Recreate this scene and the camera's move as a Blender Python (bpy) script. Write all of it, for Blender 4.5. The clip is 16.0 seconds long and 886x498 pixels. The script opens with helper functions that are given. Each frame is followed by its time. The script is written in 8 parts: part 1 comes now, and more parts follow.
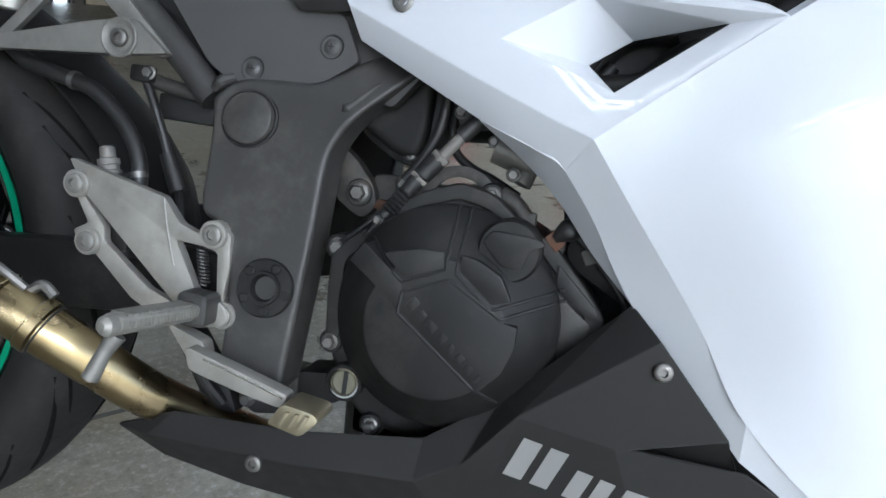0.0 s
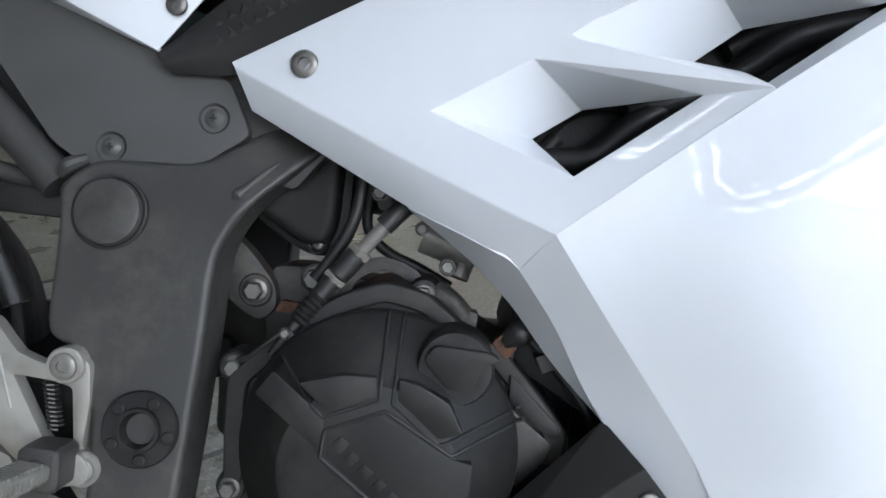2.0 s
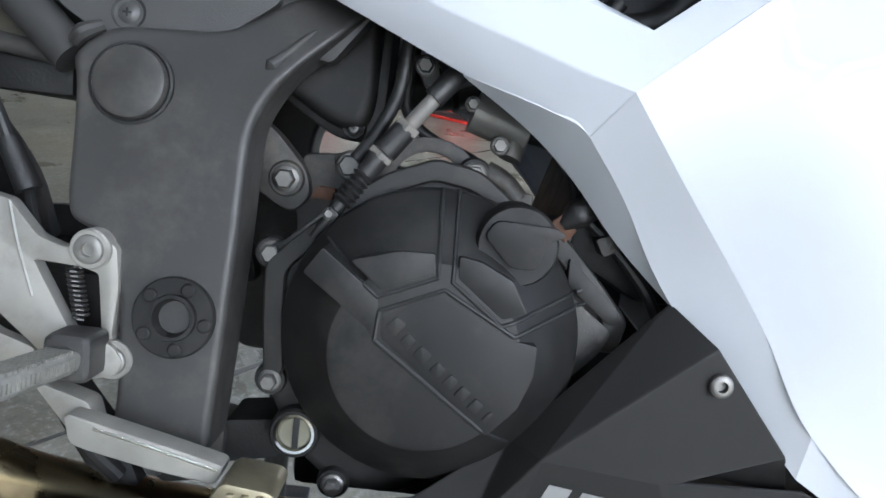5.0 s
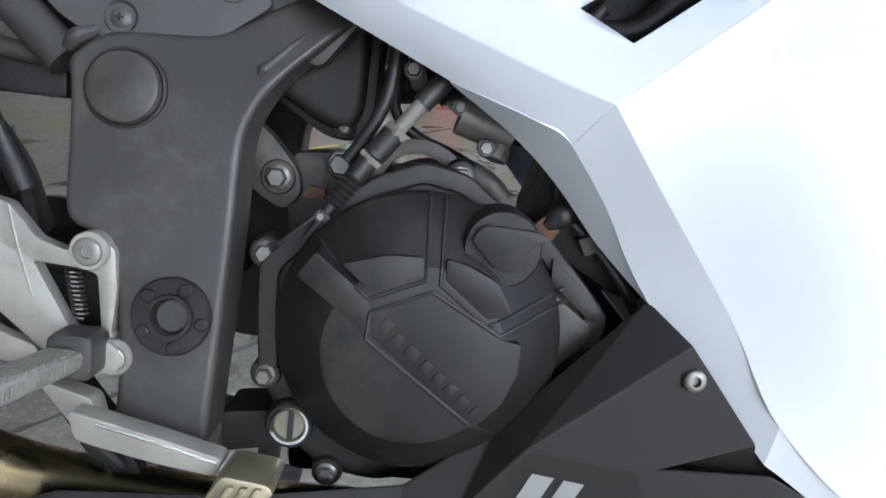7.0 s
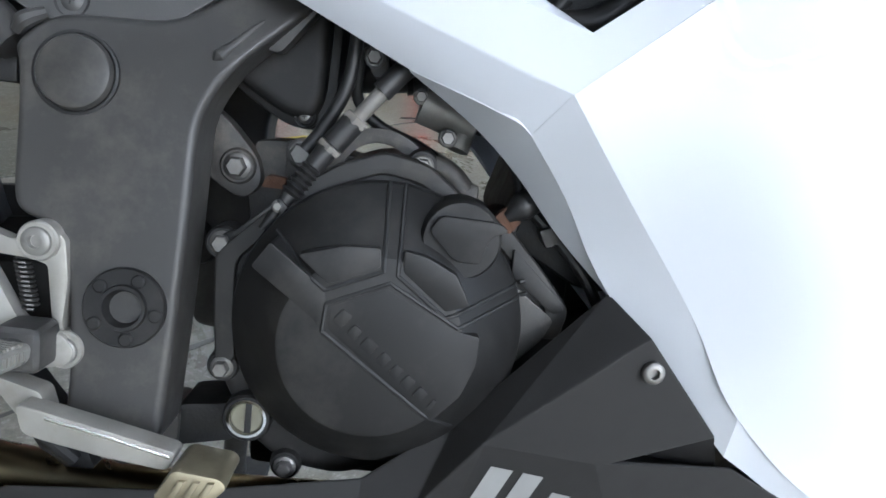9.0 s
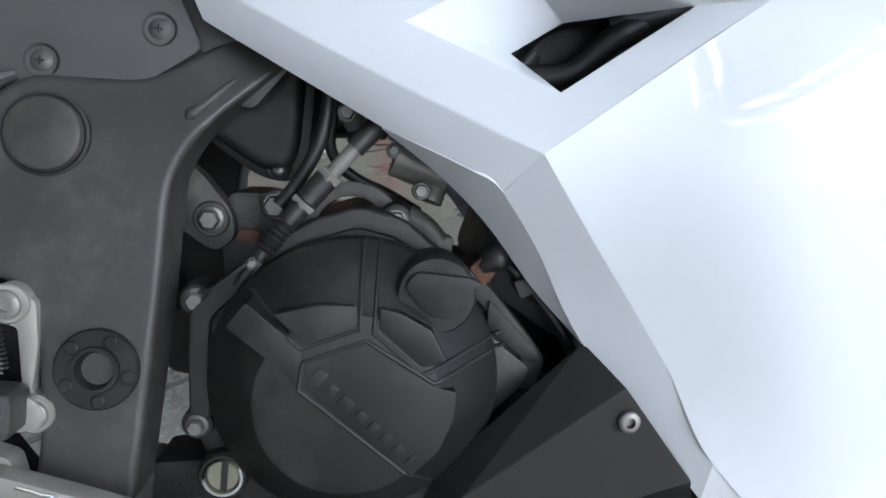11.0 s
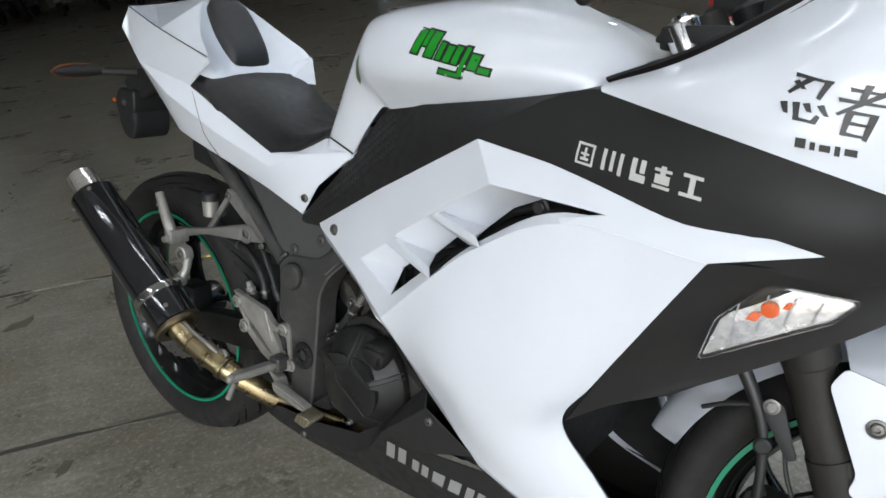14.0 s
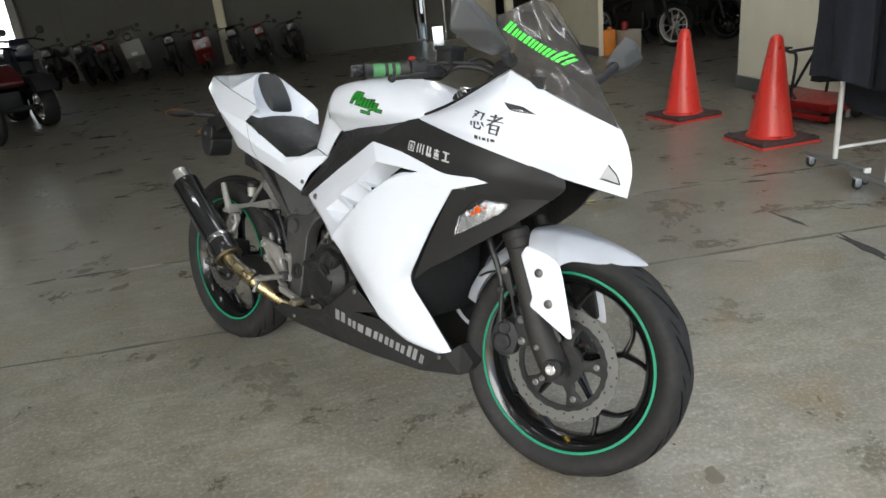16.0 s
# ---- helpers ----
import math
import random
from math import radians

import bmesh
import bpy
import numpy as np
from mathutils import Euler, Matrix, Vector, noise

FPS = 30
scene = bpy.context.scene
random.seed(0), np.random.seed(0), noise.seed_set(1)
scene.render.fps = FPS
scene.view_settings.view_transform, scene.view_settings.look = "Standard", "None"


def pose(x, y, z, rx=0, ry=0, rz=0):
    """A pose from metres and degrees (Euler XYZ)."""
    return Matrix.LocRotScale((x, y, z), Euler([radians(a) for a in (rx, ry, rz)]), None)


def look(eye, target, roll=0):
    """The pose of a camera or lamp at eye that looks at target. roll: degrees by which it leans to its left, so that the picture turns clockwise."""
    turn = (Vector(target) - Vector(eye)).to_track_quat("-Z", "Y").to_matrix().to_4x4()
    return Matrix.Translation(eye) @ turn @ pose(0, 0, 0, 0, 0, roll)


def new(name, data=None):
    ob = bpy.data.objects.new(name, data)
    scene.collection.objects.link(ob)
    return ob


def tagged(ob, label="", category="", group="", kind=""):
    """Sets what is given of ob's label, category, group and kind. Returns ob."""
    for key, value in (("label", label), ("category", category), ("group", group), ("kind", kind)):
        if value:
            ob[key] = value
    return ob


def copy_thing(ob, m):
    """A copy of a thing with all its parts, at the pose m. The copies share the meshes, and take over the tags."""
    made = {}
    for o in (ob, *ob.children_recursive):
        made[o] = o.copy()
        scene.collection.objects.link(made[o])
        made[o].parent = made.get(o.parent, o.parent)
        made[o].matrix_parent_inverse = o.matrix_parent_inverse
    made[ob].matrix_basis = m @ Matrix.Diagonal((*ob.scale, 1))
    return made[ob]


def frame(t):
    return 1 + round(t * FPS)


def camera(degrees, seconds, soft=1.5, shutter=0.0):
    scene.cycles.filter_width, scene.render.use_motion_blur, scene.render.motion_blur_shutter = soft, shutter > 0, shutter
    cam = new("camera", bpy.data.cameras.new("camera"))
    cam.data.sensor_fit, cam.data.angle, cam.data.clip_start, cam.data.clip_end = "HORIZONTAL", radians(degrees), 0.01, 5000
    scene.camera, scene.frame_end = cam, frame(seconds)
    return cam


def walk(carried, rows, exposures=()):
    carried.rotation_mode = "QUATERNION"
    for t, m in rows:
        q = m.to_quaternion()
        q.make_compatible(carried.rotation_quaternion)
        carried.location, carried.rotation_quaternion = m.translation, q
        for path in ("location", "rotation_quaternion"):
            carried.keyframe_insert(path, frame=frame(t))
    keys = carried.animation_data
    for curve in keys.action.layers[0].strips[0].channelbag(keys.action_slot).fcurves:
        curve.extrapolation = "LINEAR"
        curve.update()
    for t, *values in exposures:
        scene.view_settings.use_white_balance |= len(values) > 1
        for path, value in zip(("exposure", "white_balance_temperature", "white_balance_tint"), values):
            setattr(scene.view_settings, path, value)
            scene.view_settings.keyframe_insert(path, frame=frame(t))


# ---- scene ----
from collections import namedtuple

# ---- camera and walk ----
# The motorcycle leans on its side stand; its own axes are x forward, y to its left, z up along the frame.
BIKE = Matrix.Translation((0, 0, -0.004)) @ Matrix.Rotation(radians(-0.2), 4, "Y") @ Matrix.Rotation(radians(-12), 4, "X")
cam = camera(64.73, 16.0, soft=1.6)
# seconds, eye, target and roll in the motorcycle's axes
PATH = [
    (0, (0.7431, -0.7012, 0.5195), (0.3925, 1.2532, 0.2800), 9.03),
    (0.5, (0.7356, -0.7024, 0.5420), (0.4617, 1.2681, 0.3365), 7.75),
    (1, (0.7226, -0.6690, 0.5287), (0.5057, 1.3084, 0.3213), 7.89),
    (1.5, (0.6936, -0.6076, 0.5470), (0.6088, 1.3850, 0.3975), 7.52),
    (2, (0.6889, -0.6020, 0.5579), (0.6613, 1.3950, 0.4507), 6.57),
    (2.5, (0.6926, -0.5975, 0.5648), (0.7191, 1.4012, 0.4970), 6.11),
    (3, (0.6988, -0.5829, 0.5746), (0.7889, 1.4141, 0.5124), 5.58),
    (3.5, (0.6912, -0.5990, 0.5857), (0.8066, 1.3948, 0.4791), 4.77),
    (4, (0.6694, -0.6081, 0.5419), (0.6691, 1.3761, 0.2905), 5.01),
    (4.5, (0.6511, -0.5715, 0.5042), (0.6655, 1.4135, 0.2604), 6.15),
    (7, (0.6470, -0.5868, 0.5276), (0.7259, 1.3840, 0.1966), 6.62),
    (7.5, (0.6546, -0.5830, 0.5295), (0.7337, 1.3878, 0.1983), 6.65),
    (8, (0.6510, -0.5819, 0.5353), (0.7470, 1.3877, 0.2014), 6.29),
    (8.5, (0.6607, -0.5821, 0.5238), (0.7741, 1.3863, 0.1885), 6.65),
    (9, (0.6607, -0.5822, 0.5278), (0.7960, 1.3827, 0.1806), 7.14),
    (11.5, (0.6590, -0.5791, 0.5511), (0.8596, 1.3918, 0.2765), 6.12),
    (12, (0.6695, -0.5840, 0.5883), (0.8498, 1.3869, 0.3005), 5.88),
    (12.5, (0.8012, -0.6582, 0.8208), (0.5832, 1.1789, 0.0607), 5.15),
    (13, (0.8852, -0.7431, 0.8868), (0.3643, 1.0057, 0.0681), 1.98),
    (13.5, (1.1086, -0.8266, 0.9284), (0.2101, 0.7826, 0.1517), -3.15),
    (14, (1.4163, -0.9150, 0.9641), (0.2431, 0.5922, 0.3708), 0.78),
    (14.5, (1.6701, -1.0863, 0.9771), (0.3915, 0.3881, 0.5398), 5.15),
    (15, (1.8879, -1.2796, 0.9751), (0.6526, 0.2297, 0.5324), 6.63),
    (15.5, (2.1287, -1.3837, 0.9699), (0.8547, 0.1087, 0.5832), 3.65),
    (16, (2.3257, -1.4823, 0.9497), (1.0211, -0.0237, 0.5368), 2.22),
]
# seconds, stops, kelvin, tint: the camera's own automatic exposure and white balance
EXPOSURES = [(0, 1.32, 5390, 8), (0.5, 1.59, 5390, 8), (1.5, 1.37, 5450, 8.5), (2.5, 0.99, 5470, 9.5), (3.5, 0.49, 5470, 9.5), (4.0, 0.89, 5520, 9.5), (4.5, 1.63, 5370, 9), (9, 1.63, 5370, 9), (11.5, 1.27, 5450, 9), (12.0, 1.22, 5450, 9.5), (12.5, 0.73, 5470, 10), (13.5, 0.81, 5490, 10), (14.0, 0.99, 5820, 8.5), (14.5, 1.03, 5870, 8), (15.5, 1.13, 5970, 8), (16, 1.25, 6020, 8)]
walk(cam, [(t, BIKE @ look(eye, target, roll)) for t, eye, target, roll in PATH], EXPOSURES)

# ---- world, sun, large lights ----
# The hall's own axes: u along the doorway wall's normal, v towards the parked scooters.
HALL = Matrix.Rotation(radians(51.3), 4, "Z")
world = bpy.data.worlds.new("sky")
scene.world = world
world.use_nodes = True
wn = world.node_tree
sky = wn.nodes.new("ShaderNodeTexSky")
sky.sky_type, sky.sun_disc = "NISHITA", False
sky.sun_elevation, sky.sun_rotation = radians(40), radians(150)
sky.air_density, sky.dust_density = 1.2, 3.0
wn.links.new(sky.outputs["Color"], wn.nodes["Background"].inputs["Color"])
wn.nodes["Background"].inputs["Strength"].default_value = 0.15
sun = new("sun", bpy.data.lights.new("sun", "SUN"))
sun.data.energy, sun.data.angle, sun.data.color = 2.75, radians(52), (1.0, 0.97, 0.93)
sun.matrix_world = look((0, 0, 30), (-26, 45, -13.6))

# ---- materials ----
def material(name, base, rough=0.5, metal=0.0, vary=0.15, scale=30.0, bump=0.0, bump_scale=400.0, coat=0.0, second=None, dirt=0.0, dirt_col=(0.2, 0.17, 0.13), rough_vary=0.08, emit=0.0, alpha=1.0, trans=0.0, ior=1.5, spec=0.5):
    """A principled surface with noise at two scales in colour and roughness, optional dust and fine relief."""
    m = bpy.data.materials.new(name)
    m.use_nodes = True
    n, l = m.node_tree.nodes, m.node_tree.links
    p = n["Principled BSDF"]
    co = n.new("ShaderNodeTexCoord")
    big, small = n.new("ShaderNodeTexNoise"), n.new("ShaderNodeTexNoise")
    big.inputs["Scale"].default_value, small.inputs["Scale"].default_value = scale * 0.2, scale
    big.inputs["Detail"].default_value, small.inputs["Detail"].default_value = 4, 6
    for t in (big, small):
        l.new(co.outputs["Object"], t.inputs["Vector"])
    add = n.new("ShaderNodeMath")
    add.operation = "ADD"
    l.new(big.outputs["Fac"], add.inputs[0])
    l.new(small.outputs["Fac"], add.inputs[1])
    ramp = n.new("ShaderNodeMapRange")
    ramp.inputs["From Min"].default_value, ramp.inputs["From Max"].default_value = 0.7, 1.3
    l.new(add.outputs[0], ramp.inputs["Value"])
    mix = n.new("ShaderNodeMix")
    mix.data_type = "RGBA"
    lo = second or tuple(c * (1 - vary) for c in base)
    mix.inputs["A"].default_value, mix.inputs["B"].default_value = (*lo, 1), (*base, 1)
    l.new(ramp.outputs["Result"], mix.inputs["Factor"])
    colour = mix.outputs["Result"]
    if dirt:
        d = n.new("ShaderNodeTexNoise")
        d.inputs["Scale"].default_value, d.inputs["Detail"].default_value, d.inputs["Roughness"].default_value = scale * 0.6, 8, 0.7
        l.new(co.outputs["Object"], d.inputs["Vector"])
        dr = n.new("ShaderNodeMapRange")
        dr.inputs["From Min"].default_value, dr.inputs["From Max"].default_value = 0.5, 0.72
        dr.inputs["To Max"].default_value = dirt
        l.new(d.outputs["Fac"], dr.inputs["Value"])
        dm = n.new("ShaderNodeMix")
        dm.data_type = "RGBA"
        dm.inputs["B"].default_value = (*dirt_col, 1)
        l.new(dr.outputs["Result"], dm.inputs["Factor"])
        l.new(colour, dm.inputs["A"])
        colour = dm.outputs["Result"]
    l.new(colour, p.inputs["Base Color"])
    rr = n.new("ShaderNodeMapRange")
    rr.inputs["From Min"].default_value, rr.inputs["From Max"].default_value = 0.3, 0.7
    rr.inputs["To Min"].default_value, rr.inputs["To Max"].default_value = max(rough - rough_vary, 0.02), min(rough + rough_vary, 1)
    l.new(small.outputs["Fac"], rr.inputs["Value"])
    l.new(rr.outputs["Result"], p.inputs["Roughness"])
    p.inputs["Metallic"].default_value = metal
    p.inputs["Coat Weight"].default_value = coat
    p.inputs["Coat Roughness"].default_value = 0.05
    p.inputs["IOR"].default_value = ior
    p.inputs["Specular IOR Level"].default_value = spec
    p.inputs["Transmission Weight"].default_value = trans
    p.inputs["Alpha"].default_value = alpha
    if emit:
        l.new(colour, p.inputs["Emission Color"])
        p.inputs["Emission Strength"].default_value = emit
    if bump:
        g = n.new("ShaderNodeTexNoise")
        g.inputs["Scale"].default_value, g.inputs["Detail"].default_value = bump_scale, 3
        l.new(co.outputs["Object"], g.inputs["Vector"])
        b = n.new("ShaderNodeBump")
        b.inputs["Strength"].default_value, b.inputs["Distance"].default_value = bump, 0.002
        l.new(g.outputs["Fac"], b.inputs["Height"])
        l.new(b.outputs["Normal"], p.inputs["Normal"])
    return m


WHITE = material("white_paint", (0.61, 0.634, 0.676), 0.34, vary=0.02, scale=20, coat=0.65, rough_vary=0.03, spec=0.2)
WHITE.node_tree.nodes["Principled BSDF"].inputs["Coat Roughness"].default_value = 0.02
BLACKPANEL = material("black_grained_plastic", (0.018, 0.0175, 0.017), 0.52, vary=0.15, scale=60, bump=0.08, bump_scale=1800, spec=0.24)
FRAME = material("satin_grey_frame_paint", (0.0405, 0.0396, 0.0380), 0.40, vary=0.16, scale=40, bump=0.05, bump_scale=900, dirt=0.25, dirt_col=(0.14, 0.13, 0.11), spec=0.3)
COVER = material("dark_grey_side_cover", (0.0540, 0.0535, 0.0525), 0.5, vary=0.12, scale=40, bump=0.1, bump_scale=900)
CLUTCH = material("satin_black_engine_paint", (0.0100, 0.0098, 0.0095), 0.50, vary=0.25, scale=30, bump=0.05, bump_scale=1500, dirt=0.30, dirt_col=(0.07, 0.066, 0.060), spec=0.30)
ENGINE = material("dusty_engine_casting", (0.040, 0.038, 0.034), 0.55, vary=0.35, scale=45, bump=0.15, bump_scale=700, dirt=0.5, dirt_col=(0.16, 0.14, 0.11))
CASEBLACK = material("dusty_black_casting", (0.016, 0.0155, 0.0145), 0.5, vary=0.3, scale=45, bump=0.1, bump_scale=900, dirt=0.35, dirt_col=(0.09, 0.08, 0.065), spec=0.35)
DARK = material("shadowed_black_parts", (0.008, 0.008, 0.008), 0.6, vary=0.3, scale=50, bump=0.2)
RUBBER = material("black_rubber_hose", (0.013, 0.013, 0.013), 0.5, vary=0.3, scale=60, bump=0.1, bump_scale=600, dirt=0.15, dirt_col=(0.09, 0.08, 0.07))
ALU = material("matt_aluminium", (0.355, 0.342, 0.312), 0.42, 0.5, vary=0.28, scale=45, bump=0.06, bump_scale=1500, dirt=0.5, dirt_col=(0.15, 0.135, 0.115))
STEEL = material("zinc_bolt", (0.20, 0.195, 0.185), 0.48, 0.85, vary=0.3, scale=250, dirt=0.4, dirt_col=(0.10, 0.085, 0.065))
DUSTY = material("dusty_grey_casting", (0.19, 0.183, 0.168), 0.6, 0.3, vary=0.35, scale=80, bump=0.2, bump_scale=600, dirt=0.6, dirt_col=(0.20, 0.17, 0.13))
GLOSSBLACK = material("gloss_black_plastic", (0.008, 0.008, 0.008), 0.22, vary=0.2, scale=40)
CASTGREY = material("dull_grey_casting", (0.20, 0.195, 0.18), 0.45, 0.4, vary=0.25, scale=60, bump=0.06, bump_scale=1500, dirt=0.4, dirt_col=(0.06, 0.055, 0.05))
PALERIM = material("pale_cast_wheel", (0.55, 0.54, 0.51), 0.4, 0.2, vary=0.1, scale=40)
LAMPGLASS = material("dull_headlamp_glass", (0.48, 0.48, 0.48), 0.2, 0.2, vary=0.15, scale=60)
# Darker copy of the headlamp glass; the hall's dimness is in its colour.
DULLLAMP = material("dimmed_lamp_glass", (0.08, 0.08, 0.079), 0.2, 0.3, vary=0.2, scale=60)
CHROME = material("polished_steel", (0.72, 0.71, 0.69), 0.12, 1.0, vary=0.03, scale=20, rough_vary=0.03)
BRIGHT = material("bright_brushed_steel", (0.70, 0.68, 0.63), 0.24, 0.9, vary=0.05, scale=30, rough_vary=0.04)
TITAN = material("heat_tinted_steel_pipe", (0.36, 0.29, 0.155), 0.30, 1.0, second=(0.22, 0.175, 0.105), scale=25, dirt=0.45, dirt_col=(0.15, 0.085, 0.04))
BRONZE = material("dull_bronze_ring", (0.16, 0.13, 0.085), 0.38, 0.9, vary=0.15, scale=40)
CARBON = material("black_carbon_sleeve", (0.010, 0.010, 0.011), 0.12, vary=0.1, scale=60, coat=1.0, rough_vary=0.02)
TYRE = material("tyre_rubber", (0.013, 0.0124, 0.0118), 0.75, spec=0.3, vary=0.25, scale=40, bump=0.15, bump_scale=500, dirt=0.35, dirt_col=(0.042, 0.038, 0.033))
# Darker copy of the tyre rubber; the shade inside the tread is its colour.
GROOVE = material("shaded_groove_rubber", (0.005, 0.005, 0.005), 0.9, vary=0.2, scale=60, spec=0.1)
RIM = material("gloss_black_rim", (0.006, 0.006, 0.006), 0.13, vary=0.2, scale=40, spec=0.4, rough_vary=0.03)
FORK = material("dull_charcoal_fork_paint", (0.024, 0.0225, 0.0205), 0.6, vary=0.3, scale=50, bump=0.12, bump_scale=400, spec=0.22, dirt=0.25, dirt_col=(0.05, 0.044, 0.036))
GREEN = material("green_rim_tape", (0.008, 0.19, 0.095), 0.4, vary=0.12, scale=30)
LIME = material("lime_green_lettering", (0.12, 0.95, 0.08), 0.4, vary=0.05)
BADGE = material("green_badge_film", (0.018, 0.24, 0.015), 0.35, vary=0.15, scale=90)
SILVER = material("silver_lettering", (0.215, 0.215, 0.21), 0.4, vary=0.1, scale=90)
WHITEFILM = material("white_lettering", (0.50, 0.50, 0.48), 0.45, vary=0.08, scale=90)
BLACKFILM = material("black_lettering", (0.015, 0.015, 0.015), 0.4, vary=0.1, scale=90)
SEAT = material("black_vinyl_seat", (0.011, 0.011, 0.011), 0.42, vary=0.2, scale=80, bump=0.25, bump_scale=700)
SMOKE = material("smoked_screen", (0.22, 0.205, 0.19), 0.07, vary=0.06, trans=0.80, ior=1.10, coat=0.5, rough_vary=0.02)
LENS = material("clear_lamp_lens", (0.95, 0.95, 0.95), 0.04, vary=0.02, trans=1.0, ior=1.3, rough_vary=0.02)
AMBERLENS = material("dull_amber_lens", (0.30, 0.085, 0.02), 0.25, vary=0.1)
AMBER = material("amber_bulb", (0.62, 0.10, 0.015), 0.2, vary=0.05)
REFLECTOR = material("lamp_reflector", (0.62, 0.61, 0.60), 0.22, 0.75, vary=0.35, scale=90, bump=0.25, bump_scale=110)
GOLD = material("gold_anodised_valve", (0.8, 0.5, 0.08), 0.25, 1.0, vary=0.1)
RUST = material("rusty_steel", (0.11, 0.052, 0.028), 0.85, vary=0.6, scale=120, bump=0.4)
CONE = material("red_orange_cone", (0.62, 0.036, 0.024), 0.32, vary=0.15, scale=12, dirt=0.2, dirt_col=(0.35, 0.05, 0.03))
CONEBASE = material("dark_rubber_cone_base", (0.05, 0.03, 0.03), 0.7, vary=0.3, scale=30, dirt=0.3, dirt_col=(0.12, 0.10, 0.09))
REDPAINT = material("red_painted_steel", (0.26, 0.012, 0.012), 0.4, vary=0.2, scale=25)
CREAM = material("cream_wall_paint", (0.82, 0.78, 0.62), 0.7, vary=0.1, scale=3, bump=0.1, bump_scale=60, dirt=0.15, dirt_col=(0.38, 0.36, 0.28))
GREYWALL = material("grey_hall_cladding", (0.112, 0.116, 0.108), 0.7, vary=0.2, scale=2, dirt=0.2, dirt_col=(0.14, 0.14, 0.13))
DAYLIGHT = material("daylight_outside", (0.8, 0.82, 0.78), 0.9, vary=0.3, scale=2, emit=1.8)
CEIL = material("grey_hall_ceiling", (0.40, 0.40, 0.39), 0.8, vary=0.15, scale=2)
CLOTH = material("dark_navy_cloth", (0.016, 0.018, 0.028), 0.9, vary=0.3, scale=40, bump=0.4, bump_scale=300)
TUBE = material("lit_fluorescent_tube", (1.0, 0.98, 0.95), 0.5, vary=0.0, emit=12.0)
PEGALU = material("worn_footpeg_aluminium", (0.30, 0.29, 0.265), 0.5, 0.45, vary=0.3, scale=90, dirt=0.4, dirt_col=(0.12, 0.11, 0.09))
PADSTEEL = material("worn_yellow_zinc", (0.36, 0.32, 0.22), 0.4, 0.8, vary=0.25, scale=90, dirt=0.3, dirt_col=(0.12, 0.09, 0.05))
SPRINGSTEEL = material("dull_spring_wire", (0.07, 0.068, 0.064), 0.5, 0.6, vary=0.2)


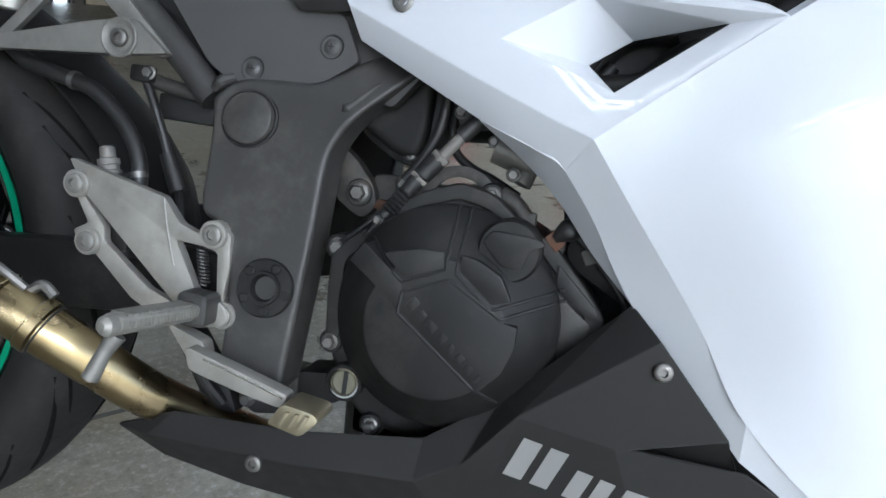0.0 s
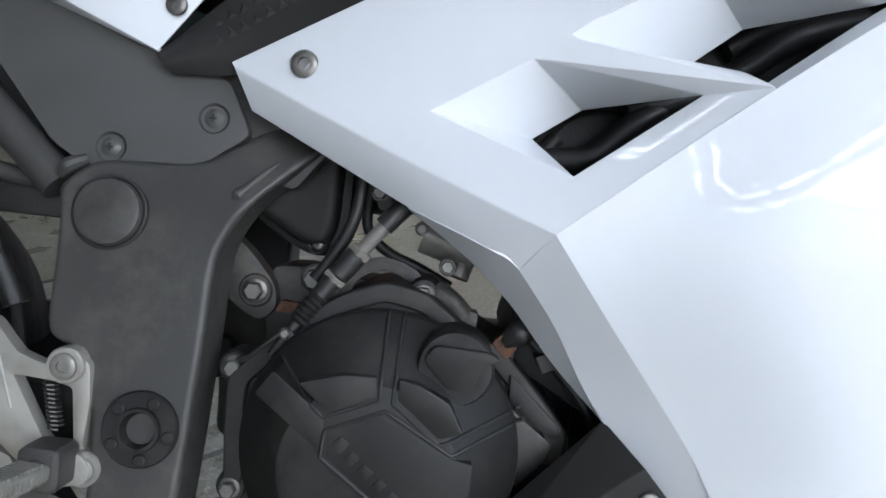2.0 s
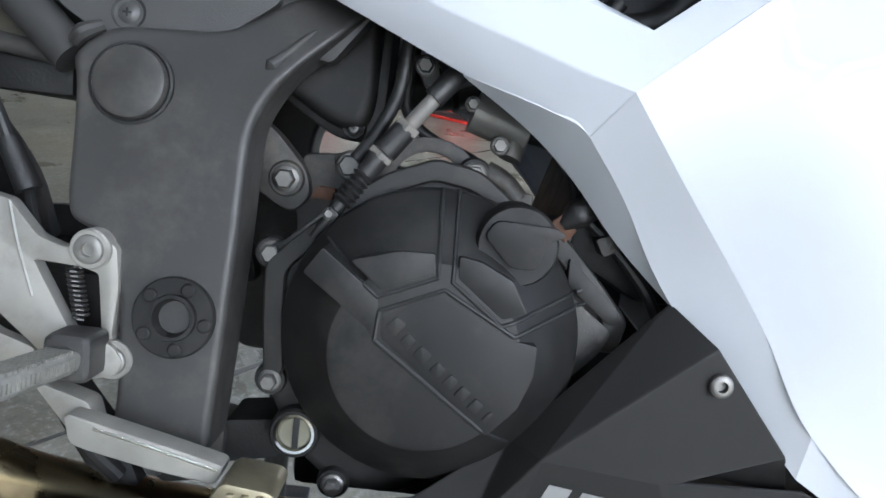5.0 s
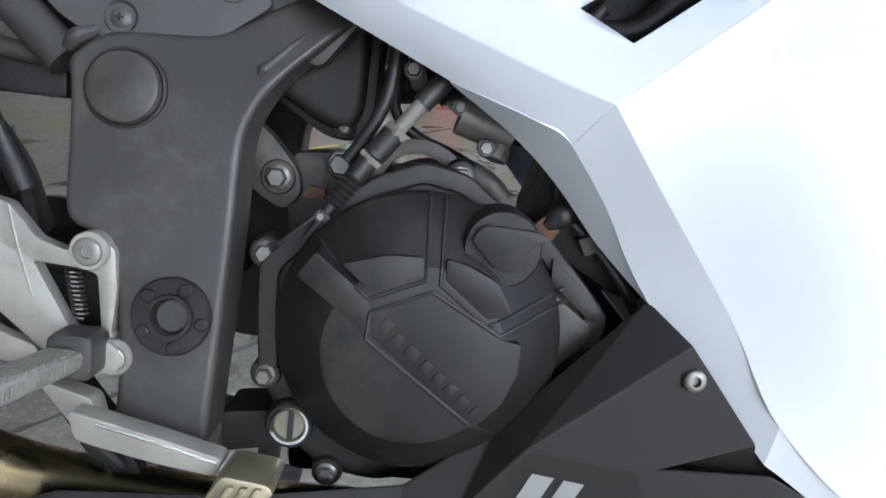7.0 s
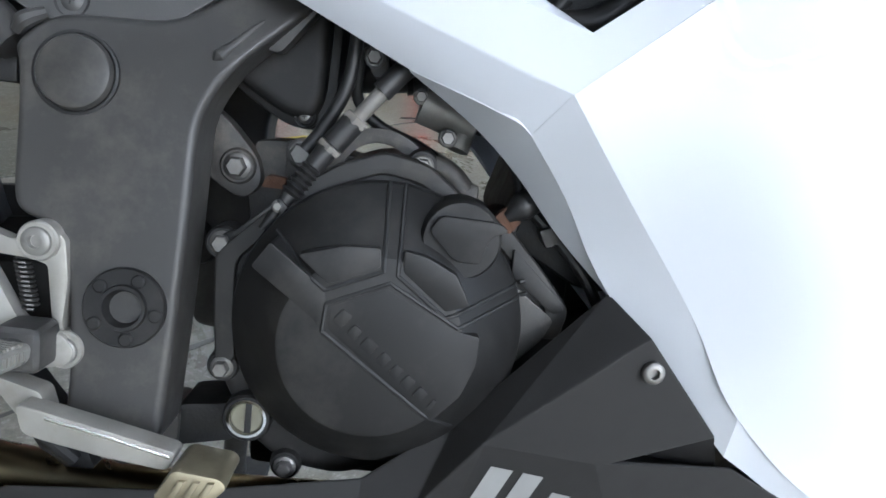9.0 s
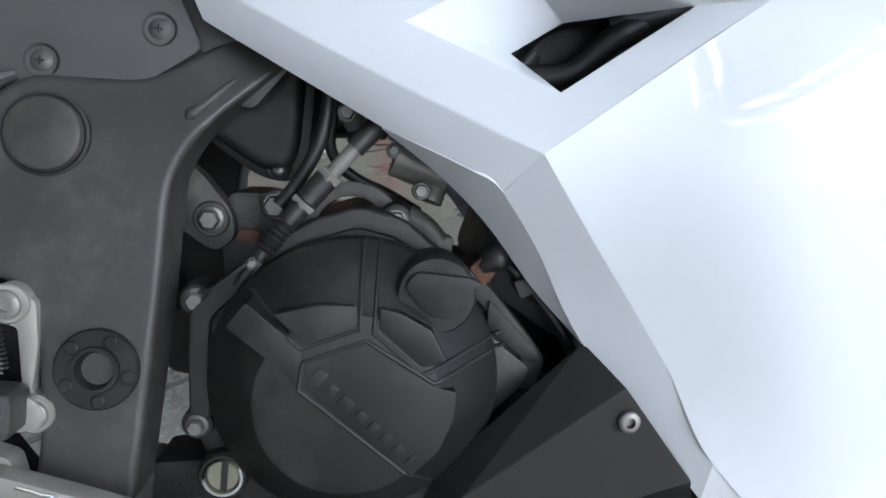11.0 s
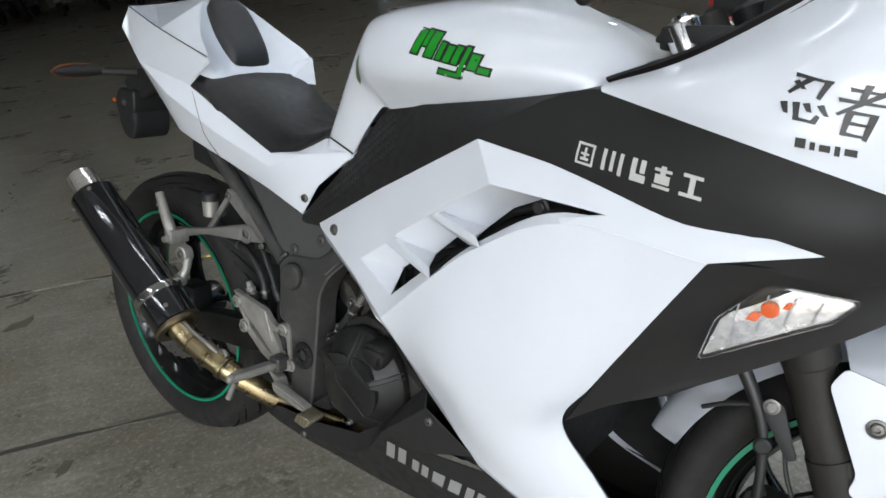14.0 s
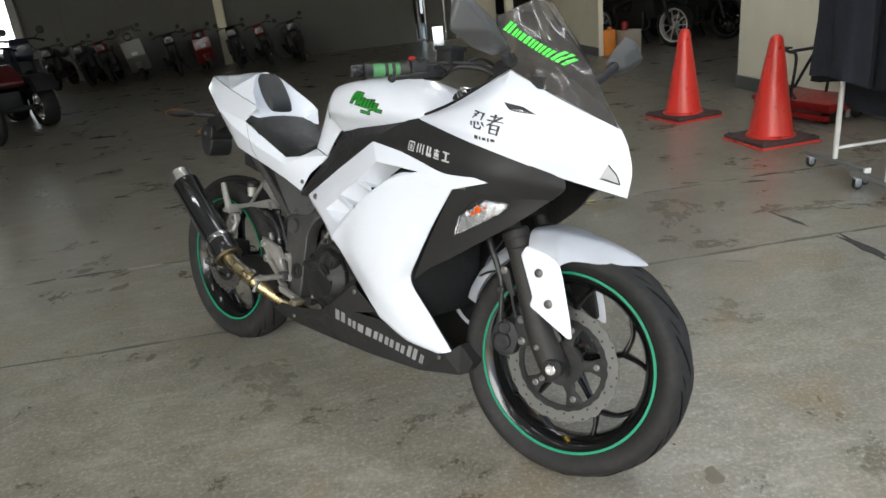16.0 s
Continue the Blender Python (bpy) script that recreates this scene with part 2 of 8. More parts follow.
def concrete():
    """Worn, sealed concrete: mottling, dark stains, pale scuffs, fine grain, uneven gloss."""
    m = bpy.data.materials.new("worn_sealed_concrete")
    m.use_nodes = True
    n, l = m.node_tree.nodes, m.node_tree.links
    p = n["Principled BSDF"]
    co = n.new("ShaderNodeTexCoord")

    def noise(scale, detail, rough, stretch=None, warp=0.0):
        t = n.new("ShaderNodeTexNoise")
        t.inputs["Scale"].default_value, t.inputs["Detail"].default_value, t.inputs["Roughness"].default_value = scale, detail, rough
        t.inputs["Distortion"].default_value = warp
        src = co.outputs["Object"]
        if stretch:
            mp = n.new("ShaderNodeMapping")
            mp.inputs["Rotation"].default_value, mp.inputs["Scale"].default_value = (0, 0, stretch[2]), (stretch[0], stretch[1], 1)
            l.new(src, mp.inputs["Vector"])
            src = mp.outputs["Vector"]
        l.new(src, t.inputs["Vector"])
        return t.outputs["Fac"]

    def ramp(src, a, b, lo=0.0, hi=1.0):
        r = n.new("ShaderNodeMapRange")
        r.interpolation_type = "SMOOTHSTEP"
        r.inputs["From Min"].default_value, r.inputs["From Max"].default_value = a, b
        r.inputs["To Min"].default_value, r.inputs["To Max"].default_value = lo, hi
        l.new(src, r.inputs["Value"])
        return r.outputs["Result"]

    def mix(a, b, fac):
        x = n.new("ShaderNodeMix")
        x.data_type = "RGBA"
        for sock, v in (("A", a), ("B", b)):
            if isinstance(v, tuple):
                x.inputs[sock].default_value = (*v, 1)
            else:
                l.new(v, x.inputs[sock])
        l.new(fac, x.inputs["Factor"])
        return x.outputs["Result"]

    mottle = noise(2.2, 12, 0.72, warp=0.4)
    grain = noise(160, 4, 0.6)
    c = mix((0.108, 0.098, 0.070), (0.196, 0.182, 0.143), ramp(mottle, 0.34, 0.66))
    c = mix(c, (0.33, 0.315, 0.272), ramp(noise(4.5, 12, 0.80, (1, 2.2, 0.5), 0.6), 0.45, 0.70, 0, 0.52))
    c = mix(c, (0.055, 0.048, 0.036), ramp(noise(1.1, 5, 0.55, warp=0.3), 0.48, 0.80, 0, 0.30))
    c = mix(c, (0.15, 0.108, 0.046), ramp(noise(2.6, 8, 0.62, warp=0.5), 0.52, 0.70, 0, 0.55))
    c = mix(c, (0.07, 0.065, 0.055), ramp(noise(24, 4, 0.6), 0.58, 0.82, 0, 0.18))
    grit = noise(75, 9, 0.8)
    c = mix(c, (0.36, 0.35, 0.33), ramp(grit, 0.51, 0.64, 0, 0.65))
    c = mix(c, (0.045, 0.042, 0.036), ramp(grit, 0.48, 0.37, 0, 0.42))
    c = mix(c, (0.34, 0.33, 0.31), ramp(grain, 0.60, 0.78, 0, 0.35))
    l.new(c, p.inputs["Base Color"])
    l.new(ramp(mottle, 0.3, 0.7, 0.24, 0.42), p.inputs["Roughness"])
    b = n.new("ShaderNodeBump")
    b.inputs["Strength"].default_value, b.inputs["Distance"].default_value = 0.10, 0.003
    l.new(noise(60, 8, 0.7), b.inputs["Height"])
    l.new(b.outputs["Normal"], p.inputs["Normal"])
    return m


CONCRETE = concrete()
JOINT = material("dark_joint_filler", (0.05, 0.045, 0.04), 0.8, vary=0.4, scale=40)
YELLOW = material("worn_yellow_paint", (0.42, 0.34, 0.06), 0.6, vary=0.3, scale=60)
ASPHALT = material("outside_concrete_yard", (0.30, 0.29, 0.27), 0.85, vary=0.3, scale=6, bump=0.3, bump_scale=80)


# ---- shape helpers ----
def done(bm, angle=32):
    """Closes a bmesh into a smooth-shaded mesh with sharp edges past the angle."""
    bmesh.ops.recalc_face_normals(bm, faces=bm.faces)
    me = bpy.data.meshes.new("mesh")
    for f in bm.faces:
        f.smooth = True
    bm.to_mesh(me)
    bm.free()
    me.set_sharp_from_angle(angle=radians(angle))
    return me


def part(name, bm, mat, parent=None, label="", angle=32):
    """Links a bmesh as one mesh object under a thing or a part."""
    ob = new(name, done(bm, angle))
    ob.data.materials.append(mat)
    if parent:
        ob.parent = parent
    return tagged(ob, label)


def thing(name, label, category, matrix=None, group="", kind=""):
    ob = new(name)
    ob.empty_display_size = 0.05
    if matrix:
        ob.matrix_world = matrix
    return tagged(ob, label, category, group, kind)


def join(*bms):
    out = bms[0]
    for b in bms[1:]:
        me = bpy.data.meshes.new("tmp")
        b.to_mesh(me)
        b.free()
        out.from_mesh(me)
        bpy.data.meshes.remove(me)
    return out


def moved(bm, m):
    bmesh.ops.transform(bm, matrix=m, verts=bm.verts)
    return bm


def bevelled(bm, width, angle=30, segs=2):
    if width > 0:
        bmesh.ops.remove_doubles(bm, verts=bm.verts, dist=1e-6)
        bmesh.ops.recalc_face_normals(bm, faces=bm.faces)
        es = [e for e in bm.edges if len(e.link_faces) == 2 and e.calc_face_angle(0) > radians(angle)]
        bmesh.ops.bevel(bm, geom=es, offset=width, segments=segs, profile=0.6, affect="EDGES", clamp_overlap=True)
    return bm


def rounded(pts, r, n=4):
    """A closed outline with its corners rounded to about r."""
    out = []
    k = len(pts)
    for i in range(k):
        a, b, c = Vector(pts[i - 1]), Vector(pts[i]), Vector(pts[(i + 1) % k])
        d1, d2 = min(r, (a - b).length * 0.45), min(r, (c - b).length * 0.45)
        p, q = b + (a - b).normalized() * d1, b + (c - b).normalized() * d2
        for j in range(n + 1):
            t = j / n
            out.append(tuple(p * (1 - t) ** 2 + b * 2 * t * (1 - t) + q * t * t))
    return out


def prism(outline, y0, y1, bevel=0.0, r=0.0, segs=2):
    """A plate with an outline in x and z, from y0 (its outer face) to y1; y0 may be a function of x and z."""
    pts = rounded(outline, r) if r else outline
    bm = bmesh.new()
    f0 = y0 if callable(y0) else (lambda x, z: y0)
    f1 = y1 if callable(y1) else (lambda x, z: y1)
    a = [bm.verts.new((x, f0(x, z), z)) for x, z in pts]
    b = [bm.verts.new((x, f1(x, z), z)) for x, z in pts]
    bm.faces.new(a)
    bm.faces.new(b[::-1])
    k = len(pts)
    for i in range(k):
        bm.faces.new((a[i], b[i], b[(i + 1) % k], a[(i + 1) % k]))
    return bevelled(bm, bevel, 40, segs)


def box(x0, x1, y0, y1, z0, z1, bevel=0.0, segs=2):
    bm = bmesh.new()
    bmesh.ops.create_cube(bm, size=1)
    moved(bm, Matrix.Translation(((x0 + x1) / 2, (y0 + y1) / 2, (z0 + z1) / 2)) @ Matrix.Diagonal((x1 - x0, y1 - y0, z1 - z0, 1)))
    return bevelled(bm, bevel, 30, segs)


def spline(pts, per=6):
    """Catmull-Rom through the points."""
    p = [Vector(q) for q in pts]
    p = [p[0] * 2 - p[1]] + p + [p[-1] * 2 - p[-2]]
    out = []
    for i in range(1, len(p) - 2):
        for j in range(per):
            t = j / per
            a, b, c, d = p[i - 1], p[i], p[i + 1], p[i + 2]
            out.append(0.5 * (2 * b + (c - a) * t + (2 * a - 5 * b + 4 * c - d) * t * t + (3 * b - a - 3 * c + d) * t ** 3))
    return out + [p[-2]]


def tube(pts, r, per=6, seg=12, smooth=True, caps=True):
    """A hose or pipe along the points; r is a number or a list, one a point."""
    path = spline(pts, per) if smooth and len(pts) > 2 else [Vector(q) for q in pts]
    n = len(path)
    rs = [r] * n if not isinstance(r, (list, tuple)) else list(np.interp(np.linspace(0, len(r) - 1, n), range(len(r)), r))
    bm = bmesh.new()
    up, rings = Vector((0.3, 0.2, 0.93)), []
    for i, c in enumerate(path):
        d = (path[min(i + 1, n - 1)] - path[max(i - 1, 0)]).normalized()
        s = d.cross(up)
        if s.length < 1e-3:
            s = d.cross(Vector((1, 0, 0)))
        s.normalize()
        up = s.cross(d).normalized()
        rings.append([bm.verts.new(c + (s * math.cos(2 * math.pi * k / seg) + up * math.sin(2 * math.pi * k / seg)) * rs[i]) for k in range(seg)])
    for a, b in zip(rings, rings[1:]):
        for k in range(seg):
            bm.faces.new((a[k], a[(k + 1) % seg], b[(k + 1) % seg], b[k]))
    if caps:
        bm.faces.new(rings[0][::-1])
        bm.faces.new(rings[-1])
    return bm


def frame_of(centre, axis):
    return Matrix.Translation(centre) @ Vector(axis).to_track_quat("Z", "Y").to_matrix().to_4x4()


def lathe(profile, centre=(0, 0, 0), axis=(0, -1, 0), seg=32, closed=False):
    """Turns (radius, height) pairs round an axis through centre."""
    bm = bmesh.new()
    rings = []
    for r, h in profile:
        if r < 1e-6:
            rings.append([bm.verts.new((0, 0, h))] * seg)
        else:
            rings.append([bm.verts.new((r * math.cos(2 * math.pi * k / seg), r * math.sin(2 * math.pi * k / seg), h)) for k in range(seg)])
    pairs = list(zip(rings, rings[1:])) + ([(rings[-1], rings[0])] if closed else [])
    for a, b in pairs:
        for k in range(seg):
            vs = []
            for v in (a[k], a[(k + 1) % seg], b[(k + 1) % seg], b[k]):
                if v not in vs:
                    vs.append(v)
            if len(vs) > 2:
                bm.faces.new(vs)
    if not closed:
        for ring in (rings[0], rings[-1]):
            if ring[0] is not ring[1]:
                bm.faces.new(ring)
    return moved(bm, frame_of(centre, axis))


def disc(centre, r, h, axis=(0, -1, 0), bevel=0.0015, seg=24):
    b = min(bevel, h * 0.4, r * 0.4)
    return lathe([(r, 0), (r, h - b), (r - b, h), (0, h)], centre, axis, seg)


def hexhead(centre, r, h, axis=(0, -1, 0)):
    """A flanged hexagon bolt head."""
    return join(lathe([(r * 1.35, 0), (r * 1.35, h * 0.18), (r * 1.1, h * 0.3), (0, h * 0.3)], centre, axis, 20), lathe([(r, h * 0.25), (r, h * 0.85), (r * 0.82, h), (0, h)], centre, axis, 6))


def allen(centre, r, h, axis=(0, -1, 0)):
    """A round-headed socket screw with its hexagon recess."""
    return lathe([(r, 0), (r, h * 0.45), (r * 0.94, h * 0.72), (r * 0.80, h * 0.9), (r * 0.60, h), (r * 0.46, h), (r * 0.43, h * 0.1), (0, h * 0.05)], centre, axis, 30)


def grid_skin(rows, thick=0.004, nu=5, nv=5, smooth=True):
    """A curved shell through rows of control points, given thickness inwards (towards y = 0)."""
    rows = [spline(r, nu) for r in rows] if smooth else [[Vector(p) for p in r] for r in rows]
    cols = [spline(c, nv) for c in zip(*rows)] if smooth else [list(c) for c in zip(*rows)]
    bm = bmesh.new()
    vs = [[bm.verts.new(p) for p in c] for c in cols]
    for a, b in zip(vs, vs[1:]):
        for k in range(len(a) - 1):
            quad = [a[k], b[k], b[k + 1], a[k + 1]]
            bm.faces.new(quad)
    return shelled(bm, thick)


def facets(pts, faces, thick=0.004, bevel=0.0):
    bm = bmesh.new()
    vs = [bm.verts.new(p) for p in pts]
    for f in faces:
        bm.faces.new([vs[i] for i in f])
    bmesh.ops.triangulate(bm, faces=bm.faces)
    return bevelled(shelled(bm, thick), bevel, 18)


def shelled(bm, thick):
    """Thickens an open sheet; on the right-hand side its outside looks to -y."""
    bmesh.ops.remove_doubles(bm, verts=bm.verts, dist=1e-5)
    bmesh.ops.recalc_face_normals(bm, faces=bm.faces)
    bm.normal_update()
    s = sum(f.normal.y * f.calc_area() for f in bm.faces)
    if s > 0:
        bmesh.ops.reverse_faces(bm, faces=bm.faces)
    if thick:
        bmesh.ops.solidify(bm, geom=bm.faces, thickness=thick)
    return bm


def mirrored(bm, middle=0.0):
    """The same shape for the other side of the motorcycle."""
    out = bm.copy()
    moved(out, Matrix.Translation((0, 2 * middle, 0)) @ Matrix.Diagonal((1, -1, 1, 1)))
    bmesh.ops.reverse_faces(out, faces=out.faces)
    return out


# ---- the hall ----
def hall_part(name, bm, mat, label, category, parent=None):
    ob = part(name, bm, mat, parent, label)
    if not parent:
        ob.matrix_world = HALL
        tagged(ob, category=category, kind="structure")
    return ob


ground = part("ground", box(-300, 300, -300, 300, -0.6, -0.05), ASPHALT, None, "grey asphalt yard outside the open hall")
tagged(ground, category="ground", kind="structure")
floor = hall_part("floor", box(-17, 11, -7.5, 22.2, -0.3, -0.012), JOINT, "sealed grey concrete floor with stains and dark joints", "floor")
wall_doorway = hall_part("wall_doorway", join(
    box(4.3, 4.55, 1.1, 3.77, 0, 3.8), box(4.3, 4.55, 3.77, 7.4, 2.7, 3.8), box(4.3, 4.37, 7.4, 10.4, 0, 3.8),
    box(4.3, 4.55, 10.4, 22.0, 2.6, 3.8)), CREAM, "cream painted wall with wide open doorways", "wall")
baseboard = hall_part("baseboard", join(box(4.28, 4.30, 1.1, 3.77, 0, 0.12), box(4.28, 4.30, 7.4, 10.4, 0, 0.12), box(4.3, 4.55, 3.77, 3.785, 0, 0.12)), GREYWALL, "grey painted base strip along the cream wall", "baseboard")
wall_far = hall_part("wall_far", join(box(-17, -9, 14.2, 14.4, 0, 3.8), box(-9, -6.02, 14.2, 14.4, 0, 0.62), box(-9, -6.02, 14.2, 14.4, 2.7, 3.8), box(-6.02, 2.5, 14.2, 14.4, 0, 3.8), *[box(-6.0 + 0.9 * k, -5.96 + 0.9 * k, 14.18, 14.2, 0, 3.8) for k in range(10)]), GREYWALL, "dark grey ribbed wall at the end of the hall", "wall")
wall_end = hall_part("wall_end", join(box(2.3, 3.5, 22, 22.2, 0, 3.8), box(3.5, 4.4, 22, 22.2, 0, 0.3), box(3.5, 4.4, 22, 22.2, 2.2, 3.8), box(4.4, 11, 22, 22.2, 0, 3.8), box(2.3, 2.5, 14.4, 22, 0, 3.8)), GREYWALL, "dim end wall with one bright window opening", "wall")
wall_side = hall_part("wall_side", box(-17.2, -17, -7.5, 14.4, 0, 3.8), GREYWALL, "dark grey side wall", "wall")
wall_back_room = hall_part("wall_back_room", join(box(11, 11.2, 1.1, 22.2, 0, 3.8), box(4.55, 11.2, 0.9, 1.1, 0, 3.8)), GREYWALL, "dim wall of the room behind the doorway", "wall")
ceiling = hall_part("ceiling", join(box(-17.2, 4.6, -6.0, 22.2, 3.8, 4.0), box(4.6, 11.2, 0.9, 22.2, 3.8, 4.0), *[box(-17, 4.5, -5.6 + 3.2 * k, -5.45 + 3.2 * k, 3.5, 3.8) for k in range(8)]), CEIL, "grey hall ceiling with steel beams", "ceiling")
column = hall_part("column", box(-1.85, -1.67, 13.95, 14.13, 0, 3.8, 0.01), CREAM, "thin white column by the far wall", "column")
post = hall_part("post", join(tube([(2.6, 14.3, 0), (2.6, 14.3, 3.8)], 0.06, smooth=False), box(2.5, 2.7, 14.2, 14.4, 0, 0.04)), STEEL, "bare steel post at the corner of the far wall", "post")
hall_part("door_post", box(3.47, 3.60, 9.43, 9.56, 0, 3.8, 0.008), CREAM, "pale steel post before the end of the hall", "post")
partition = hall_part("wall_partition", join(box(2.66, 2.82, 13.75, 13.87, 0, 3.5), box(2.82, 3.06, 13.75, 13.87, 0.30, 3.5), box(3.06, 3.34, 13.75, 13.87, 0, 3.5), box(3.34, 3.86, 13.75, 13.87, 2.1, 3.5)), GREYWALL, "dark partition with a low bright opening", "wall")
hall_part("partition_end", box(3.86, 4.30, 13.72, 13.87, 0, 3.5), CREAM, "cream painted end of the partition", "wall")
hall_part("backdrop_opening", box(2.78, 3.10, 14.02, 14.03, 0, 0.4), DAYLIGHT, "daylight behind the low opening", "backdrop")
hall_part("backdrop_yard", box(-16, -5.6, 16.5, 16.52, 0, 3.6), DAYLIGHT, "bright yard outside the hall window", "backdrop")
hall_part("window_post", box(-6.02, -5.86, 14.06, 14.19, 0, 3.8, 0.006), CEIL, "pale post beside the hall window", "post")
leaf = hall_part("door_leaf", join(box(3.36, 3.42, 13.76, 13.81, 0.01, 2.09), box(3.78, 3.84, 13.76, 13.81, 0.01, 2.09), box(3.42, 3.78, 13.76, 13.81, 0.01, 0.34), box(3.42, 3.78, 13.76, 13.81, 2.0, 2.09), box(3.42, 3.78, 13.80, 13.81, 0.34, 2.0)), CREAM, "white door with a dark upper pane", "door")
hall_part("door_pane", box(3.43, 3.77, 13.775, 13.785, 0.35, 1.99), GLOSSBLACK, "dark glass pane", "pane", leaf)
for u in (2.66, 3.10, 3.30):
    hall_part("door_frame", box(u, u + 0.04, 13.70, 13.745, 0, 3.0, 0.004), CHROME, "bright metal upright of the partition", "frame")
skirting = hall_part("skirting", join(box(-6.02, 2.5, 14.16, 14.18, 0, 0.06)), GREYWALL, "grey strip at the foot of the far wall", "baseboard")


def ceiling_lamp():
    lamp = thing("ceiling_lamp", "lit twin-tube fluorescent batten on the hall ceiling", "lamp", group="fluorescent battens on the ceiling")
    part("housing", join(box(-0.62, 0.62, -0.07, 0.07, 0.03, 0.09, 0.01), tube([(-0.5, 0, 0.08), (-0.5, 0, 0.42)], 0.008, smooth=False), tube([(0.5, 0, 0.08), (0.5, 0, 0.42)], 0.008, smooth=False)), CEIL, lamp, "white steel housing")
    for s in (-1, 1):
        part("fluorescent_tube", tube([(-0.58, 0.045 * s, 0.015), (0.58, 0.045 * s, 0.015)], 0.014, smooth=False), TUBE, lamp, "glowing white tube")
    return lamp


lamp = ceiling_lamp()
first = True
spots = [(u, v) for v in (-5.7, -4.9) for u in (-7.4, -5.8, -4.2, -2.6, -1.0, 0.6)] + [(u, v) for v in (-3.4, -1.6, 0.2) for u in (-1.4, 0.8)] + [(u, v) for v in (-3.6, -1.6) for u in (-15.8, -13.6, -11.4)] + [(6.4, 6.4)] + [(u, v) for v in (-4.4, -2.8, -1.2, 0.4, 2.0, 3.6) for u in (2.2, 3.6)]
for u, v in spots:
    m = HALL @ pose(u, v, 3.38)
    if first:
        lamp.matrix_world, first = m, False
    else:
        copy_thing(lamp, m)


# ---- the motorcycle: bodywork ----
bike = thing("motorcycle", "white and black faired sports motorcycle leaning on its side stand", "motorcycle", BIKE)


def side_fairing():
    """The large right-hand side panel: main skin, turned rear edge, rear wing, three louvres with fins, front arm."""
    lip = [(0.752, -0.192, 0.560), (0.855, -0.209, 0.652), (0.938, -0.214, 0.716), (1.048, -0.214, 0.768), (1.212, -0.206, 0.752)]
    r0 = [(0.746, -0.205, 0.552), (0.852, -0.221, 0.644), (0.937, -0.227, 0.707), (1.05, -0.226, 0.757), (1.213, -0.217, 0.742)]
    r1 = [(0.783, -0.196, 0.506), (0.862, -0.227, 0.55), (0.95, -0.235, 0.6), (1.04, -0.231, 0.63), (1.15, -0.211, 0.645)]
    r2 = [(0.843, -0.182, 0.433), (0.903, -0.214, 0.47), (0.96, -0.222, 0.5), (1.03, -0.216, 0.53), (1.09, -0.196, 0.552)]
    r3 = [(0.891, -0.170, 0.366), (0.938, -0.186, 0.39), (0.97, -0.192, 0.415), (1.005, -0.187, 0.443), (1.041, -0.171, 0.472)]
    r4 = [(0.985, -0.142, 0.295), (1.012, -0.145, 0.318), (1.035, -0.145, 0.340), (1.055, -0.142, 0.362), (1.075, -0.136, 0.385)]
    r5 = [(1.100, -0.118, 0.268), (1.111, -0.119, 0.271), (1.122, -0.118, 0.274), (1.133, -0.115, 0.278), (1.143, -0.110, 0.283)]
    main = grid_skin([r0, r1, r2, r3, r4, r5], 0.004, 6, 6)
    top = grid_skin([lip, r0], 0.003, 6, 3)
    crease = [(0.746, -0.205, 0.552), (0.783, -0.196, 0.506), (0.843, -0.182, 0.433), (0.891, -0.170, 0.366)]
    turned = [(0.7301, -0.182, 0.528), (0.757, -0.173, 0.4945), (0.7984, -0.16, 0.434), (0.8970, -0.151, 0.3310)]
    edge = grid_skin([turned, [tuple((Vector(a) * 0.35 + Vector(b) * 0.65)) for a, b in zip(turned, crease)], crease], 0.003, 6, 3)
    rim = grid_skin([[(0.6570, -0.150, 0.5575), (0.7093, -0.18, 0.5388), (0.7301, -0.182, 0.528), (0.757, -0.173, 0.4945), (0.7984, -0.16, 0.434)], [(0.6580, -0.148, 0.5562), (0.6995, -0.152, 0.5291), (0.7305, -0.15, 0.5023), (0.762, -0.15, 0.4673), (0.8011, -0.156, 0.4314)]], 0.003, 5, 3)
    toe = grid_skin([[(0.8970, -0.151, 0.3310), (0.985, -0.130, 0.280), (1.095, -0.110, 0.260)], [(0.891, -0.170, 0.366), (0.985, -0.142, 0.295), (1.100, -0.118, 0.268)]], 0.003, 6, 3)
    v = [(0.523, -0.119, 0.643), (0.526, -0.121, 0.6393), (0.648, -0.163, 0.589), (0.7225, -0.194, 0.560), (0.746, -0.205, 0.552),
         (0.5397, -0.117, 0.6115), (0.6570, -0.150, 0.5575), (0.7093, -0.18, 0.5388), (0.7301, -0.182, 0.528), (0.700, -0.155, 0.735),
         (0.914, -0.203, 0.838), (0.754, -0.191, 0.587), (0.665, -0.163, 0.619), (0.725, -0.168, 0.657), (0.705, -0.163, 0.670),
         (0.741, -0.171, 0.672), (0.817, -0.180, 0.718), (0.797, -0.172, 0.724), (0.839, -0.184, 0.728), (0.891, -0.200, 0.760),
         (0.945, -0.219, 0.787), (0.852, -0.221, 0.644), (0.937, -0.227, 0.707), (0.820, -0.199, 0.640), (0.733, -0.136, 0.612),
         (0.763, -0.136, 0.634), (0.907, -0.205, 0.698), (0.840, -0.205, 0.654), (0.806, -0.148, 0.652)]
    v += [(0.855, -0.150, 0.693), (0.903, -0.158, 0.712), (0.949, -0.165, 0.748), (0.928, -0.222, 0.719), (1.013, -0.190, 0.776),
          (1.101, -0.218, 0.774), (1.316, -0.205, 0.768), (1.050, -0.226, 0.757), (1.213, -0.217, 0.742), (1.040, -0.222, 0.763)]
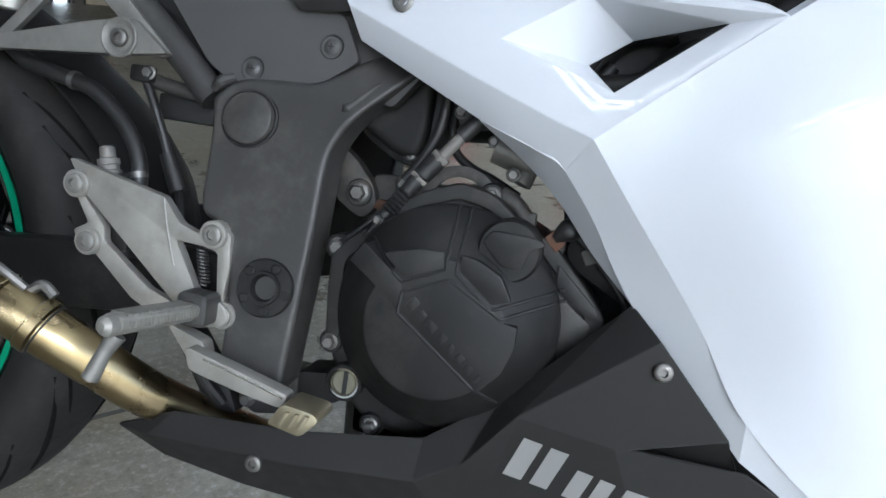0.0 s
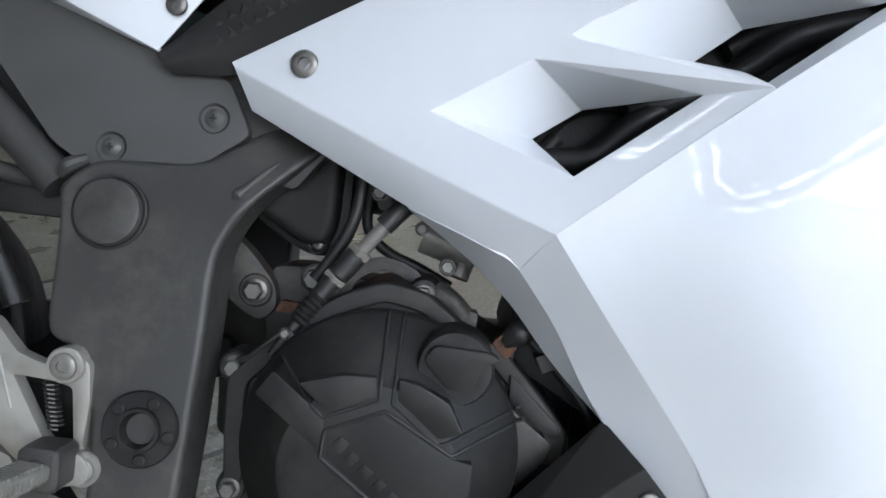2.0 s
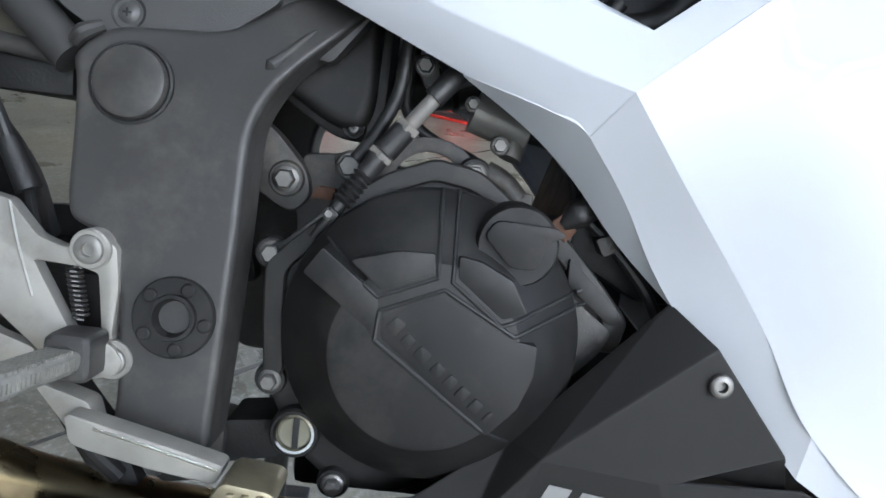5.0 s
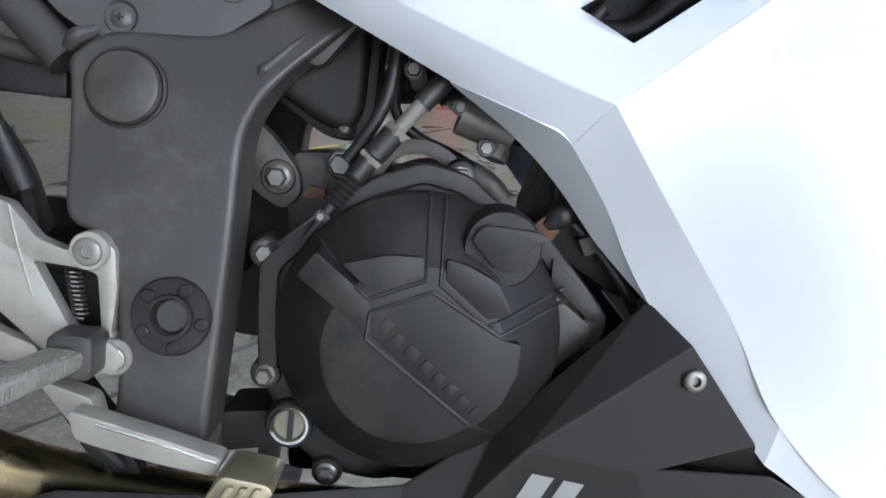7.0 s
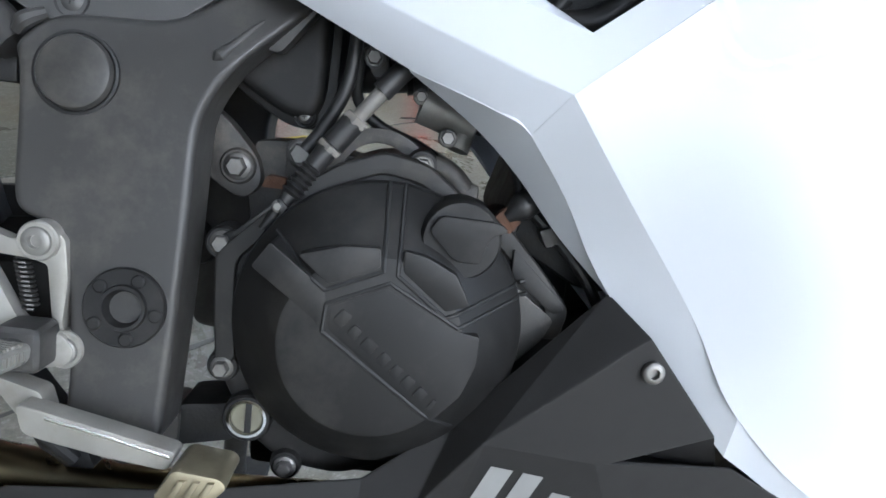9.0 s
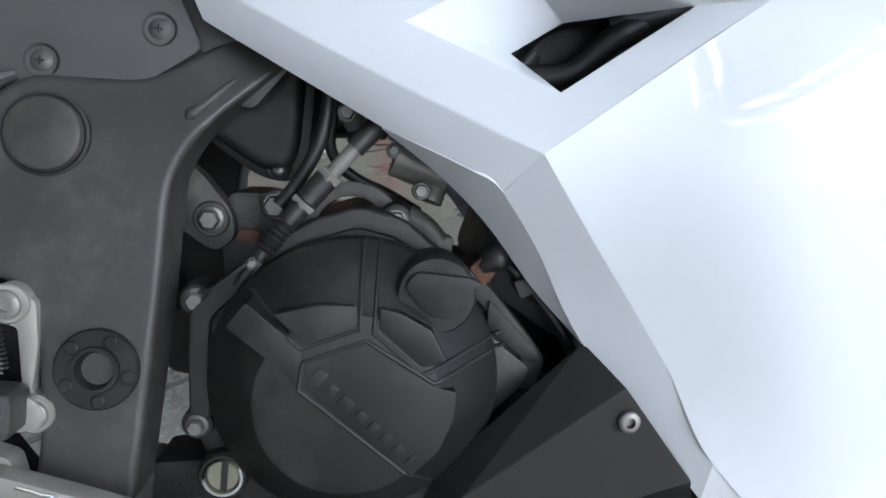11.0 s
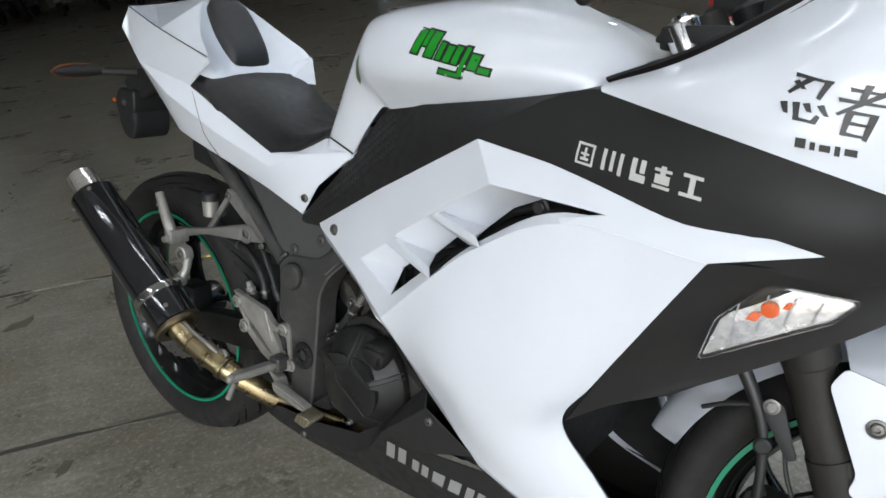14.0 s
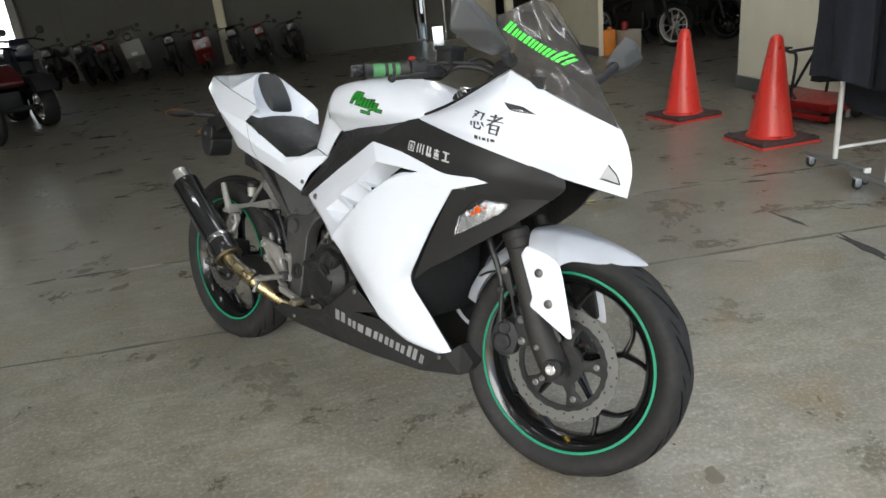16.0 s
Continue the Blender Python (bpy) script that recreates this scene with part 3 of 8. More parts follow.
    f = [(0, 1, 2, 3, 11, 12), (0, 12, 13, 14, 15, 9), (9, 15, 16, 17, 18, 19, 10), (19, 20, 10), (10, 20, 34, 35), (3, 4, 21, 23, 11),
         (1, 5, 6, 2), (2, 6, 7, 3), (3, 7, 8, 4), (12, 11, 24), (12, 24, 25, 13), (13, 25, 23, 21), (13, 21, 15, 14), (15, 21, 27, 28),
         (15, 28, 29, 16), (16, 29, 26, 22), (16, 22, 18, 17), (18, 22, 32, 30), (18, 30, 31, 19), (19, 31, 33, 20), (20, 33, 34), (36, 34, 38), (36, 37, 35, 34)]
    rear = facets(v, f, 0.003, 0.0012)
    return join(main, top, edge, rim, toe, rear)


fairing = part("side_fairing", side_fairing(), WHITE, bike, "gloss white side panel with louvred air outlets", 22)
part("side_fairing", mirrored(side_fairing()), WHITE, bike, "gloss white side panel", 22)


def fairing_liner():
    """Black inner skin a little inside the side panel's front half."""
    rows = [[(0.80, -0.188, 0.500), (0.95, -0.214, 0.590), (1.04, -0.212, 0.630), (1.140, -0.198, 0.640)], [(0.86, -0.172, 0.432), (0.96, -0.202, 0.500), (1.03, -0.198, 0.530), (1.080, -0.182, 0.548)],
            [(0.905, -0.155, 0.365), (0.965, -0.174, 0.415), (1.000, -0.170, 0.440), (1.034, -0.157, 0.468)], [(0.985, -0.126, 0.302), (1.010, -0.130, 0.322), (1.040, -0.130, 0.350), (1.068, -0.123, 0.382)], [(1.092, -0.104, 0.272), (1.105, -0.106, 0.274), (1.120, -0.104, 0.278), (1.136, -0.098, 0.284)]]
    return grid_skin(rows, 0.003, 5, 5)


def both(name, make, mat, label="", angle=32):
    part(name, make(), mat, bike, label, angle)
    part(name, mirrored(make()), mat, bike, label, angle)


def knee_cover():
    top = [(0.465, -0.106, 0.645), (0.520, -0.100, 0.700), (0.591, -0.092, 0.770), (0.673, -0.102, 0.848), (0.800, -0.140, 0.868), (0.930, -0.152, 0.885), (1.055, -0.158, 0.908), (1.170, -0.150, 0.950), (1.300, -0.116, 1.032)]
    low = [(0.480, -0.108, 0.632), (0.535, -0.112, 0.640), (0.620, -0.130, 0.690), (0.720, -0.155, 0.742), (0.820, -0.180, 0.792), (0.930, -0.190, 0.835), (1.060, -0.176, 0.900), (1.172, -0.166, 0.938), (1.304, -0.122, 1.022)]
    mid = [tuple((Vector(a) + Vector(b)) * 0.5 + Vector((0, -0.008, 0))) for a, b in zip(top, low)]
    return grid_skin([top, mid, low], 0.004, 4, 4)


def black_panel():
    r0 = [(0.905, -0.192, 0.846), (1.055, -0.178, 0.905), (1.250, -0.212, 0.866), (1.380, -0.158, 0.818), (1.446, -0.086, 0.786)]
    r1 = [(0.915, -0.199, 0.836), (1.060, -0.206, 0.840), (1.200, -0.212, 0.815), (1.330, -0.190, 0.785), (1.452, -0.088, 0.760)]
    r2 = [(0.960, -0.196, 0.822), (1.090, -0.206, 0.796), (1.215, -0.208, 0.755), (1.310, -0.180, 0.735), (1.420, -0.090, 0.730)]
    upper = grid_skin([r0, r1, r2], 0.004, 5, 5)
    lower = grid_skin([[(1.213, -0.212, 0.742), (1.290, -0.190, 0.745), (1.420, -0.090, 0.732)], [(1.120, -0.190, 0.600), (1.200, -0.178, 0.640), (1.345, -0.130, 0.668)], [(1.041, -0.162, 0.470), (1.100, -0.165, 0.515), (1.172, -0.165, 0.556)]], 0.004, 5, 5)
    return join(upper, lower)


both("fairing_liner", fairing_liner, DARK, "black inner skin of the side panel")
both("knee_cover", knee_cover, BLACKPANEL, "black grained plastic knee panel")
both("upper_side_panel", black_panel, BLACKPANEL, "matt black upper side panel")


def nose():
    r0 = [(1.060, -0.165, 0.910), (1.160, -0.160, 0.945), (1.300, -0.122, 1.030), (1.420, -0.085, 0.965), (1.537, 0.0, 0.900)]
    r1 = [(1.062, -0.175, 0.908), (1.200, -0.195, 0.930), (1.330, -0.190, 0.955), (1.455, -0.100, 0.900), (1.558, 0.0, 0.860)]
    r2 = [(1.064, -0.180, 0.906), (1.240, -0.216, 0.890), (1.360, -0.185, 0.870), (1.470, -0.100, 0.835), (1.572, 0.0, 0.805)]
    r3 = [(1.066, -0.182, 0.903), (1.250, -0.216, 0.862), (1.372, -0.165, 0.820), (1.447, -0.088, 0.784), (1.566, 0.0, 0.746)]
    rows = [spline(r0[:3], 6)[:-1] + spline(r0[2:], 6)] + [spline(r, 6) for r in (r1, r2, r3)]
    return grid_skin(list(zip(*[spline(c, 6) for c in zip(*rows)])), 0.004, smooth=False)


part("upper_cowl", join(nose(), mirrored(nose())), WHITE, bike, "gloss white nose cowl")


def screen():
    return grid_skin([[(1.300, -0.125, 1.026), (1.430, -0.088, 0.966), (1.530, 0, 0.902)], [(1.270, -0.120, 1.085), (1.375, -0.085, 1.07), (1.432, 0, 1.050)], [(1.245, -0.112, 1.152), (1.297, -0.052, 1.192), (1.301, 0, 1.197)]], 0.003, 8, 8)


part("windscreen", join(screen(), mirrored(screen())), SMOKE, bike, "smoked transparent windscreen")


stay = part("screen_stay", join(prism([(1.312, 1.028), (1.335, 1.042), (1.362, 1.030), (1.388, 1.012), (1.376, 0.998), (1.340, 0.940), (1.322, 0.940), (1.332, 1.008)], -0.070, -0.052, 0.004, 0.006), tube([(1.292, -0.100, 1.022), (1.314, -0.082, 1.030), (1.340, -0.064, 1.034)], 0.007, 4, 10)), DARK, bike, "black stay under the screen")
part("stay_bolt", lathe([(0.010, 0), (0.010, 0.004), (0.006, 0.006), (0, 0.005)], (1.366, -0.069, 1.018), (0, -1, 0), 18), STEEL, stay)


def tank():
    rows = [[(0.594, -0.090, 0.752), (0.546, -0.094, 0.762), (0.508, -0.084, 0.768), (0.480, 0, 0.775)], [(0.588, -0.096, 0.770), (0.548, -0.094, 0.794), (0.515, -0.074, 0.799), (0.490, 0, 0.805)], [(0.656, -0.104, 0.846), (0.612, -0.112, 0.880), (0.566, -0.085, 0.882), (0.545, 0, 0.895)],
            [(0.690, -0.114, 0.851), (0.650, -0.138, 0.912), (0.622, -0.098, 0.962), (0.605, 0, 0.985)], [(0.710, -0.119, 0.854), (0.686, -0.150, 0.918), (0.664, -0.112, 0.982), (0.655, 0, 1.003)]]
    rows += [[(x, y, z) for (y, z) in sec] for x, sec in (
        (0.780, ((-0.132, 0.864), (-0.165, 0.915), (-0.130, 0.990), (0, 1.017))), (0.900, ((-0.142, 0.878), (-0.165, 0.925), (-0.130, 0.985), (0, 1.015))),
        (1.010, ((-0.130, 0.892), (-0.125, 0.925), (-0.090, 0.962), (0, 0.972))), (1.060, ((-0.100, 0.895), (-0.080, 0.912), (-0.050, 0.930), (0, 0.935))))]
    return grid_skin(rows, 0.004, 6, 6)


part("fuel_tank", join(tank(), mirrored(tank())), WHITE, bike, "gloss white fuel tank")


TAIL = 0.02


def tail_side():
    """The right half of the tail: top of the hump, the flank beside the pad, two side facets and the turned-under edge."""
    v = [(-0.165, TAIL, 1.016), (0.085, TAIL, 1.030), (0.092, -0.030, 1.016), (0.117, -0.052, 0.992), (0.160, -0.085, 0.951), (0.219, -0.109, 0.906), (0.020, -0.085, 0.963), (-0.158, -0.048, 1.011),
         (-0.203, -0.046, 0.967), (0.186, -0.111, 0.885), (0.146, -0.110, 0.858), (-0.040, -0.104, 0.895), (0.095, -0.128, 0.838), (0.250, -0.132, 0.778), (0.400, -0.126, 0.729), (0.510, -0.108, 0.705),
         (-0.208, TAIL, 0.972), (0.270, -0.116, 0.806), (0.398, -0.116, 0.751), (0.480, -0.108, 0.757), (0.591, -0.092, 0.772), (-0.200, -0.044, 0.955), (-0.110, -0.070, 0.910), (0.000, -0.095, 0.838),
         (0.100, -0.110, 0.764), (0.150, -0.113, 0.750), (0.270, -0.113, 0.716), (0.380, -0.112, 0.682), (0.467, -0.108, 0.647), (-0.200, -0.020, 0.945), (-0.110, -0.040, 0.90), (0.000, -0.06, 0.82),
         (0.140, -0.085, 0.742), (0.270, -0.090, 0.706), (0.380, -0.095, 0.676), (0.470, -0.095, 0.645), (0.505, -0.078, 0.784), (0.440, -0.095, 0.760), (0.560, -0.03, 0.782)]
    f = [(0, 7, 6, 2, 1), (6, 3, 2), (6, 4, 3), (6, 5, 4), (0, 16, 8, 7), (7, 8, 11, 6), (6, 11, 10, 9, 5), (11, 12, 17, 10), (12, 13, 17), (13, 18, 17), (13, 14, 18), (14, 15, 19, 18), (15, 20, 19),
         (8, 21, 22, 11), (11, 22, 23, 12), (23, 24, 12), (12, 24, 25, 13), (13, 25, 26), (13, 26, 27, 14), (14, 27, 28, 15), (21, 29, 30, 22), (22, 30, 31, 23), (23, 31, 32, 24), (24, 32, 25), (25, 32, 33, 26), (26, 33, 34, 27), (27, 34, 35, 28), (18, 19, 37), (19, 36, 37), (19, 20, 36), (20, 38, 36)]
    return facets(v, f, 0.003, 0.003)


tail = part("tail_cowl", join(tail_side(), mirrored(tail_side(), TAIL)), WHITE, bike, "gloss white faceted tail section with a hump", 40)
for side in (0, 1):
    strip = tube([(-0.159, -0.0487, 1.0118), (-0.07, -0.0675, 0.9870), (0.020, -0.0862, 0.9640), (0.12, -0.0980, 0.9375), (0.215, -0.1090, 0.913)], 0.0011, 4, 6)
    part("panel_seam", mirrored(strip, TAIL) if side else strip, DARK, tail)
    strip = tube([(0.162, -0.113, 0.846), (0.205, -0.131, 0.797), (0.222, -0.1315, 0.765), (0.235, -0.115, 0.728)], 0.0006, 4, 6)
    part("panel_seam", mirrored(strip, TAIL) if side else strip, DARK, tail)


def seat():
    secs = [(0.512, 0.060, 0.792, 0.800), (0.496, 0.100, 0.782, 0.800), (0.400, 0.133, 0.752, 0.796), (0.270, 0.134, 0.803, 0.832), (0.205, 0.131, 0.850, 0.872), (0.172, 0.130, 0.860, 0.888), (0.142, 0.124, 0.862, 0.894)]
    rows = [[(x, TAIL - w, e - 0.014), (x, TAIL - w - 0.002, e - 0.002), (x, TAIL - w + 0.010, e + 0.010), (x, TAIL - w * 0.65, (e + t) / 2 + 0.010), (x, TAIL, t)] for x, w, e, t in secs]
    return grid_skin(rows, 0.006, 6, 5)


part("rider_seat", join(seat(), mirrored(seat(), TAIL)), SEAT, bike, "black vinyl rider seat", 40)


def pad():
    rows = [[(x + 0.012, TAIL - w, z - 0.022 * k), (x + 0.018 * k, TAIL - w * 0.96, z - 0.002), (x + 0.024 * k, TAIL - w * 0.72, z + 0.014 * k), (x + 0.024 * k, TAIL, z + 0.016 * k)] for x, w, z, k in ((0.066, 0.032, 1.008, 1), (0.088, 0.049, 1.002, 1), (0.122, 0.056, 0.958, 1), (0.158, 0.050, 0.912, 0.9), (0.176, 0.040, 0.888, 0.3), (0.174, 0.030, 0.878, 0))]
    return grid_skin(rows, 0.008, 5, 5)


part("pillion_pad", join(pad(), mirrored(pad(), TAIL)), SEAT, bike, "narrow black pad in the hump of the tail", 40)


def hump_face():
    """The rounded front of the hump, between the pad and the seat."""
    rows = [[(0.092, -0.030, 1.014), (0.084, -0.01, 1.018), (0.082, TAIL, 1.019)], [(0.117, -0.052, 0.990), (0.108, -0.02, 0.986), (0.106, TAIL, 0.985)],
            [(0.160, -0.085, 0.950), (0.146, -0.04, 0.938), (0.142, TAIL, 0.934)], [(0.210, -0.107, 0.910), (0.182, -0.05, 0.896), (0.178, TAIL, 0.890)],
            [(0.178, -0.108, 0.882), (0.206, -0.06, 0.860), (0.208, TAIL, 0.858)]]
    return grid_skin(rows, 0.003, 5, 5)


part("hump_face", join(hump_face(), mirrored(hump_face(), TAIL)), WHITE, tail, "white front of the tail hump", 40)
part("seat_flank", facets([(0.221, 0.149, 0.905), (0.228, 0.150, 0.850), (0.205, 0.090, 0.858), (0.176, 0.100, 0.892)], [(0, 1, 2, 3)], 0.003), WHITE, tail, "white flank beside the seat")


def belly(tail_end=True):
    """The lower fairing: a faceted channel that sweeps up to the side panel; its tail end is only on the exhaust side."""
    v = [(0.655, -0.166, 0.300), (0.711, -0.161, 0.343), (0.797, -0.158, 0.437), (0.819, -0.187, 0.418), (0.727, -0.187, 0.341), (0.690, -0.179, 0.290), (0.886, -0.156, 0.346), (0.812, -0.172, 0.328),
         (0.905, -0.150, 0.322), (0.990, -0.130, 0.278), (1.120, -0.112, 0.268), (0.700, -0.145, 0.206), (0.860, -0.135, 0.199), (1.030, -0.114, 0.196), (1.160, -0.090, 0.213), (0.822, -0.140, 0.325),
         (0.905, -0.130, 0.310), (0.372, -0.150, 0.241), (0.434, -0.163, 0.272), (0.548, -0.166, 0.281), (0.412, -0.166, 0.246), (0.550, -0.177, 0.256), (0.655, -0.180, 0.268), (0.420, -0.148, 0.222),
         (0.500, -0.145, 0.211), (0.580, -0.143, 0.208), (0.440, -0.060, 0.215), (0.580, -0.050, 0.200), (0.700, -0.050, 0.197), (0.860, -0.045, 0.190), (1.030, -0.040, 0.186), (1.155, -0.030, 0.205), (1.163, -0.096, 0.304), (1.203, -0.088, 0.262), (1.192, -0.086, 0.236), (1.160, -0.030, 0.300), (1.198, -0.030, 0.258), (1.186, -0.030, 0.230)]
    f = [(0, 1, 4, 5), (1, 2, 3, 4), (4, 3, 6, 7), (5, 4, 7, 12, 11), (7, 6, 16, 15), (7, 8, 9, 12), (9, 10, 13, 12), (10, 32, 33, 34, 14, 13), (32, 35, 36, 33), (33, 36, 37, 34), (34, 37, 31, 14), (17, 18, 20), (18, 19, 21, 20), (19, 0, 22, 21), (0, 5, 22),
         (17, 20, 23), (20, 21, 24, 23), (21, 25, 24), (21, 22, 25), (22, 5, 11, 25), (17, 23, 26), (23, 24, 25, 27, 26), (25, 11, 28, 27), (11, 12, 29, 28), (12, 13, 30, 29), (13, 14, 31, 30)]
    if not tail_end:
        f = [q for q in f if not any(17 <= i <= 27 for i in q)]
        used = sorted({i for q in f for i in q})
        v, f = [v[i] for i in used], [tuple(used.index(i) for i in q) for q in f]
    return facets(v, f, 0.003, 0.002)


belly_pan = part("belly_pan", belly(), BLACKPANEL, bike, "matt black lower belly fairing", 7)
part("belly_pan", mirrored(belly(False)), BLACKPANEL, bike, "matt black lower belly fairing", 7)


# ---- frame, engine and running gear on the right side ----
def bolt(parent, kind, x, y, z, r, h, mat=None, axis=(0, -1, 0), name="bolt"):
    return part(name, kind((x, y, z), r, h, axis), mat or STEEL, parent)


def fy(z):
    """The outer face of the frame casting leans in towards its top, more so above the plug."""
    return -0.147 + 0.125 * (min(z, 0.545) - 0.39) + 0.5 * max(0.0, z - 0.545)


LEAN = (0, -0.992, 0.124)


def sheared(bm, slope, z0):
    for v in bm.verts:
        v.co.y += slope * (v.co.z - z0)
    return bm


def frame_casting():
    """The cast side of the frame: a broad plate with well rounded edges that follows the leaning face."""
    bm = prism(FR, -0.147, -0.10, 0.006, 0.014, 4)
    bmesh.ops.triangulate(bm, faces=[f for f in bm.faces if len(f.verts) > 4])
    for v in bm.verts:
        v.co.y += fy(v.co.z) + 0.147
    return bm


FR = [(0.414, 0.547), (0.418, 0.533), (0.420, 0.507), (0.421, 0.453), (0.427, 0.442), (0.448, 0.437), (0.459, 0.408), (0.465, 0.347), (0.464, 0.300), (0.493, 0.297), (0.524, 0.300), (0.527, 0.375), (0.529, 0.447),
      (0.529, 0.492), (0.530, 0.512), (0.538, 0.531), (0.552, 0.552), (0.601, 0.602), (0.577, 0.620), (0.538, 0.595), (0.506, 0.571), (0.433, 0.567)]
frame_plate = part("frame_plate", frame_casting(), FRAME, bike, "satin grey cast frame side", 50)
part("frame_plate", mirrored(frame_casting()), FRAME, bike, "satin grey cast frame side", 50)
part("frame_plug", lathe([(0.0232, 0), (0.0232, 0.003), (0.0220, 0.0052), (0.0195, 0.0062), (0, 0.0066)], (0.4535, fy(0.5315) + 0.0004, 0.5315), LEAN, 48), FRAME, frame_plate, "round blank plug in the frame")
part("frame_plug_groove", lathe([(0.0262, -0.002), (0.0262, 0.0006), (0.0246, 0.0010), (0.0234, 0.0004), (0.0234, -0.002)], (0.4535, fy(0.5315), 0.5315), LEAN, 48, True), DARK, frame_plate)
part("pivot_cover", join(lathe([(0.0255, -0.004), (0.0255, 0.003), (0.0245, 0.0045), (0.015, 0.0045), (0.0142, 0.007), (0.0120, 0.007), (0.0110, 0.0045), (0.0092, -0.004), (0, -0.004)], (0.4965, fy(0.391), 0.391), LEAN, 48)), CLUTCH, frame_plate, "black ring over the swingarm pivot")
part("pivot_bolt", lathe([(0.0088, -0.003), (0.0062, -0.001), (0.0058, 0.001), (0.0030, 0.0015), (0, 0.0015)], (0.4970, fy(0.39) + 0.003, 0.3905), LEAN, 24), FRAME, frame_plate)
for x, z in ((0.4815, 0.4040), (0.5045, 0.4090), (0.5165, 0.3885), (0.5000, 0.3720), (0.4800, 0.3805)):
    part("pivot_stud", lathe([(0.0044, 0), (0.0044, 0.0016), (0.0034, 0.0024), (0, 0.0025)], (x, fy(z) - 0.0040, z), LEAN, 18), CLUTCH, frame_plate)
part("frame_weld", tube([(0.5345, fy(0.5495) + 0.001, 0.5495), (0.5375, fy(0.5525) + 0.001, 0.5525), (0.545, fy(0.5605) + 0.0015, 0.5605), (0.556, fy(0.573) + 0.0015, 0.573), (0.568, fy(0.585) + 0.0018, 0.585)], [0.0010, 0.0046, 0.0032, 0.0024, 0.0006], 6, 12), FRAME, frame_plate)
part("frame_weld", tube([(0.412, -0.118, 0.553), (0.418, -0.120, 0.560), (0.428, -0.115, 0.566)], [0.004, 0.006, 0.004], 4, 10), FRAME, frame_plate)
part("frame_foot", prism([(0.468, 0.311), (0.524, 0.311), (0.522, 0.270), (0.480, 0.262), (0.465, 0.285)], -0.112, -0.07, 0.005, 0.008), FRAME, bike)
for s in (-1, 1):
    part("seat_rail", tube([(0.405, s * 0.104, 0.545), (0.372, s * 0.102, 0.575), (0.300, s * 0.098, 0.635), (0.215, s * 0.092, 0.705), (0.120, s * 0.07, 0.775)], 0.014, 6, 16), FRAME, bike, "grey steel seat rail")
COV = [(0.259, 0.729), (0.336, 0.698), (0.457, 0.651), (0.518, 0.633), (0.537, 0.597), (0.534, 0.592), (0.5, 0.566), (0.425, 0.561), (0.398, 0.576), (0.292, 0.693)]
side_cover = part("side_cover", sheared(prism(COV, -0.110, -0.096, 0.004, 0.008, 3), 0.15, 0.576), COVER, bike, "dark grey plastic side cover")
part("side_cover", mirrored(sheared(prism(COV, -0.110, -0.096, 0.004, 0.008, 3), 0.15, 0.576)), COVER, bike, "dark grey plastic side cover")
part("inner_cover", prism([(0.500, 0.655), (0.560, 0.620), (0.600, 0.600), (0.570, 0.560), (0.520, 0.575)], -0.098, -0.08, 0.003, 0.006), FRAME, bike)


def cross_screw(parent, x, y, z, r, mat):
    """A cross-head screw sunk in a round pocket."""
    s = part("screw", lathe([(r * 1.25, -0.002), (r * 1.25, -0.0004), (r * 1.1, 0.0004), (r * 0.85, 0.0018), (r * 0.4, 0.0025), (0, 0.0026)], (x, y, z), LEAN, 28), mat, parent)
    part("screw_recess", lathe([(r * 1.85, -0.001), (r * 1.80, 0.0005), (r * 1.55, 0.0003), (r * 1.27, -0.001)], (x, y, z), LEAN, 28, True), DARK, s)
    part("slot", join(box(x - r * 0.45, x + r * 0.45, y - 0.0030, y - 0.0018, z - r * 0.1, z + r * 0.1), box(x - r * 0.1, x + r * 0.1, y - 0.0030, y - 0.0018, z - r * 0.45, z + r * 0.45)), DARK, s)


cross_screw(side_cover, 0.4410, -0.1098, 0.5762, 0.0062, COVER)
cross_screw(side_cover, 0.5105, -0.1056, 0.6045, 0.0062, COVER)
bolt(fairing, allen, 0.5775, -0.1345, 0.6440, 0.0095, 0.004, name="screw")
bolt(bike, allen, 0.4792, -0.1115, 0.6790, 0.0075, 0.004, name="tail_screw")

# engine
C = (0.655, 0.397)
CASE = [(0.546, 0.396), (0.545, 0.432), (0.562, 0.447), (0.590, 0.474), (0.618, 0.494), (0.647, 0.507), (0.676, 0.503), (0.703, 0.482), (0.731, 0.470), (0.758, 0.443), (0.782, 0.417), (0.778, 0.395), (0.750, 0.330), (0.640, 0.280), (0.600, 0.286), (0.578, 0.302), (0.553, 0.345)]
case = part("engine_case", prism(CASE, -0.131, -0.02, 0.007, 0.014, 4), CLUTCH, bike, "satin black engine case")
def case_lip():
    """The raised flange that runs round the rear and top of the engine case."""
    outer = [(0.551, 0.352), (0.547, 0.396), (0.546, 0.430), (0.563, 0.448), (0.590, 0.475), (0.618, 0.495), (0.647, 0.507), (0.676, 0.502), (0.703, 0.482), (0.731, 0.470), (0.758, 0.443), (0.781, 0.417), (0.776, 0.395)]
    inner = [(x + (C[0] - x) * 0.13, z + (C[1] - z) * 0.13) for x, z in outer]
    return prism(outer + inner[::-1], -0.1355, -0.125, 0.0035, 0.006, 3)


part("case_lip", case_lip(), CASEBLACK, case, "dusty raised flange of the case")
part("case_pocket", prism([(0.740, 0.431), (0.771, 0.409), (0.765, 0.395), (0.748, 0.376)], -0.136, -0.12, 0.002, 0.004), ENGINE, case)
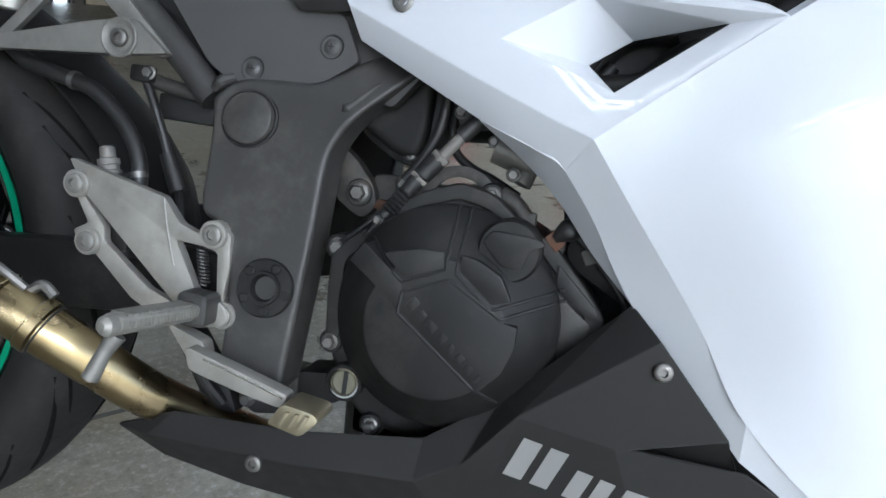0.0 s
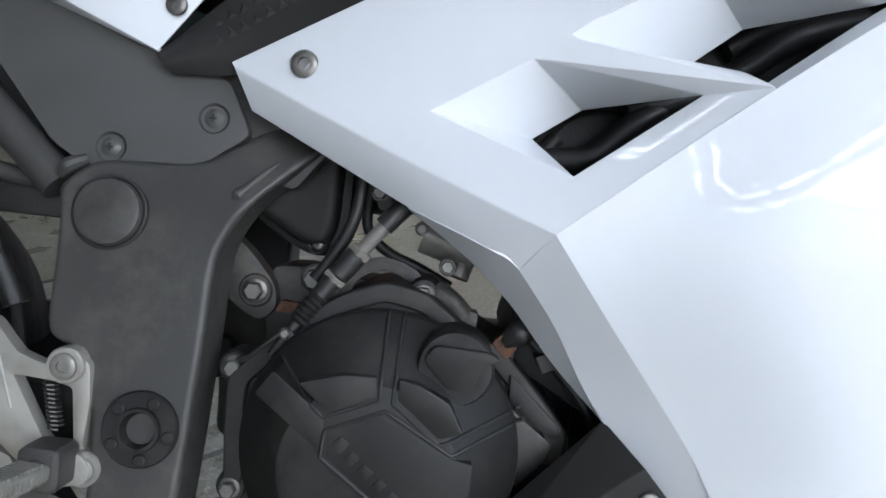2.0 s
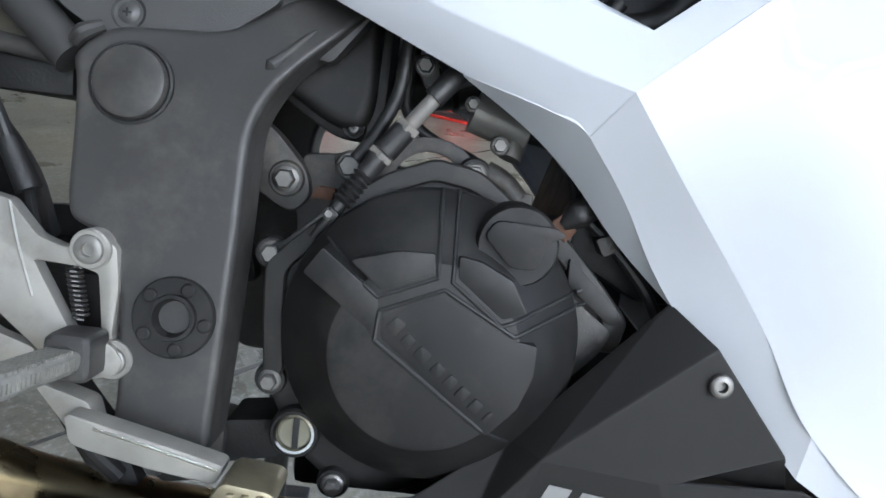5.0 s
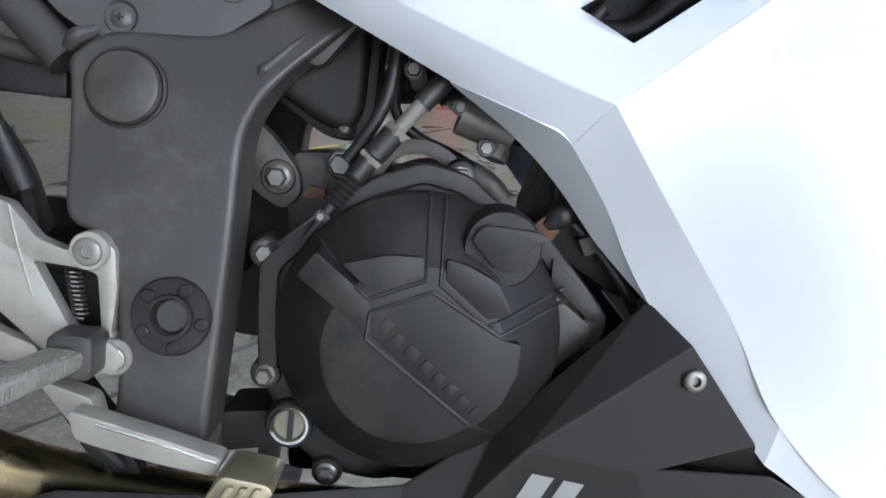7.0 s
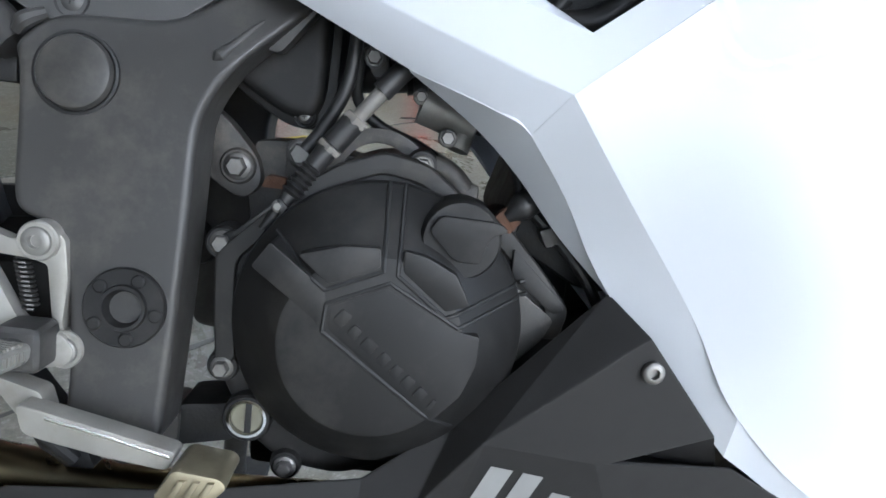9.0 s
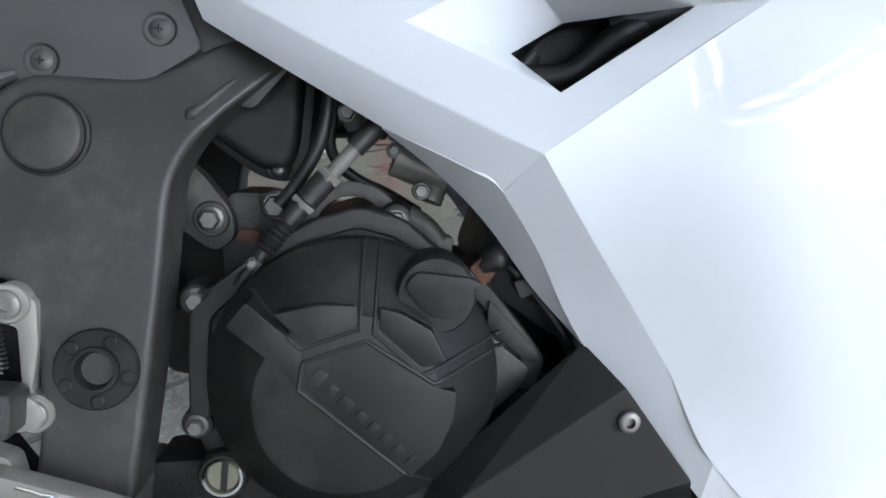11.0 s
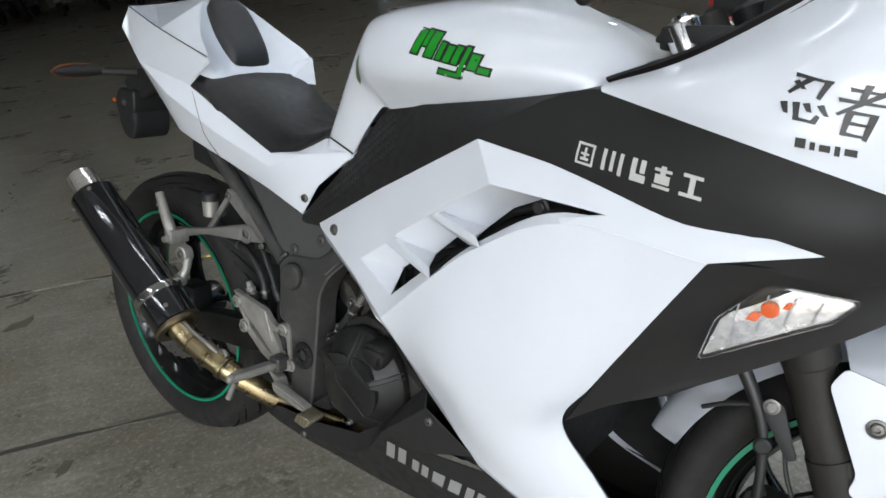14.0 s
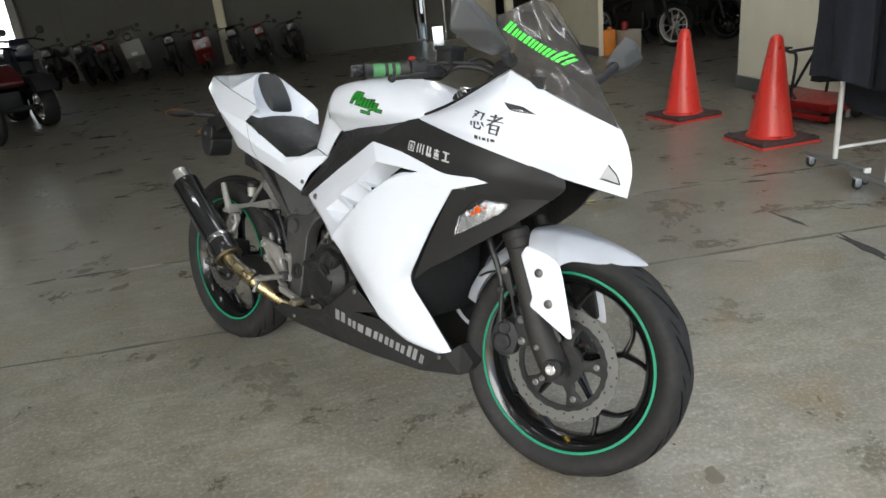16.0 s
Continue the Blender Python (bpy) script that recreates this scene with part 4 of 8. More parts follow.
part("case_pocket", prism([(0.737, 0.455), (0.772, 0.424), (0.776, 0.416), (0.768, 0.414), (0.738, 0.437)], -0.139, -0.12, 0.003, 0.003), CLUTCH, case)
for x, z, y in ((0.6725, 0.4995, -0.124), (0.7295, 0.467, -0.132), (0.5555, 0.353, -0.139), (0.6025, 0.2875, -0.141)):
    boss = part("case_boss", lathe([(0.0115, -0.03), (0.0108, 0.0), (0.0095, 0.0025), (0, 0.003)], (x, y + 0.008, z), (0, -1, 0), 24), CLUTCH, case)
    bolt(boss, hexhead, x, y + 0.005, z, 0.0056, 0.0075)
def eccentric(bm):
    """The flat top sits a little off the centre of its base."""
    for v in bm.verts:
        k = max(0.0, (-0.156 - v.co.y) / 0.032)
        v.co.x -= 0.0025 * k
        v.co.z -= 0.003 * k
    return bm


cover = part("clutch_cover", eccentric(lathe([(0.0925, 0.0), (0.0925, 0.008), (0.0915, 0.012), (0.0885, 0.016), (0.0572, 0.0455), (0.0553, 0.0472), (0.0525, 0.048), (0, 0.0480)], (C[0], -0.140, C[1]), (0, -1, 0), 96)), CLUTCH, bike, "round satin black clutch cover", 20)
TOP = -0.1885


def ridge(pts, y0=TOP, y1=-0.15, b=0.0012):
    return prism(pts, y0, y1, b, 0.002)


part("cover_ridge", ridge([(0.590, 0.451), (0.623, 0.4265), (0.6245, 0.4185), (0.6235, 0.4015), (0.6175, 0.409), (0.5800, 0.4360)], TOP + 0.0004), CLUTCH, cover, "raised arm of the cover")
part("cover_plate", ridge([(0.6265, 0.4035), (0.6265, 0.4165), (0.6585, 0.4315), (0.7005, 0.4105), (0.716, 0.408), (0.716, 0.390), (0.709, 0.370), (0.6935, 0.3525)], -0.1884), CLUTCH, cover, "raised name panel")
part("cover_plate", ridge([(0.606, 0.4455), (0.6245, 0.4300), (0.6535, 0.4430), (0.6525, 0.4545), (0.632, 0.4535)], -0.1884), CLUTCH, cover)
part("cover_plate", ridge([(0.6665, 0.4420), (0.6940, 0.4210), (0.7080, 0.4260), (0.6980, 0.4435), (0.6790, 0.4525), (0.6660, 0.4545)], -0.1884), CLUTCH, cover)
run = Vector((0.0680, 0, -0.0545))
nrm = Vector((0.0545, 0, 0.0680)).normalized()
for k, wd in enumerate((0.0072, 0.0065, 0.0086, 0.0065, 0.0062, 0.0065, 0.0066, 0.0030)):
    a = Vector((0.6275, 0, 0.4105)) + run * ((0.02, 0.15, 0.27, 0.42, 0.54, 0.65, 0.77, 0.90)[k])
    hgt = 0.0100 if k == 0 else 0.0078
    q = [a, a + run.normalized() * wd, a + run.normalized() * wd + nrm * hgt, a + nrm * hgt]
    part("embossed_mark", prism([(p.x, p.z) for p in q], TOP - 0.0008, TOP + 0.004, 0.0005, 0.0016), CLUTCH, cover)
cap = part("oil_cap", join(lathe([(0.0245, 0), (0.0245, 0.030), (0.0225, 0.034), (0, 0.0345)], (0.699, -0.142, 0.4620), (0, -1, 0), 40)), CLUTCH, cover, "round oil filler cap")
part("cap_handle", prism([(0.6790, 0.4665), (0.6850, 0.4762), (0.7190, 0.4755), (0.7265, 0.4715), (0.7150, 0.4660), (0.7110, 0.4500), (0.6960, 0.4500)], -0.1815, -0.170, 0.003, 0.004), CLUTCH, cap)
sight = part("sight_glass", lathe([(0.0165, -0.02), (0.0165, 0.004), (0.0150, 0.006), (0.0128, 0.006), (0.0122, 0.002), (0, 0.002)], (0.5755, -0.136, 0.3215), (0, -1, 0), 36), CLUTCH, case, "oil level window boss")
part("sight_ring", lathe([(0.0132, 0), (0.0132, 0.0065), (0.0114, 0.0065), (0.0114, 0)], (0.5755, -0.136, 0.3215), (0, -1, 0), 36, True), CHROME, sight, "bright metal ring")
part("sight_window", disc((0.5755, -0.136, 0.3215), 0.0112, 0.004), material("oil_level_window", (0.17, 0.165, 0.125), 0.15, vary=0.15, scale=120), sight)
part("sight_bar", box(0.5745, 0.5785, -0.1412, -0.1398, 0.3115, 0.3320), DARK, sight)
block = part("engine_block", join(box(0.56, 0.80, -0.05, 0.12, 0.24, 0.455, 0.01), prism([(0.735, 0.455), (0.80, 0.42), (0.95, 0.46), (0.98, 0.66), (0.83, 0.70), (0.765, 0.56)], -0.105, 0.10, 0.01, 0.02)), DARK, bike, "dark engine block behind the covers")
for k in range(7):
    z = 0.50 + k * 0.022
    part("cylinder_fin", prism([(0.76 + k * 0.009, z), (0.97, z + 0.03), (0.97, z + 0.034), (0.76 + k * 0.009, z + 0.004)], -0.115, -0.10), ENGINE, block)
part("engine_mount", prism([(0.505, 0.530), (0.531, 0.512), (0.554, 0.487), (0.558, 0.468), (0.545, 0.455), (0.530, 0.462), (0.505, 0.480)], -0.060, -0.04, 0.003, 0.008), ENGINE, bike, "dusty engine mount")
mnt = part("mount_boss", lathe([(0.0135, -0.02), (0.0135, 0.002), (0.012, 0.004), (0, 0.004)], (0.5395, -0.058, 0.480), (0, -1, 0), 28), ENGINE, bike)
bolt(mnt, hexhead, 0.5395, -0.0615, 0.480, 0.0075, 0.009)
part("case_top", prism([(0.548, 0.500), (0.570, 0.502), (0.640, 0.495), (0.640, 0.440), (0.550, 0.425), (0.545, 0.46)], -0.048, 0.02, 0.004, 0.006), ENGINE, bike, "dusty upper crankcase")
bolt(bike, hexhead, 0.5855, -0.060, 0.4945, 0.0085, 0.012, name="cable_bracket_bolt")
part("cable_stay", prism([(0.572, 0.502), (0.600, 0.508), (0.602, 0.486), (0.588, 0.466), (0.576, 0.470)], -0.060, -0.050, 0.001, 0.004), ENGINE, bike)
part("rusty_clamp", prism([(0.563, 0.470), (0.567, 0.479), (0.580, 0.478), (0.579, 0.470)], -0.090, -0.080, 0.001, 0.002), RUST, bike, "rusty steel clamp")
# clutch cable from its bracket up behind the fairing
cable = part("clutch_cable", tube([(0.700, -0.092, 0.606), (0.676, -0.116, 0.583), (0.656, -0.128, 0.561), (0.641, -0.131, 0.543)], 0.0070, 5, 14), RUBBER, bike, "black clutch cable with its adjusters")
part("cable_sleeve", tube([(0.643, -0.131, 0.545), (0.627, -0.131, 0.5240)], 0.0050, smooth=False, seg=14), DUSTY, cable, "dull grey threaded sleeve")
part("cable_nut", lathe([(0.0082, 0), (0.0088, 0.0008), (0.0088, 0.005), (0.0080, 0.0058), (0, 0.006)], (0.6285, -0.131, 0.5260), (-0.60, 0, -0.80), 6), DUSTY, cable)
part("cable_body", tube([(0.6255, -0.131, 0.5225), (0.6140, -0.132, 0.5070)], [0.0080, 0.0086, 0.0080], smooth=False, seg=16), RUBBER, cable)
part("cable_nut", lathe([(0.0084, 0), (0.0090, 0.0008), (0.0090, 0.004), (0, 0.0048)], (0.6135, -0.132, 0.5065), (-0.6, 0, -0.8), 6), DUSTY, cable)
part("cable_tail", tube([(0.6110, -0.133, 0.5035), (0.6035, -0.135, 0.4920)], [0.0072, 0.0062], smooth=False, seg=14), RUBBER, cable)
part("cable_bellows", tube([(0.6035 - 0.0125 * k / 12, -0.135 - 0.005 * k / 12, 0.4920 - 0.0190 * k / 12) for k in range(13)], [0.0050, 0.0074] * 6 + [0.0050], 1, 14, False), RUBBER, cable)
part("cable_end", tube([(0.591, -0.140, 0.4730), (0.584, -0.142, 0.462), (0.576, -0.142, 0.4500)], [0.0050, 0.0036, 0.0022], 3, 12), RUBBER, cable)
bracket = part("clutch_bracket", join(prism([(0.544, 0.430), (0.548, 0.442), (0.560, 0.446), (0.584, 0.468), (0.590, 0.464), (0.580, 0.444), (0.576, 0.430), (0.569, 0.421), (0.556, 0.424)], -0.130, -0.124, 0.0015, 0.004), prism([(0.559, 0.446), (0.584, 0.469), (0.5855, 0.4675), (0.561, 0.444)], -0.148, -0.128, 0.0006), prism([(0.574, 0.440), (0.5885, 0.4645), (0.5905, 0.4630), (0.577, 0.437)], -0.146, -0.128, 0.0006), prism([(0.582, 0.466), (0.586, 0.471), (0.592, 0.466), (0.588, 0.461)], -0.148, -0.140, 0.0008, 0.001)), CLUTCH, bike, "black clutch cable bracket")
part("bracket_ear", lathe([(0.0115, -0.02), (0.0115, 0.002), (0.0100, 0.004), (0, 0.004)], (0.5488, -0.124, 0.4350), (0, -1, 0), 24), CLUTCH, bracket)
bolt(bracket, hexhead, 0.5488, -0.1275, 0.4350, 0.0062, 0.0075)
bolt(bracket, hexhead, 0.5855, -0.147, 0.4660, 0.0030, 0.003)
# above the case: intake box, hoses, thermostat
airbox = part("throttle_housing", prism([(0.528, 0.546), (0.572, 0.520), (0.591, 0.5185), (0.599, 0.534), (0.601, 0.646), (0.523, 0.646)], -0.070, 0.02, 0.012, 0.014, 5), CLUTCH, bike, "black intake housing")
part("housing_lip", prism([(0.530, 0.538), (0.572, 0.513), (0.596, 0.5115), (0.606, 0.532), (0.608, 0.640), (0.530, 0.640)], -0.058, 0.0, 0.004, 0.012), CLUTCH, airbox)
part("screw_lug", lathe([(0.0085, -0.02), (0.0085, -0.001), (0.0070, 0.001), (0, 0.001)], (0.5855, -0.064, 0.5215), (0, -1, 0), 20), CLUTCH, airbox)
cross_screw(airbox, 0.5855, -0.0655, 0.5215, 0.0042, STEEL)
part("breather_hose", tube([(0.622, -0.108, 0.620), (0.621, -0.110, 0.575), (0.617, -0.110, 0.543), (0.604, -0.110, 0.515), (0.594, -0.112, 0.500)], 0.0046, 6, 12), RUBBER, bike, "thin black breather hose")
part("fuel_hose", tube([(0.626, -0.070, 0.600), (0.620, -0.060, 0.550), (0.626, -0.060, 0.532), (0.642, -0.060, 0.520), (0.664, -0.060, 0.512), (0.690, -0.060, 0.500)], 0.0042, 6, 12), RUBBER, bike)
part("bracket_bolt", hexhead((0.633, -0.100, 0.566), 0.0052, 0.008), STEEL, bike)
part("fuel_rail", prism([(0.624, 0.572), (0.640, 0.576), (0.644, 0.556), (0.634, 0.552)], -0.100, -0.08, 0.002, 0.004), ENGINE, bike)
part("throttle_body", tube([(0.650, -0.080, 0.590), (0.664, -0.080, 0.560)], 0.016, smooth=False, seg=20), DARK, bike)
arc = [(math.cos(radians(a)), math.sin(radians(a))) for a in range(182, -14, -14)]
part("arc_bracket", prism([(0.643 + 0.0365 * c, 0.4870 + 0.0335 * q) for c, q in arc] + [(0.643 + 0.0245 * c, 0.4870 + 0.0235 * q) for c, q in arc[::-1]], -0.104, -0.099, 0.0012), ENGINE, bike, "curved stamped hose stay")
thermo = part("thermostat_housing", join(tube([(0.668, -0.100, 0.541), (0.705, -0.098, 0.530)], 0.0145, smooth=False, seg=24), tube([(0.699, -0.100, 0.530), (0.694, -0.104, 0.512)], 0.0085, smooth=False, seg=16)), CASTGREY, bike, "dusty grey cast thermostat housing")
bolt(thermo, hexhead, 0.687, -0.112, 0.5195, 0.0048, 0.007)
bolt(thermo, hexhead, 0.6665, -0.112, 0.5440, 0.0040, 0.006)
part("coolant_hose", tube([(0.704, -0.090, 0.534), (0.726, -0.092, 0.528), (0.744, -0.098, 0.508), (0.754, -0.100, 0.480)], 0.0095, 6, 18), RUBBER, bike, "black coolant hose")
part("hose_connector", tube([(0.680, -0.110, 0.501), (0.692, -0.112, 0.496), (0.702, -0.112, 0.485)], [0.0085, 0.0075, 0.0085], 5, 14), ENGINE, bike)
part("hose_connector", box(0.697, 0.712, -0.118, -0.100, 0.478, 0.491, 0.003), ENGINE, bike)
part("wiring", tube([(0.730, -0.115, 0.545), (0.733, -0.118, 0.513), (0.738, -0.120, 0.492), (0.742, -0.122, 0.478)], 0.0035, 6, 10), RUBBER, bike)
part("cable_boot", tube([(0.730, -0.134, 0.474), (0.739, -0.134, 0.482), (0.747, -0.132, 0.487)], [0.0045, 0.0095, 0.0085], 4, 14), RUBBER, bike, "grey rubber boot")
part("rusty_tab", prism([(0.722, 0.474), (0.730, 0.482), (0.740, 0.472), (0.733, 0.463)], -0.137, -0.130, 0.001, 0.002), RUST, bike, "rusty bracket tab")
part("lower_cable", tube([(0.744, -0.126, 0.482), (0.758, -0.128, 0.470), (0.774, -0.130, 0.455), (0.790, -0.130, 0.437), (0.806, -0.128, 0.412)], 0.0040, 6, 10), RUBBER, bike)
part("lower_cable", tube([(0.750, -0.108, 0.500), (0.768, -0.112, 0.478), (0.786, -0.114, 0.456), (0.806, -0.112, 0.430)], 0.0050, 6, 10), RUBBER, bike)
part("cable_clip", prism([(0.752, 0.468), (0.762, 0.472), (0.768, 0.462), (0.758, 0.457)], -0.138, -0.122, 0.001, 0.002), ENGINE, bike)
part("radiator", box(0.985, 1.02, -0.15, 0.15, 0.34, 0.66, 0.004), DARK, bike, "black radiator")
part("duct_hose", tube([(0.735, -0.100, 0.615), (0.757, -0.105, 0.640), (0.790, -0.100, 0.650), (0.815, -0.090, 0.640)], 0.010, 6, 14), RUBBER, bike, "black hose behind the louvres")
part("duct_hose", tube([(0.742, -0.110, 0.603), (0.752, -0.112, 0.618)], 0.006, smooth=False), RUBBER, bike)
bolt(bike, hexhead, 0.985, -0.160, 0.754, 0.009, 0.008, SPRINGSTEEL, name="cowl_stay_bolt")

# footrest hanger, brake pedal, rear brake
hanger = part("footrest_bracket", join(
    prism([(0.296, 0.473), (0.392, 0.4535), (0.410, 0.433), (0.428, 0.427), (0.446, 0.441), (0.459, 0.430), (0.461, 0.404), (0.458, 0.374), (0.472, 0.364), (0.462, 0.349), (0.447, 0.349), (0.4525, 0.374), (0.4485, 0.4135), (0.436, 0.4165), (0.408, 0.4180), (0.431, 0.378), (0.448, 0.362), (0.427, 0.357), (0.416, 0.359), (0.316, 0.443)], -0.148, -0.137, 0.002, 0.003),
    prism([(0.303, 0.445), (0.313, 0.443), (0.337, 0.416), (0.338, 0.404), (0.386, 0.370), (0.410, 0.362), (0.414, 0.352), (0.390, 0.349), (0.370, 0.358), (0.327, 0.394), (0.310, 0.399), (0.306, 0.41), (0.320, 0.418)], -0.147, -0.138, 0.0015, 0.003)), ALU, bike, "bare aluminium footrest bracket")
for x, z in ((0.307, 0.4515), (0.3235, 0.402), (0.444, 0.4285), (0.4612, 0.3605)):
    b = part("bracket_boss", lathe([(0.0125, 0), (0.0125, 0.016), (0.0115, 0.0175), (0.0095, 0.0175), (0, 0.0165)], (x, -0.135, z), (0, -1, 0), 28), ALU, hanger)
    bolt(b, allen, x, -0.1515, z, 0.0092, 0.0040, CASTGREY)
part("bracket_groove", tube([(0.3925, -0.1482, 0.4525), (0.3990, -0.1482, 0.425), (0.4085, -0.1482, 0.395)], 0.0011, 4, 6), ALU, hanger)
coil = [(0.428 + 0.0006 * k / 8 + 0.0045 * math.cos(k * math.pi / 4), -0.138 + 0.0045 * math.sin(k * math.pi / 4), 0.414 - 0.003 * k / 8) for k in range(88)]
part("pedal_spring", tube(coil, 0.0011, smooth=False, seg=6), SPRINGSTEEL, bike, "small return spring")
mc = part("brake_cylinder", join(tube([(0.3195, -0.120, 0.462), (0.340, -0.120, 0.385)], 0.013, smooth=False, seg=18), box(0.322, 0.352, -0.135, -0.105, 0.395, 0.440, 0.004)), CLUTCH, bike, "black rear brake cylinder")
part("banjo_bolt", join(lathe([(0.0105, 0), (0.0105, 0.005), (0.0088, 0.006), (0.0088, 0.010), (0.0100, 0.011), (0.0100, 0.016), (0.0070, 0.017), (0.0070, 0.026), (0.0055, 0.028), (0, 0.028)], (0.3195, -0.122, 0.460), (-0.25, 0, 0.97), 18)), DUSTY, mc, "dull grey banjo bolt")
part("fluid_hose", tube([(0.150, -0.075, 0.575), (0.190, -0.088, 0.556), (0.233, -0.092, 0.546), (0.274, -0.094, 0.536), (0.309, -0.096, 0.510), (0.331, -0.100, 0.480), (0.338, -0.104, 0.450)], 0.0078, 6, 14), RUBBER, bike, "thick black brake fluid hose")
part("hose_clip", lathe([(0.0092, 0), (0.0092, 0.006), (0.0082, 0.006), (0.0082, 0)], (0.247, -0.093, 0.5435), (1, 0, -0.15), 16, True), STEEL, bike)
part("hose_clip", lathe([(0.0092, 0), (0.0092, 0.006), (0.0082, 0.006), (0.0082, 0)], (0.3335, -0.102, 0.467), (0.25, 0, -1), 16, True), STEEL, bike)
sw = part("brake_switch", tube([(0.361, -0.100, 0.488), (0.377, -0.100, 0.455)], [0.0075, 0.009], smooth=False, seg=14), DARK, bike, "black brake light switch")
part("switch_lead", tube([(0.327, -0.098, 0.557), (0.340, -0.100, 0.535), (0.352, -0.100, 0.510), (0.362, -0.100, 0.487)], 0.0042, 6, 10), RUBBER, sw)
part("switch_rod", tube([(0.376, -0.100, 0.457), (0.386, -0.110, 0.440), (0.396, -0.120, 0.420)], 0.004, 4, 8), DARK, sw)
part("lead_clamp", box(0.318, 0.338, -0.108, -0.094, 0.551, 0.566, 0.003), CLUTCH, bike)
bolt(bike, hexhead, 0.336, -0.104, 0.560, 0.005, 0.006, name="clamp_bolt")
part("cross_tube", tube([(0.335, -0.09, 0.553), (0.395, -0.09, 0.545)], 0.007, smooth=False), FRAME, bike)
# Added plate, no real panel: it blacks out the gap between rail and cover.
part("gap_filler", prism([(0.285, 0.668), (0.350, 0.664), (0.405, 0.600), (0.418, 0.562), (0.388, 0.552), (0.332, 0.602)], -0.080, -0.072, 0.002, 0.006), DARK, bike, "added black plate that darkens the gap behind the seat rail")
part("tool_tray", box(0.335, 0.395, -0.085, 0.085, 0.520, 0.545, 0.004), DARK, bike)
def footpeg():
    """A footpeg with a flat top full of small teeth and a rounded underside, running out from its hinge."""
    n = 22
    bm = prism([(-0.0115, 0.004), (-0.0095, 0.0075), (0.0095, 0.0075), (0.0115, 0.004), (0.0105, -0.004), (0.006, -0.0095), (-0.006, -0.0095), (-0.0105, -0.004)], -0.088, 0.0, 0.002, 0.003)
    teeth = [box(x - 0.0022, x + 0.0022, -0.010 - 0.0034 * k - 0.0010, -0.010 - 0.0034 * k + 0.0010, 0.006, 0.0092) for k in range(n) for x in (-0.0072, -0.0024, 0.0024, 0.0072)]
    sides = [box(x - 0.0008, x + 0.0008, -0.010 - 0.0034 * k - 0.0010, -0.010 - 0.0034 * k + 0.0010, -0.003, 0.004) for k in range(n) for x in (-0.0113, 0.0113)]
    return join(bm, *teeth, *sides, lathe([(0.0088, 0), (0.0100, 0.003), (0.0085, 0.009), (0.0045, 0.0125), (0, 0.013)], (0, -0.087, -0.001), (0, -1, 0), 20))


peg = part("footpeg", moved(footpeg(), Matrix.Translation((0.4455, -0.172, 0.3660)) @ Matrix.Rotation(radians(-8), 4, "Z") @ Matrix.Rotation(radians(-2), 4, "X") @ Matrix.Diagonal((0.88, 1, 0.86, 1))), PEGALU, bike, "toothed aluminium footpeg")
part("peg_feeler", tube([(0.4340, -0.254, 0.360), (0.4280, -0.258, 0.346), (0.4215, -0.262, 0.326)], [0.0072, 0.0056, 0.0066], 4, 14), CASTGREY, peg, "hanging bank sensor bolt")
part("peg_mount", join(box(0.431, 0.459, -0.178, -0.148, 0.352, 0.381, 0.007, 3), lathe([(0.009, 0), (0.009, 0.003), (0.007, 0.004), (0.0065, 0.002), (0, 0.002)], (0.445, -0.178, 0.366), (0, -1, 0), 20)), FRAME, peg, "dark folding joint")
part("peg_clevis", prism([(0.440, 0.376), (0.462, 0.372), (0.470, 0.362), (0.466, 0.352), (0.440, 0.346)], -0.156, -0.146, 0.002, 0.004), PEGALU, peg)
pedal = part("brake_pedal", join(prism([(0.452, 0.340), (0.470, 0.336), (0.505, 0.328), (0.546, 0.318), (0.541, 0.306), (0.505, 0.311), (0.466, 0.319), (0.456, 0.322)], -0.190, -0.174, 0.003, 0.005, 3), prism([(0.425, 0.352), (0.460, 0.342), (0.466, 0.322), (0.450, 0.322)], -0.176, -0.160, 0.003, 0.004)), ALU, bike, "polished aluminium brake pedal")
part("pedal_edge", tube([(0.470, -0.1905, 0.3330), (0.505, -0.1905, 0.3250), (0.542, -0.1905, 0.3155)], 0.0012, 4, 6), BRIGHT, pedal, "bright worn edge")
part("pedal_pad", prism([(0.540, 0.302), (0.551, 0.3205), (0.578, 0.3175), (0.582, 0.312), (0.568, 0.297)], -0.214, -0.178, 0.003, 0.004), PADSTEEL, pedal, "worn steel toe pad")
for k in range(3):
    part("pad_rib", prism([(0.549 + 0.008 * k, 0.3035), (0.553 + 0.008 * k, 0.3035), (0.559 + 0.008 * k, 0.3155), (0.555 + 0.008 * k, 0.3155)], -0.2165, -0.212, 0.0008), PADSTEEL, pedal)
part("pedal_link", tube([(0.418, -0.140, 0.350), (0.436, -0.132, 0.300), (0.456, -0.12, 0.270)], 0.006, 4, 10), DARK, bike)
part("stand_bracket", prism([(0.395, 0.330), (0.420, 0.335), (0.460, 0.285), (0.470, 0.262), (0.440, 0.262)], -0.118, -0.10, 0.002, 0.004), DARK, bike)
bolt(bike, hexhead, 0.478, -0.115, 0.278, 0.006, 0.007, name="bracket_bolt")
part("link_arm", prism([(0.520, 0.312), (0.566, 0.318), (0.572, 0.300), (0.560, 0.288), (0.521, 0.280)], -0.108, -0.06, 0.004, 0.006), DARK, bike)

